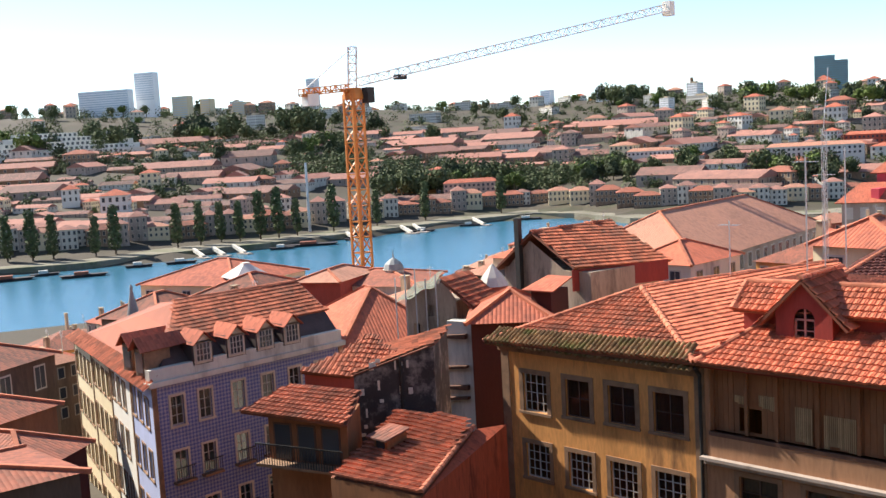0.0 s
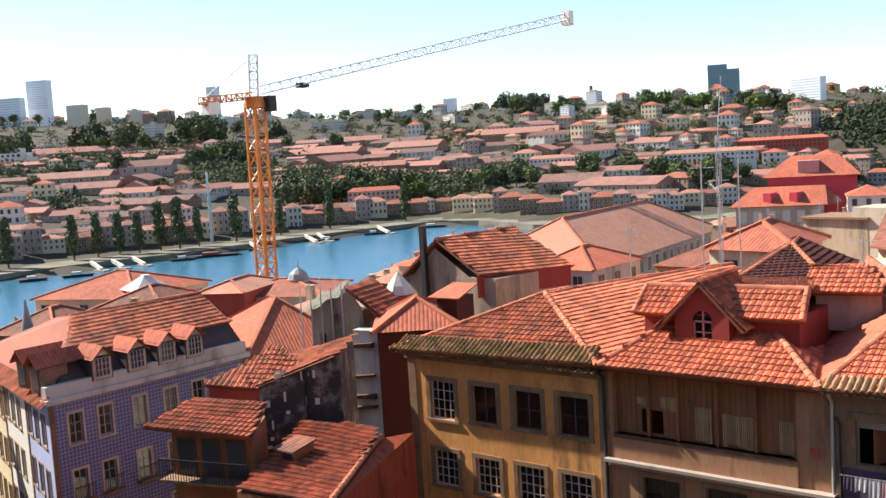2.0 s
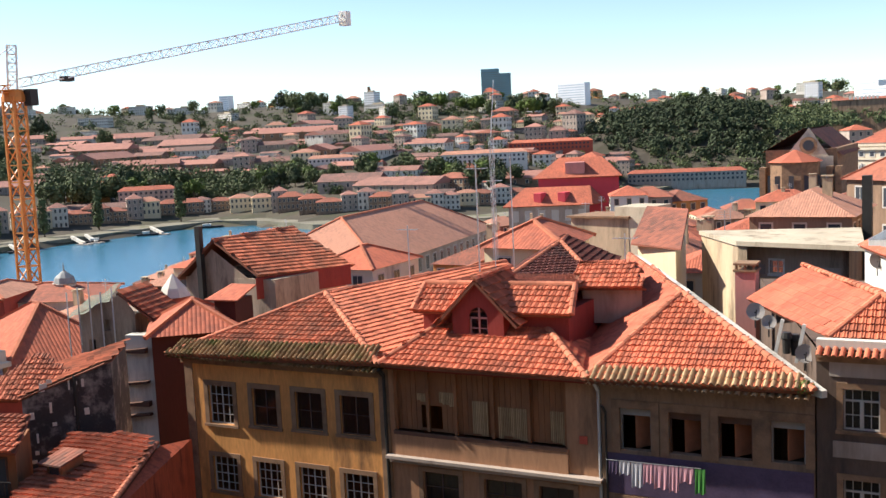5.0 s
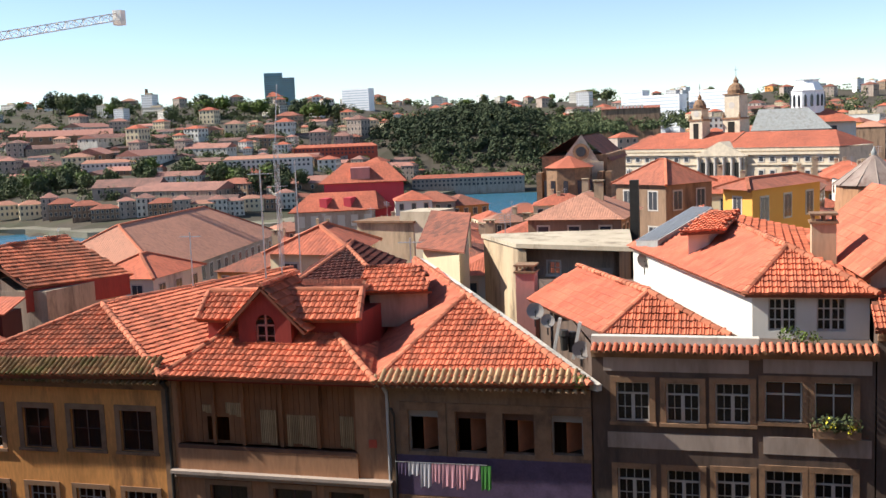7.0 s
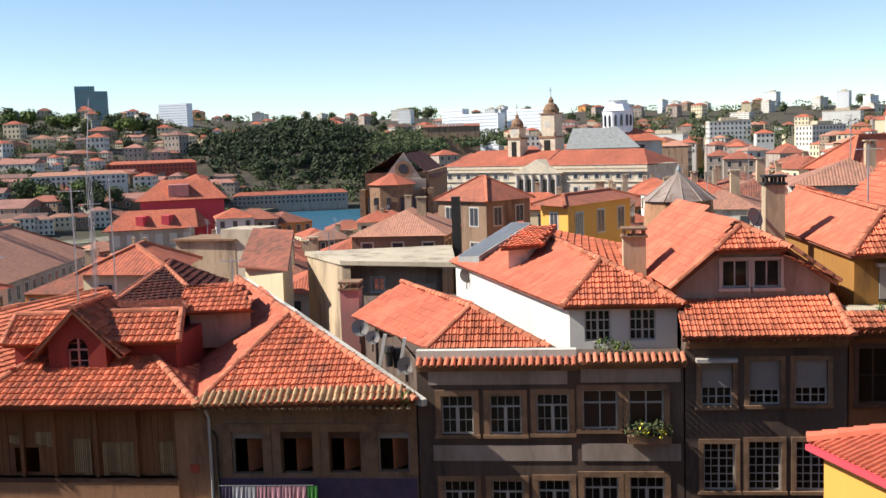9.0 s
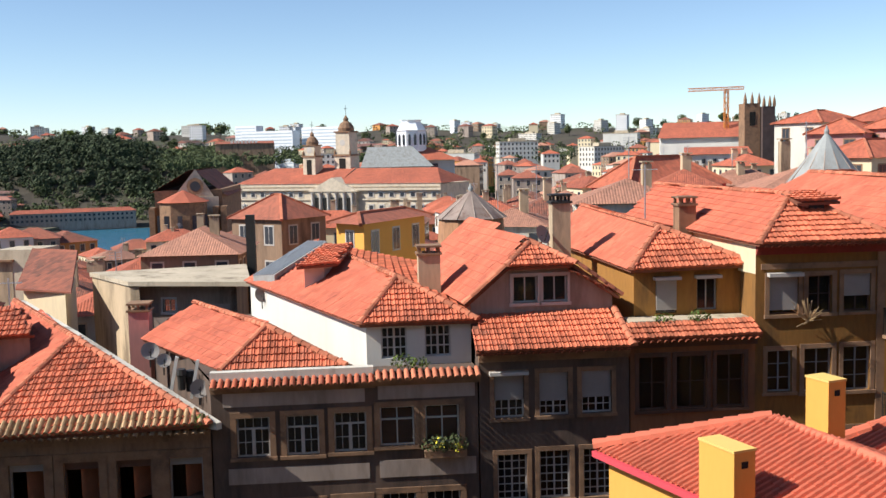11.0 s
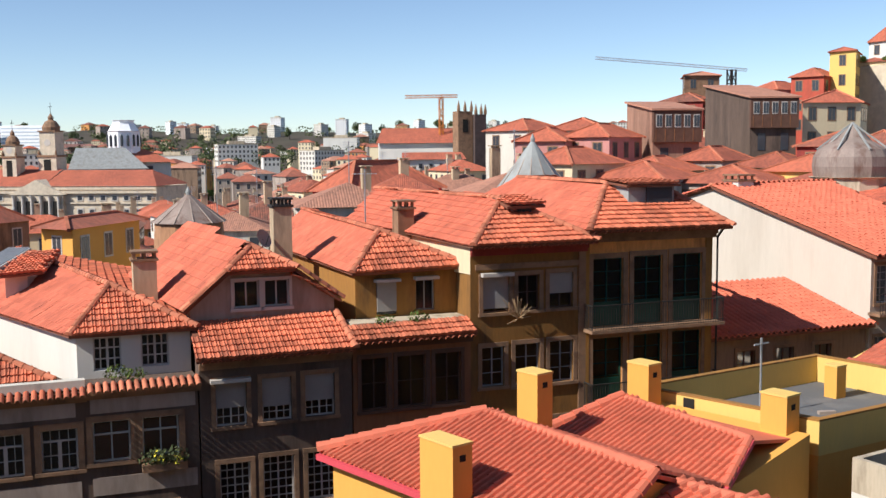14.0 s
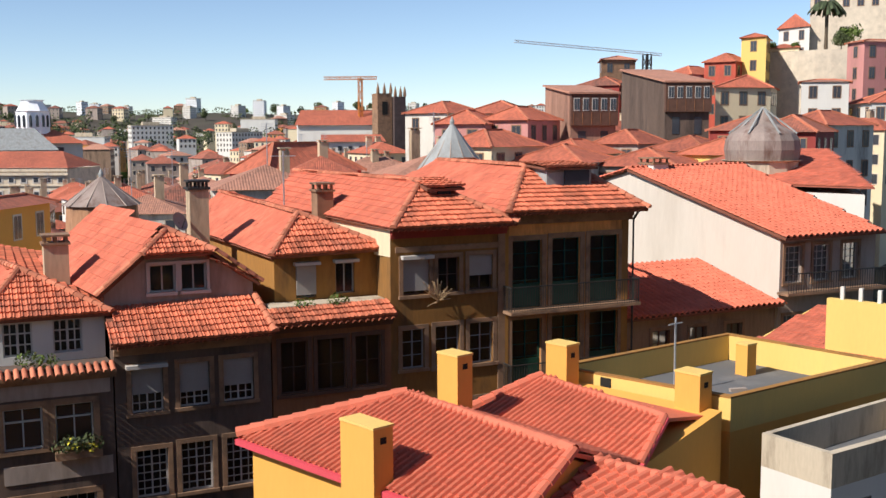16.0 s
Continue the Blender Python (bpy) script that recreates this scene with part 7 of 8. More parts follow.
    sh = Shape(); F.box(sh, -.1, L + .1, zf - 3.6, zf - .15, -.05, .5)
    g = part("gallery", sh, "wood", h, "dark timber gallery")
    n = int(L / .95)
    for k in range(n):
        s = (k + .5) * L / n
        sh = Shape(); F.box(sh, s - .36, s + .36, zf - 2.0, zf - .6, .48, .54)
        w = part("window", sh, "paint", g)
        for a in (-.3, .03):
            sh = Shape(); F.box(sh, s + a, s + a + .27, zf - 1.9, zf - .7, .5, .56)
            part("pane", sh, "glass_far", w)
        sh = Shape(); F.box(sh, s - .4, s - .34, zf - 3.5, zf - 2.2, .48, .53)
        part("batten", sh, "brown", g)
    for k in range(max(2, n // 2)):
        s = (k + .5) * L / max(2, n // 2)
        sh = Shape(); F.box(sh, s - .45, s + .45, zf - 6.2, zf - 4.2, -.02, .05)
        part("window", sh, "glass_far", h)
    o = (p0 - p3).normalized() * .7
    e = u * .35
    q = [p0 + o - e, p1 + o + e, p2 + e, p3 - e]
    part("roof", Shape().slope([(q[0].x, q[0].y, zf + .02), (q[1].x, q[1].y, zf + .02), (q[2].x, q[2].y, zb + .05), (q[3].x, q[3].y, zb + .05)], .2), "roof_pale", h)


timber_house(hp(31.87, 115), hp(34.3, 117), hp(30.5, 125), 46, 59.1, 60.3, "brown_side", "warm brown narrow house with timber gallery")
timber_house(hp(36.9, 126), hp(39.2, 128), hp(34.6, 142), 46, 60.7, 63.0, "grey_dark", "tall dark brown house with glazed timber gallery")
tw = thing("retaining_wall", (128, 122, 50), "curved old stone terrace wall on the hill", "wall")
sh = Shape()
for k in range(12):
    a0, a1 = radians(42.0 + k * .8), radians(42.0 + (k + 1) * .8)
    r0, r1 = 178 + (k - 4) ** 2 * .25, 178 + (k - 3) ** 2 * .25
    sh.poly([(r0 * math.sin(a0), r0 * math.cos(a0), 48), (r1 * math.sin(a1), r1 * math.cos(a1), 48), (r1 * math.sin(a1), r1 * math.cos(a1), 67.6), (r0 * math.sin(a0), r0 * math.cos(a0), 67.6)])
    sh.poly([(r0 * math.sin(a0), r0 * math.cos(a0), 67.6), (r1 * math.sin(a1), r1 * math.cos(a1), 67.6), ((r1 + 6) * math.sin(a1), (r1 + 6) * math.cos(a1), 67.4), ((r0 + 6) * math.sin(a0), (r0 + 6) * math.cos(a0), 67.4)])
part("masonry", sh, "stone_pale", tw)

# ---- houses of the town: a few kinds, set over the slopes ----
RNG = random.Random(21)


def town_kind(w, d, h, wall_mat, roof_mat, label, rise, gable=False, storeys=2, flat=False, group="town houses", pitch_win=2.4):
    t = thing("house", (0, 0, 0), label, "house", group)
    part("wall", Shape().box(-w / 2, w / 2, -d / 2, d / 2, -12, h), wall_mat, t)
    o = .4
    if flat:
        part("roof", Shape().box(-w / 2 - .2, w / 2 + .2, -d / 2 - .2, d / 2 + .2, h + .004, h + .5).box(-w / 5, w / 5, -d / 5, d / 5, h + .5, h + 2.5), roof_mat, t)
    else:
        a, b, c, e = (-w / 2 - o, -d / 2 - o, h), (w / 2 + o, -d / 2 - o, h), (w / 2 + o, d / 2 + o, h), (-w / 2 - o, d / 2 + o, h)
        k = 0.02 if gable else min(w, d) / 2
        if w >= d: r0, r1 = (-w / 2 + k - (o if gable else 0), 0, h + rise), (w / 2 - k + (o if gable else 0), 0, h + rise)
        else: r0, r1 = (0, -d / 2 + k, h + rise), (0, d / 2 - k, h + rise)
        sh = Shape()
        if w >= d: sh.slope([a, b, r1, r0]).slope([b, c, r1]).slope([c, e, r0, r1]).slope([e, a, r0])
        else: sh.slope([b, c, r1, r0]).slope([c, e, r1]).slope([e, a, r0, r1]).slope([a, b, r0])
        sh.poly([a, e, c, b])
        part("roof", sh, roof_mat, t)
    sh, tr = Shape(), Shape()
    for F, L in ((Front(-w / 2, -d / 2, 1, 0, 0, -1), w), (Front(w / 2, -d / 2, 0, 1, 1, 0), d), (Front(-w / 2, d / 2, 0, -1, -1, 0), d)):
        n = max(1, int(L / pitch_win))
        for j in range(storeys):
            z = h - 2.2 - j * 3.0
            for i in range(n):
                s = (i + .5) * L / n
                F.box(sh, s - .5, s + .5, z, z + 1.5, -.02, .05)
                F.box(tr, s - .66, s + .66, z - .14, z + 1.66, -.02, .03)
    part("windows", sh, "glass_far", t, kind="stuff"); part("window_surrounds", tr, "stone_pale", t, kind="stuff")
    return t


TOWN = [
    town_kind(9, 10, 8, "white", "roof", "white house with orange tile roof", 2.2),
    town_kind(8, 11, 9, "cream", "roof", "cream house with orange hip roof", 2.0, storeys=3),
    town_kind(11, 9, 7, "grey_pale", "roof_old", "grey house with brown tile roof", 2.3),
    town_kind(8, 9, 9, "grey_pale", "roof", "pale grey house with tile roof", 2.0, storeys=3),
    town_kind(10, 12, 7, "ochre", "roof_old", "ochre house with brown tile roof", 2.4),
    town_kind(9, 9, 8, "white_stained", "roof_pale", "stained white house with pale tile roof", 1.9),
    town_kind(12, 9, 9, "grey", "roof_pale", "grey stone house with weathered roof", 2.2, storeys=3)]
LODGE = [
    town_kind(46, 15, 3, "stone", "roof_hazed", "long low lodge with brown gabled roof", 3.0, True, 1, group="lodges", pitch_win=5),
    town_kind(38, 17, 3.2, "old_stone", "roof_hazed", "long dark lodge with weathered roof", 3.2, True, 1, group="lodges", pitch_win=5),
    town_kind(26, 15, 3.5, "grey_pale", "roof_hazed", "grey lodge with dark tiled roof", 2.8, True, 1, group="lodges", pitch_win=5),
    town_kind(34, 13, 4.5, "white_stained", "roof_hazed", "stained white lodge with dusty brown roof", 2.8, True, 1, group="lodges", pitch_win=4)]
FAR_TOWN = [
    town_kind(10, 9, 8, "white_stained", "roof_hazed", "stained white riverside house with dull brown roof", 2.0, storeys=3, group="riverside houses"),
    town_kind(13, 9, 7, "cream", "roof_pale", "cream riverside house with faded tile roof", 2.0, group="riverside houses"),
    town_kind(9, 10, 9, "grey_pale", "roof_hazed", "grey riverside house with dull brown roof", 2.2, storeys=3, group="riverside houses"),
    town_kind(15, 10, 6, "grey", "roof_old", "dark stone riverside house with brown roof", 2.2, group="riverside houses")]
BLOCK = [
    town_kind(26, 13, 13, "white", "concrete", "white flat-roofed apartment block", 0, storeys=4, flat=True, group="apartment blocks"),
    town_kind(16, 14, 22, "tower_white", "concrete", "white apartment tower with flat roof", 0, storeys=7, flat=True, group="apartment blocks"),
    town_kind(34, 12, 10, "white", "concrete", "long white apartment block", 0, storeys=3, flat=True, group="apartment blocks"),
    town_kind(14, 14, 16, "white", "concrete", "pale apartment block with flat roof", 0, storeys=5, flat=True, group="apartment blocks")]
USED = set()
JOIN_COUNT = {}


JOIN = {}
DATA = {}


def mesh_data(me):
    if me.name not in DATA:
        co = np.empty(len(me.vertices) * 3); me.vertices.foreach_get("co", co)
        lay = me.uv_layers.get("slope")
        fs = [tuple(p.vertices) for p in me.polygons]
        uv = [[tuple(lay.data[i].uv) for i in p.loop_indices] for p in me.polygons] if lay else None
        DATA[me.name] = (co.reshape(-1, 3), fs, uv)
    return DATA[me.name]


def settle(kinds, x, y, z, turn, s=1.0, sz=1.0, join=None):
    """Sets one of the kinds down at a place; with join, its mesh goes into that joined stretch of town."""
    k = RNG.randrange(len(kinds))
    m = Matrix.LocRotScale((x, y, z), Euler((0, 0, radians(turn))), (s, s, s * sz))
    if join and kinds[k] in USED:
        V, F, UV, MI, MATS = JOIN.setdefault(join, ([], [], [], [], []))
        mm = np.array(m)
        for ob in kinds[k].children:
            co, fs, uv = mesh_data(ob.data)
            mat = ob.data.materials[0]
            if mat not in MATS: MATS.append(mat)
            b = JOIN_COUNT.get(join, 0)
            V.append(co @ mm[:3, :3].T + mm[:3, 3])
            JOIN_COUNT[join] = b + len(co)
            F += [tuple(b + q for q in f) for f in fs]
            for i, f in enumerate(fs): UV.append(uv[i] if uv else [(0, 0)] * len(f))
            MI += [MATS.index(mat)] * len(fs)
        return None
    if kinds[k] not in USED:
        USED.add(kinds[k]); kinds[k].matrix_basis = m
        return kinds[k]
    src = kinds[k]
    keep = src.matrix_basis.copy()
    ob = copy_thing(src, m)
    ob.matrix_basis = m
    return ob


def polar(az, d):
    return d * math.sin(radians(az)), d * math.cos(radians(az))


# this bank: roofs stay under the line that the far shore is seen over
LINE = [(-75, -9.0), (-66, -8.6), (-60, -7.2), (-57, -6.4), (-54, -7.4), (-47, -8.0), (-43, -6.6), (-39, -5.2), (-33, -4.9), (-27, -4.4), (-24, -5.0), (-18, -5.2), (-14, -5.6), (-11, -4.8), (-7, -3.2), (-2, -2.9), (4, -2.9), (8, -2.5), (12, -2.0), (18, -1.2), (24, -.6), (30, .0), (36, .3), (42, .4), (50, .6)]
taken = [(-58, 36, 15), (-34, 32, 8), (-27, 24, 8), (-40, 45, 6), (-46, 59, 8), (-64, 107, 24), (-68, 90, 8), (-50, 78, 6), (-93, 60, 8), (-82, 55, 6), (-80, 41, 6), (-73, 27, 6), (-62, 22, 6), (-52, 19, 6), (-99, 84, 5), (-21, 56, 7), (-27, 65, 7), (-24, 72, 5), (-10, 56, 7), (1, 75, 6), (-6, 88, 7), (25, 90, 7), (-34, 240, 26), (-3, 309, 42), (22, 336, 18), (90, 248, 22), (-82, 216, 18), (50, 54, 16), (38, 45, 13), (26.6, 56, 4), (6.8, 60, 4), (28.5, 80, 4)]
taken += [(sum(p[0] for p in pl) / 4, sum(p[1] for p in pl) / 4, 8) for pl, *_ in hill] + [(150, 133, 22)]


STACKS = []


def free(x, y, r):
    return all((x - a) ** 2 + (y - b) ** 2 > (r + c) ** 2 for a, b, c in taken)


n = 0
for _ in range(6000):
    az, d = RNG.uniform(-76, 52), 56 + 330 * RNG.random() ** 1.5
    x, y = polar(az, d)
    if n > 215 or (y < 62 and x > -40) or d > curve(NEAR_BANK, az) - 25: continue
    r = 4.6 if d < 160 else 5.6
    if not free(x, y, r): continue
    zl = land(x, y)
    el = curve(LINE, az) - RNG.random() ** 1.5 * 1.6
    ztop = 55 + d * math.tan(radians(el))
    h = ztop - zl
    if h < 6: continue
    h = min(h, RNG.uniform(13, 20)) if az < 2 else h
    s = r / 6.2
    # the kinds stand about 10 m high at scale 1: their walls reach far below ground
    settle(TOWN, x, y, zl + h - 10 * s, RNG.choice((0, 90)) + RNG.uniform(-14, 14) - (10 if az < -20 else 0), s)
    STACKS.append((x, y, zl + h - 10 * s, s))
    taken.append((x, y, r)); n += 1

# lower roofs filling the blocks between
n = 0
for _ in range(9000):
    az, d = RNG.uniform(-76, 48) if n % 2 else RNG.uniform(-8, 46), 60 + 300 * RNG.random() ** (1.3 if n % 2 else 2.2)
    x, y = polar(az, d)
    if n > 330 or (y < 58 and x > -40) or d > curve(NEAR_BANK, az) - 20: continue
    if not free(x, y, 3.0): continue
    zl = land(x, y)
    h = 55 + d * math.tan(radians(curve(LINE, az) - .2 - RNG.random() * 1.8)) - zl
    if h < 4: continue
    if az < 2: h = min(h, RNG.uniform(10, 17))
    settle(TOWN, x, y, zl + h - 10 * .62, RNG.choice((0, 90)) + RNG.uniform(-20, 20), .62, 1.0, "near_town_roofs")
    STACKS.append((x, y, zl + h - 10 * .62, .62))
    taken.append((x, y, 3.4)); n += 1

for x, y, z, s, tn in ((-62.5, 197, 42.4, .8, 20), (-51.5, 172.5, 40.3, .65, 35), (-44.0, 164.2, 40.1, .6, 10), (-35.9, 161, 40.2, .6, 25), (-61.1, 206.1, 42.3, 0.85, 15), (-57.4, 214.4, 40.9, 0.85, 40), (-37.7, 186.2, 41.0, 0.70, 20), (-40.4, 170.3, 39.9, 0.60, 30)):
    settle(TOWN, x, y, z - 10 * s, tn, s); taken.append((x, y, 5))

SR = random.Random(31)
stacks, aer = Shape(), Shape()
for x, y, z, s in STACKS:
    for _ in range(SR.choice((1, 1, 2))):
        cx, cy, w, hh = x + SR.uniform(-2.2, 2.2) * s, y + SR.uniform(-2.2, 2.2) * s, SR.uniform(.22, .4), SR.uniform(.6, 1.5)
        zt = z + 10.2 * s + hh
        stacks.box(cx - w, cx + w, cy - w * .8, cy + w * .8, z + 7 * s, zt)
        stacks.box(cx - w - .08, cx + w + .08, cy - w * .8 - .08, cy + w * .8 + .08, zt + .12, zt + .2)
        for k in (-1, 1): stacks.box(cx + k * w * .6 - .08, cx + k * w * .6 + .08, cy - .1, cy + .1, zt, zt + .12)
    if SR.random() < .35:
        cx, cy, zt = x + SR.uniform(-2, 2) * s, y + SR.uniform(-2, 2) * s, z + 10 * s + SR.uniform(1.5, 3.2)
        aer.bar((cx, cy, z + 8 * s), (cx, cy, zt), .05)
        for k in range(4): aer.bar((cx - .4, cy, zt - .1 - k * .16), (cx + .4, cy, zt - .1 - k * .16), .025)
whole("town_chimneys", stacks, "tan_stained", "stained render chimney stacks on the town roofs", "chimneys", kind="stuff")
whole("town_aerials", aer, "steel", "thin steel aerials standing on the town roofs", "aerials", kind="stuff")
# pavilion, red wall and turret by the river
gs = thing("roof_skylight", (-86.45, 57.81, 43.2), "white glazed pyramid skylight on a tiled roof", "skylight")
part("kerb", Shape().turned(-86.45, 57.81, [(2.3, 41.60), (2.3, 42.70)], 4, .6), "white_stained", gs)
part("glazing", Shape().turned(-86.45, 57.81, [(2.7, 42.70), (.5, 43.90), (.5, 44.05)], 4, .6), "white", gs)
plain_house("house", [(-77.29, 56.94), (-73.22, 58.95), (-76.22, 65.95), (-80.29, 63.94)], 16, 42.72, "red_bright", "roof_pale", "red rendered house near the river", rise=.9, wins=0)
plain_house("house", [(-77.68, 59.75), (-67.76, 63.69), (-72.76, 71.69), (-82.68, 67.75)], 14, 41.98, "white_stained", "roof_old", "stained white house with brown roof near the river", rise=1.0)
tt = thing("roof_turret", (-73.73, 66.07, 42.87), "small domed zinc turret with finial on the roofs", "turret")
part("drum", Shape().turned(-73.73, 66.07, [(.95, 39.87), (.95, 42.87), (1.1, 42.97)], 10), "white_stained", tt)
part("dome", Shape().turned(-73.73, 66.07, [(1.0, 42.97), (.85, 43.47), (.4, 43.87), (.08, 44.07), (.03, 44.77)], 10), "zinc", tt)
wl = thing("roof_lantern", (-44.73, 48.53, 45.86), "white ribbed pyramid lantern over a tiled skirt", "roof lantern", "conical roof lanterns")
part("skirt", Shape().turned(-44.73, 48.53, [(1.5, 44.96), (1.1, 45.56)], 4, .3), "roof", wl)
part("drum", Shape().turned(-44.73, 48.53, [(1.2, 30), (1.2, 45.01)], 4, .3), "old_stone", wl)
part("cone", Shape().turned(-44.73, 48.53, [(1.05, 45.56), (.75, 46.11), (.05, 46.96)], 8, .3), "white_stained", wl)

# far bank: quay front, lodges on the slope, blocks on the skyline
for k in range(52):
    az = -72 + k * .95 + RNG.uniform(-.2, .2)
    d = curve(FAR_BANK, az) + 62 + RNG.uniform(-4, 8)
    if az > -20: break
    x, y = polar(az, d)
    settle(FAR_TOWN, x, y, land(x, y), -az + RNG.uniform(-6, 6), 1.15, RNG.uniform(.9, 1.35)); taken.append((x, y, 7))
n = 0
for _ in range(5000):
    az, r = RNG.uniform(-74, 6), RNG.uniform(85, 560)
    d = curve(FAR_BANK, az) + r
    x, y = polar(az, d)
    if n > 640: break
    if math.hypot((x + 238) / 120, (y - 985) / 95) < 1: continue
    if -54 < az < -34 and 105 < r < 215: continue
    if -66 < az < -48 and 330 < r < 420 and RNG.random() < .7: continue
    lodge = RNG.random() < (.8 if az < -28 else .4)
    size = RNG.choice((.6, .8, 1.0, 1.25, 1.7))
    rad = (12 if lodge else 7) * size
    if not free(x, y, rad * .8): continue
    settle(LODGE if lodge else FAR_TOWN + TOWN[:2], x, y, land(x, y) - .3, -az - 22 + RNG.choice((0, 0, 90)) + RNG.uniform(-18, 18), size, RNG.uniform(.8, 1.2), 'far_bank_houses')
    taken.append((x, y, rad)); n += 1
n = 0
for _ in range(3000):
    az, d = RNG.uniform(-74, 34), RNG.uniform(1180, 1950)
    x, y = polar(az, d)
    if n > 210: break
    if not free(x, y, 15) or abs(az + 13.6) < 3 and d < 1400: continue
    big = RNG.random() < .4
    if big: settle(BLOCK, x, y, land(x, y) - 2, -az - 35 + RNG.uniform(-25, 25), RNG.uniform(.8, 1.15), 1.0, 'skyline_houses' if n > 70 else None)
    else: settle(TOWN, x, y, land(x, y) - 1, RNG.uniform(0, 180), 1.7, 1.0, 'skyline_houses')
    taken.append((x, y, 16)); n += 1
# far roofs on this side, beyond the palace
n = 0
for _ in range(4000):
    az, d = RNG.uniform(-6, 52), 360 + 820 * RNG.random()
    x, y = polar(az, d)
    if n > 230: break
    if not free(x, y, 8): continue
    el = -1.3 + (d - 360) / 820 * 1.9 + RNG.uniform(-.4, .25)
    zt = 55 + d * math.tan(radians(el))
    settle(TOWN + BLOCK[:1] if d > 700 else TOWN, x, y, zt - 12, RNG.uniform(0, 180), 1.25, 1.0, 'far_town_houses')
    taken.append((x, y, 9)); n += 1

# single large buildings on the skyline
tower = thing("office_tower", polar(-24.5, 1500) + (60,), "twin dark blue glass office towers", "tower")
for (az, wd, z1) in ((-24.65, 18.5, 139), (-23.95, 14, 132)):
    x, y = polar(az, 1500)
    F = Front(x - wd * .9, y - wd * .42, .91, .42, .42, -.91)
    sh = Shape(); F.box(sh, 0, wd * (1.6 if wd > 20 else 1.4), 60, z1, -22, 0); part("shaft", sh, "glass_tower", tower)
    for k in range(18):
        z = 84 + k * 2.9
        if z < z1 - 1:
            sh = Shape(); F.box(sh, -.1, wd * (1.6 if wd > 20 else 1.4) + .1, z, z + .5, -22.1, .15); part("floor_band", sh, "grey", tower)
for az, d, w, z1, lb in ((-60.75, 1600, 32, 178, "pale high-rise office tower"), (-62.85, 1600, 82, 154, "long pale office slab on the skyline"), (-39.3, 1700, 18, 126, "pale apartment tower on the skyline"), (-20.5, 1400, 42, 109, "white apartment slab on the skyline"), (-52.05, 1600, 15, 159, "thin white tower behind the crane"), (-59.0, 1500, 25, 136, "cream apartment block on the skyline"), (-57.7, 1520, 16, 132, "cream apartment block on the skyline"), (-55.9, 1540, 24, 126, "cream apartment block on the skyline"), (-1.5, 1050, 44, 80, "white apartment terrace on the hill"), (-4.4, 1060, 60, 77, "long white apartment terrace"), (-5.5, 1120, 26, 84, "stepped white apartment block on the hill")):
    x, y = polar(az, d)
    b = thing("apartment_block", (x, y, 60), lb, "building", "skyline buildings")

    tn = radians(az + 32)
    F = Front(x - w / 2 * math.cos(tn), y + w / 2 * math.sin(tn), math.cos(tn), -math.sin(tn), -math.sin(tn), -math.cos(tn))
    # distance haze is put into the wall and band colours
    sh = Shape(); F.box(sh, 0, w, 40, z1, -14, 0); part("wall", sh, "tower_white" if "white" in lb or "pale" in lb else "cream", b)
    z = z1 - 3.2
    while z > z1 - 40:
        sh = Shape(); F.box(sh, 1, w - 1, z, z + 1.1, -.2, .15); part("window_band", sh, "tower_band", b); z -= 3.3
chim = whole("factory_chimney", Shape().turned(*polar(-31.5, 1500), [(3.2, 60), (2.2, 122)], 12), "stone", "tall thin brick factory chimney on the skyline", "chimney")
hot = thing("hotel", polar(-64.6, 1050) + (50,), "long white terraced hotel on the far slope", "hotel")
for k in range(5):
    x, y = polar(-64.6, 1050 + k * 15)
    u = Vector((math.cos(radians(-66)), -math.sin(radians(-66))))
    nn = -Vector((math.sin(radians(-66)), math.cos(radians(-66))))
    o = Vector((x, y)) - u * 82
    F = Front(o.x, o.y, u.x, u.y, nn.x, nn.y)
    z = 61 + k * 4.6
    sh = Shape(); F.box(sh, k * 6, 150 - k * 5, z - 14, z + 4.2, -14, 0); part("tier", sh, "white", hot)
    for i in range(26):
        s = 10 + k * 6 + i * 4.6
        if s < 144 - k * 5:
            sh = Shape(); F.box(sh, s, s + 2.4, z + .6, z + 3.2, -.2, .2); part("window", sh, "glass_far", hot)
for az, d, w, hh, cm, lb in ((-25.4, 790, 66, 15, "white", "white warehouse with window band"), (-33.5, 860, 46, 8, "white", "white quayside building with flat roof"), (-46.6, 800, 30, 12, "ochre", "orange-fronted house on the quay"), (-43.6, 760, 40, 14, "grey_pale", "grey stone convent block by the river"), (-14.5, 830, 90, 15, "grey_pale", "long grey riverside warehouse"), (-21.7, 930, 74, 12, "red_bright", "long red warehouse with tiled roof")):
    x, y = polar(az, d)
    m = land(x, y)
    b = thing("warehouse", (x, y, m), lb, "building", "riverside buildings")
    u = Vector((math.cos(radians(az)), -math.sin(radians(az)))); nn = -Vector((math.sin(radians(az)), math.cos(radians(az))))
    o = Vector((x, y)) - u * w / 2
    F = Front(o.x, o.y, u.x, u.y, nn.x, nn.y)
    sh = Shape(); F.box(sh, 0, w, m - 6, m + hh, -16, 0); part("wall", sh, cm, b)
    p0, p1, p2, p3 = F.p(-.5, m + hh, .5), F.p(w + .5, m + hh, .5), F.p(w - 4, m + hh + 2.6, -8), F.p(4, m + hh + 2.6, -8)
    part("roof", Shape().slope([p0, p1, p2, p3]).slope([F.p(w + .5, m + hh, -16.5), F.p(-.5, m + hh, -16.5), p3, p2]).slope([p1, F.p(w + .5, m + hh, -16.5), p2]).slope([F.p(-.5, m + hh, -16.5), p0, p3]), "roof" if cm != "white" else "roof_pale", b)
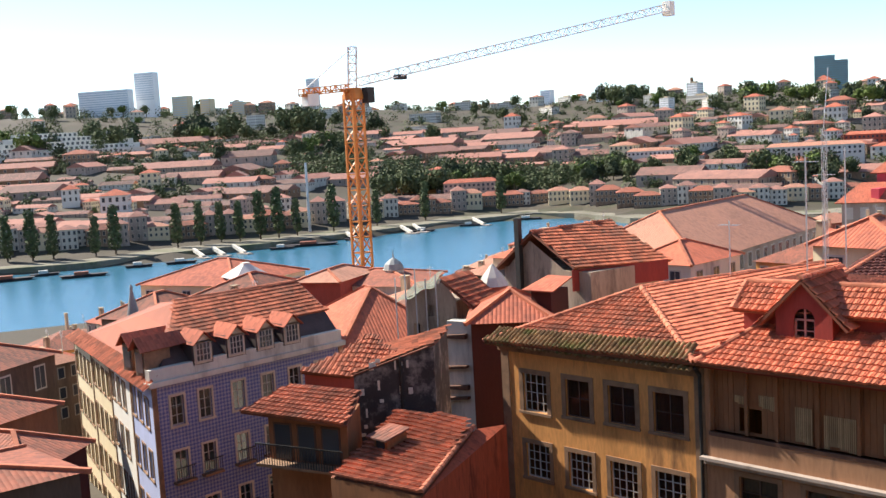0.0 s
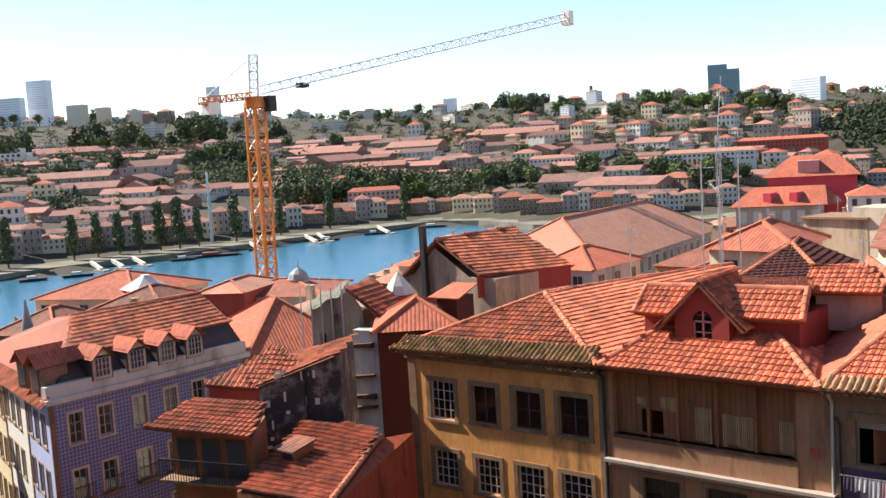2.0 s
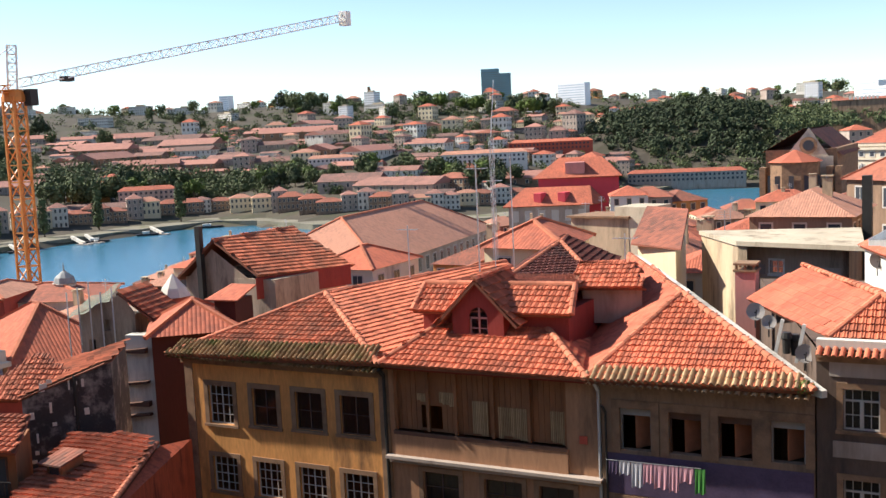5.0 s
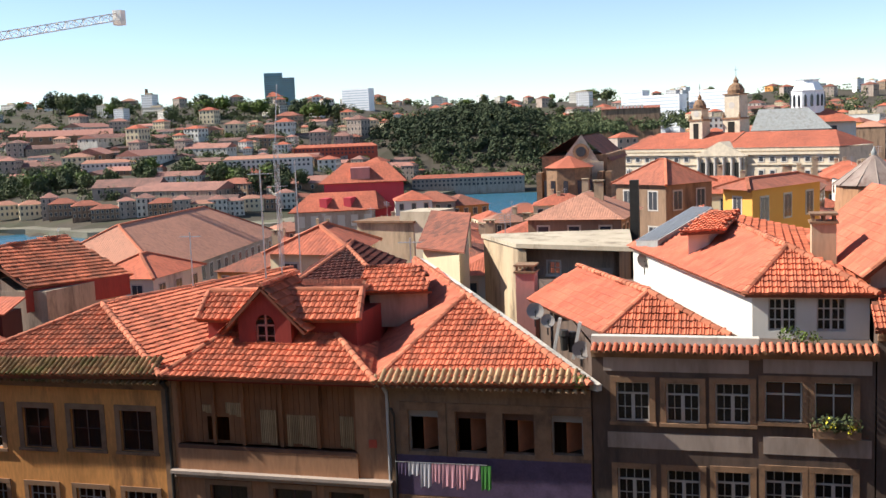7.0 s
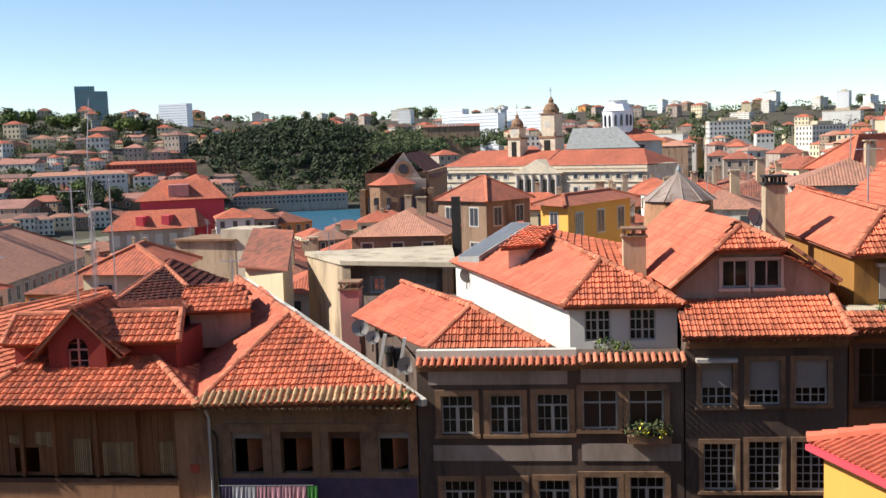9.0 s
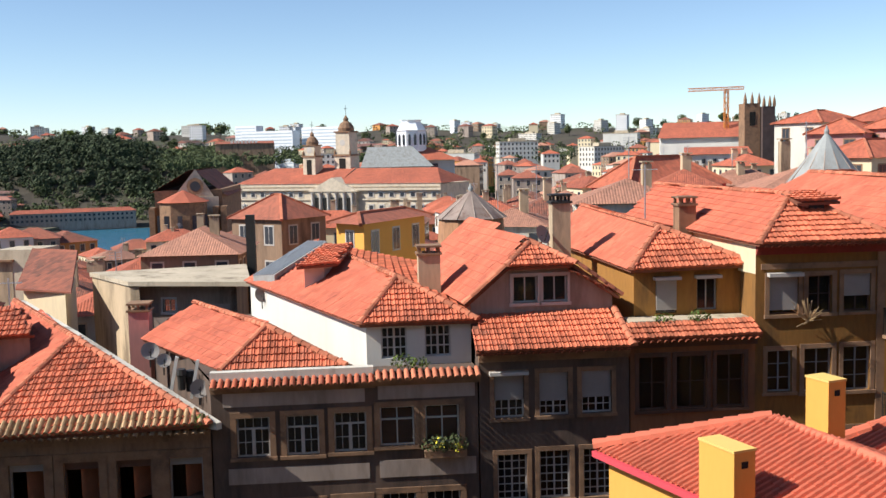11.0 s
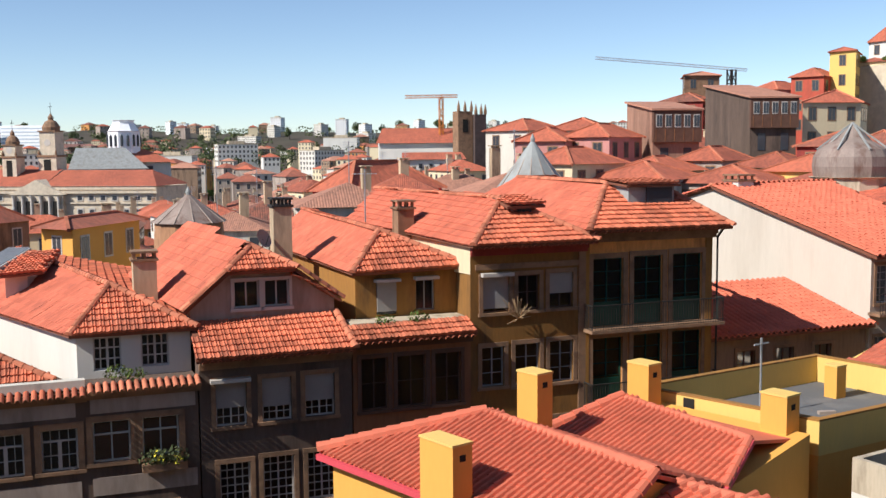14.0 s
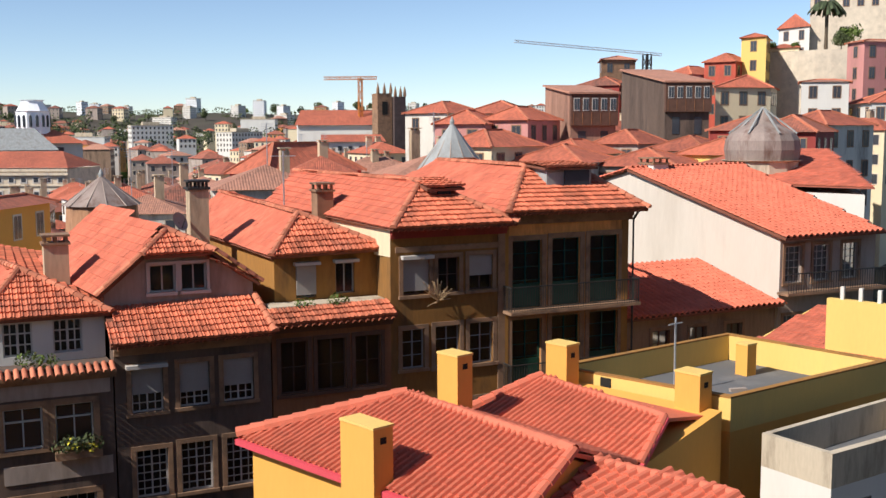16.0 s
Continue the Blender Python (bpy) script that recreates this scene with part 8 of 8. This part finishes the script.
    for k in range(int(w / 3.4)):
        for zz in ([m + hh - 3, m + hh - 6.4] if hh > 8.5 else [m + hh - 3]):
            sh = Shape(); F.box(sh, 1 + k * 3.4, 2.6 + k * 3.4, zz, zz + 1.7, -.1, .12); part("window", sh, "glass_far", b)


# ---- trees ----
def leaf_cloud(rng, lobes, n, size):
    """Many small leaf sheets over a few lobes (centre, radii): gaps between them and an uneven rim."""
    sh = Shape()
    for (c, r) in lobes:
        for _ in range(n):
            v = Vector((rng.gauss(0, 1), rng.gauss(0, 1), rng.gauss(0, 1))).normalized()
            k = rng.uniform(.62, 1.08)
            p = Vector((c[0] + v.x * r[0] * k, c[1] + v.y * r[1] * k, c[2] + v.z * r[2] * k))
            a = Vector((rng.gauss(0, 1), rng.gauss(0, 1), rng.gauss(0, 1))).normalized()
            t1 = (v + a * .8).normalized().orthogonal().normalized(); t2 = t1.cross((v + a * .8).normalized())
            s = size * rng.uniform(.6, 1.4)
            sh.poly([p - t1 * s, p - t2 * s * .6, p + t1 * s, p + t2 * s * .6])
    return sh


TR = random.Random(8)


def tree_kind(name, label, lobes, n, size, mat, height, trunk=.3):
    t = thing(name, (0, 0, 0), label, "tree", name + "s")
    sh = Shape().turned(0, 0, [(trunk * 1.3, -2), (trunk, height * .15), (trunk * .5, height * .5), (.04, height * .85)], 8)
    for k in range(6):
        a, z = k * 2.4, height * (.22 + .07 * k)
        sh.bar((0, 0, z), (math.cos(a) * height * .16, math.sin(a) * height * .16, z + height * .16), trunk * .35)
    part("trunk", sh, "bark", t)
    part("crown", leaf_cloud(TR, lobes, n, size), mat, t)
    return t


def round_lobes(r, z, k):
    return [((TR.uniform(-.6, .6) * r, TR.uniform(-.6, .6) * r, z + TR.uniform(-.35, .5) * r), [r * TR.uniform(.45, .7)] * 3) for _ in range(k)]


POPLAR = [tree_kind("poplar_tree", "slender dark green poplar on the quay", [((TR.uniform(-.4, .4), TR.uniform(-.4, .4), 4 + k * 2.3), (2.5 - .26 * abs(k - 1.5), 2.5 - .26 * abs(k - 1.5), 2.2)) for k in range(6)], 130, .6, "leaf", 17) for _ in range(2)]
BROAD = [tree_kind("broadleaf_tree", "round green broadleaf tree", round_lobes(4.5, 6.5, 7), 90, .7, m, 9) for m in ("leaf", "leaf", "leaf_light", "leaf_dark")]


PLANTED = []


def plant(kinds, x, y, z, s):
    PLANTED.append(1)
    return settle(kinds, x, y, z, RNG.uniform(0, 360), s, 1.0, 'far_trees' if len(PLANTED) > 190 else None)


for az in (-68.2, -67.0, -63.9, -62.9, -59.7, -58.5, -57.4, -56.4, -55.3, -54.3, -53.3, -51.3, -48.9, -46.2, -42.0, -66.0):
    x, y = polar(az, curve(FAR_BANK, az) + 30 + RNG.uniform(-3, 3))
    plant(POPLAR, x, y, 3.0, RNG.uniform(1.25, 1.75))
for az, d, m, s in [(-35.6, 770, 8, 1.3), (-29.5, 800, 10, 1.2), (-25.4, 730, 16, 1.5), (-20.5, 790, 6, 1.5), (-47.5, 800, 16, 1.7), (-43, 820, 18, 1.7), (-36.5, 830, 16, 1.4), (-51.5, 1000, 10, 1.8), (-62, 1100, 10, 2.2), (-58, 1150, 12, 2.4), (-52, 1200, 12, 2.6), (-67, 1100, 6, 2.4), (-35, 1350, 8, 2.2), (-28, 1250, 10, 2.2), (-22, 1200, 8, 2.2), (-8, 1150, 10, 2.4), (8, 1000, 14, 2.4), (13, 950, 12, 2.2), (18, 1000, 8, 2.4), (3, 1100, 8, 2.2)]:
    for _ in range(m):
        x, y = polar(az + RNG.gauss(0, 1.1), d + RNG.gauss(0, 25))
        plant(BROAD, x, y, land(x, y) - .5, s * RNG.uniform(.7, 1.2))
for _ in range(260):
    az, d = RNG.uniform(-73, 40), RNG.uniform(720, 1900)
    x, y = polar(az, d)
    if free(x, y, 2): plant(BROAD, x, y, land(x, y) - .5, RNG.uniform(.9, 2.0))
for x, y, z, s in ((129.3, 126.4, 67.6, .3), (131.5, 127.0, 67.6, .42), (122.5, 134.5, 67.6, .18), (124.5, 131.5, 67.6, .16)): plant(BROAD, x, y, z, s)
for nm, (V, F, UV, MI, MATS) in JOIN.items():
    me = bpy.data.meshes.new(nm)
    me.from_pydata(np.vstack(V).tolist(), [], F)
    for mt in MATS: me.materials.append(mt)
    me.polygons.foreach_set("material_index", MI)
    lay = me.uv_layers.new(name="slope")
    lay.data.foreach_set("uv", [c for face in UV for q in face for c in q])
    tagged(new(nm, me), "trees standing between the far houses" if nm == "far_trees" else "tile-roofed houses of the far town, close together", "trees" if nm == "far_trees" else "houses", kind="stuff")
px, py = 128.6, 129.0
pm = thing("palm_tree", (px, py, 67.4), "tall palm with drooping fronds on the terrace", "tree")
part("trunk", Shape().turned(px, py, [(.35, 66.5), (.26, 70), (.3, 75.4)], 8), "bark", pm)
for k in range(22):
    a, up = k * 2.4, .55 + .5 * ((k * 7) % 5) / 5
    sh, o = Shape(), Vector((px, py, 75.3))
    d = Vector((math.cos(a), math.sin(a), 0)); n2 = Vector((-math.sin(a), math.cos(a), 0))
    for j in range(6):
        p0, p1 = [o + d * (3.0 * t) + Vector((0, 0, 2.2 * up * t - 3.2 * t * t)) for t in (j / 6, (j + 1) / 6)]
        for sg in (-1, 1): sh.poly([p0, p1, p1 + n2 * sg * .35 - Vector((0, 0, .3)), p0 + n2 * sg * .4 - Vector((0, 0, .3))])
    part("frond", sh, "leaf_dark", pm)
# wooded hill on the far bank and woods along the slope
sh = Shape()
for _ in range(760):
    x, y = -238 + TR.gauss(0, 66), 978 + TR.gauss(0, 48)
    if math.hypot((x + 238) / 125, (y - 985) / 95) > 1: continue
    s = TR.uniform(3.5, 7)
    sub = leaf_cloud(TR, [((x, y, land(x, y) + s * .7), (s, s, s * .85))], 70, 1.25)
    k = len(sh.v); sh.v += sub.v; sh.f += [tuple(k + q for q in f) for f in sub.f]
whole("woodland", sh, "leaf_dark", "dense dark green wood covering a hill", "trees", kind="stuff")
sh = Shape()
for _ in range(760):
    az, d = TR.uniform(-73, 45), TR.uniform(1050, 1800)
    x, y = polar(az, d); s = TR.uniform(4, 8)
    sub = leaf_cloud(TR, [((x, y, land(x, y) + s * .5), (s * 1.6, s * 1.6, s * .8))], 46, 1.7)
    k = len(sh.v); sh.v += sub.v; sh.f += [tuple(k + q for q in f) for f in sub.f]
BELTS = [(-53.5, -43, 850, 950, 240, 8), (-45, -36.5, 810, 900, 170, 6.5), (-66, -49, 950, 1060, 130, 6), (-74, -40, 1250, 1700, 190, 8), (-72, -54, 760, 880, 70, 5), (-66, -50, 1060, 1200, 120, 7), (-38, -20, 720, 800, 70, 5), (-32, -24, 900, 1100, 70, 6), (-34, -20, 1000, 1500, 90, 5), (-9, 3, 880, 1010, 80, 5), (-10, -1, 1010, 1120, 120, 6), (4, 22, 850, 1150, 110, 6), (-31, -18, 780, 860, 40, 4), (-45, -14, 1120, 1480, 170, 6), (-72, -56, 640, 760, 26, 3), (-18, -6, 850, 965, 170, 5), (-47, -24, 900, 1100, 60, 5)]
for a0, a1, d0, d1, m, big in BELTS:
    for _ in range(m):
        az, d = TR.uniform(a0, a1), TR.uniform(d0, d1)
        x, y = polar(az, d); s = TR.uniform(.6, 1.25) * big
        zz = land(x, y) if az < -10 else max(land(x, y), 55 + d * math.tan(radians(-.5 + (d - 850) / 300)) - 3)
        sub = leaf_cloud(TR, [((x, y, zz + s * .6), (s, s, s * .9)), ((x + s * .6, y, zz + s * .3), (s * .7, s * .7, s * .6))], 55, 1.0)
        k = len(sh.v); sh.v += sub.v; sh.f += [tuple(k + q for q in f) for f in sub.f]
whole("far_woods", sh, "leaf", "belts of dark trees between far houses", "trees", kind="stuff")

# ---- quay on the far bank, boats ----
sh = Shape()
for k in range(60):
    a0, a1 = -75 + k, -74 + k
    d0, d1 = curve(FAR_BANK, a0), curve(FAR_BANK, a1)
    p = [polar(a0, d0 + 2), polar(a1, d1 + 2), polar(a1, d1 + 36), polar(a0, d0 + 36)]
    sh.poly([(*q, 3.3) for q in p]); sh.poly([(*p[0], -2), (*p[1], -2), (*p[1], 3.3), (*p[0], 3.3)])
whole("quay", sh, "path", "pale stone paved quay along the far bank", "quay", kind="structure")
for az, off, ln in ((-68.3, -28, 24), (-64.6, -34, 22), (-61.8, -22, 14), (-59.6, -30, 16), (-52.6, -14, 30), (-54.2, -12, 14), (-46.4, -14, 16), (-43.8, -12, 14), (-40.6, -9, 18), (-66.5, -16, 14), (-50.2, -12, 12)):
    x, y = polar(az, curve(FAR_BANK, az) + off)
    b = thing("boat", (x, y, 0), "dark wooden river boat moored by the quay", "boat", "moored boats")
    u = Vector((math.cos(radians(az)), -math.sin(radians(az)))); v = Vector((-u.y, u.x))
    def q(s, t, z): return (x + u.x * s + v.x * t, y + u.y * s + v.y * t, z)
    L2, W2 = ln / 2, ln * .11
    part("hull", Shape().hexa([q(-L2 * .8, -W2 * .6, -.3), q(L2 * .8, -W2 * .6, -.3), q(L2 * .8, W2 * .6, -.3), q(-L2 * .8, W2 * .6, -.3), q(-L2, -W2, 1.3), q(L2, -W2, 1.3), q(L2, W2, 1.3), q(-L2, W2, 1.3)]), "boat", b)
    part("cabin", Shape().hexa([q(-L2 * .4, -W2 * .7, 1.3), q(L2 * .2, -W2 * .7, 1.3), q(L2 * .2, W2 * .7, 1.3), q(-L2 * .4, W2 * .7, 1.3), q(-L2 * .4, -W2 * .7, 2.7), q(L2 * .2, -W2 * .7, 2.7), q(L2 * .2, W2 * .7, 2.7), q(-L2 * .4, W2 * .7, 2.7)]), "white" if ln < 20 else "wood_red", b)
for az, da in ((-58.9, .5), (-57.9, .6), (-56.8, .6), (-50.6, .5), (-47.6, .6), (-46.9, .5), (-43.6, .6)):
    a, b = polar(az, curve(FAR_BANK, az) + 3), polar(az + da, curve(FAR_BANK, az) - 13)
    gw_ = thing("gangway", (*a, 3.3), "pale sloping gangway from the quay down to the water", "gangway", "gangways")
    part("deck", Shape().bar((*a, 3.6), (*b, .7), 1.7), "white_stained", gw_)
    part("pontoon", Shape().prism([(b[0] - 5, b[1] - 2), (b[0] + 5, b[1] - 2), (b[0] + 5, b[1] + 2), (b[0] - 5, b[1] + 2)], -.3, .6), "grey_pale", gw_)
sg = thing("roof_sign", (*polar(-5.6, 960), 58), "row of plain white sign shapes on a long roof", "sign")
sx, sy = polar(-5.6, 960)
part("support", Shape().box(sx - 26, sx + 26, sy, sy + 14, 30, 64.2), "grey", sg)
part("roof", Shape().slope([(sx - 27, sy - 1, 64.2), (sx + 27, sy - 1, 64.2), (sx + 26, sy + 7, 66.4), (sx - 26, sy + 7, 66.4)]), "roof_old", sg)
for k in range(8): part("sign_bar", Shape().box(sx - 12 + k * 3.1, sx - 10 + k * 3.1, sy - 1.2, sy - .8, 64.6, 67.4), "white", sg)
pyl = polar(-52.6, 640)
part("mast", Shape().turned(pyl[0], pyl[1], [(1.0, 3), (.7, 46)], 8), "steel", thing("cable_pylon", (pyl[0], pyl[1], 3), "slim grey steel cable-car pylon on the quay", "pylon"))

# ---- small things on and by the houses ----
lines = thing("laundry_line", (-10.3, 34.3, 43), "washing hung out below the open windows", "laundry")
part("line", Shape().bar((-12.0, 34.4, 43.02), (-8.6, 34.4, 43.05), .02), "steel", lines)
LR = random.Random(4)
x = -11.9
while x < -8.75:
    w, hh = LR.uniform(.28, .55), LR.uniform(.5, 1.0)
    m = "cloth_green" if x > -9.1 else LR.choice(("cloth_white", "cloth_white", "cloth_pink", "mauve", "shutter"))
    sh = Shape()
    for i in range(5):
        a, b = x + w * i / 5, x + w * (i + 1) / 5
        ya_, yb_ = 34.38 + .04 * (i % 2), 34.38 + .04 * ((i + 1) % 2)
        sh.poly([(a, ya_, 43.03 - hh + .05 * (i % 3)), (b, yb_, 43.03 - hh + .05 * ((i + 1) % 3)), (b, 34.4, 43.03), (a, 34.4, 43.03)])
    part("garment", sh, m, lines); x += w + .04
fb = thing("flower_box", (3.0, 34.7, 44.5), "balcony box with leafy plants and yellow flowers", "plant")
part("box", Shape().box(2.3, 3.75, 34.62, 34.93, 44.45, 44.7), "stone", fb)
part("leaves", leaf_cloud(LR, [((2.5 + .25 * k, 34.75, 44.85 + .1 * (k % 2)), (.3, .25, .3)) for k in range(5)], 90, .06), "leaf", fb)
part("flowers", leaf_cloud(LR, [((2.75, 34.6, 44.95), (.25, .2, .2)), ((3.4, 34.6, 44.8), (.2, .15, .15))], 30, .05), "flower", fb)
for gx, gy, gz in ((-5.2, 34.5, 46.0), (2.2, 35.2, 47.5), (1.6, 35.3, 47.6), (12.2, 35.4, 48.75), (10.9, 35.4, 48.7)):
    g = leaf_cloud(LR, [((gx, gy, gz + .15), (.4, .25, .25))], 110, .06)
    whole("weeds", g, "leaf_light", "tuft of weeds growing in the gutter", "plant", "gutter weeds", "stuff")
dry = Shape()
for _ in range(40): dry.bar((15.95, 34.8, 48.7), (15.95 + LR.gauss(0, .3), 34.7 + LR.gauss(0, .15), 48.75 + LR.uniform(-.2, .75)), .02)
whole("dry_plant", dry, "bamboo", "dried pale plant on the window ledge", "plant")


def aerial(x, y, z0, z1, label="thin steel television aerial on the roof"):
    a = thing("aerial", (x, y, z0), label, "aerial", "television aerials")
    part("pole", Shape().bar((x, y, z0), (x, y, z1), .05), "steel", a)
    sh = Shape().bar((x - .5, y, z1 - .2), (x + .5, y, z1 - .2), .03)
    for k in range(6): sh.bar((x - .45 + k * .18, y - .25, z1 - .2), (x - .45 + k * .18, y + .25, z1 - .2), .02)
    part("antenna", sh, "steel", a)


aerial(-24.9, 43.5, 47.0, 50.5); aerial(-22.6, 48.5, 47.5, 52.5); aerial(-22.0, 49.5, 47.5, 53.6); aerial(-13.3, 41.3, 48.8, 50.4); aerial(-19.5, 40.2, 48.2, 53.5); aerial(12.0, 41.4, 52.0, 54.2)
mast = thing("radio_mast", (-24.2, 52, 40), "tall thin guyed radio mast behind the roofs", "mast")
part("pole", lattice((-24.2, 52, 40), (-24.2, 52, 54.5), .2, 30, .018, .01), "steel", mast)
part("whip", Shape().bar((-24.2, 52, 54.5), (-24.0, 52.2, 57.6), .03), "steel", mast)
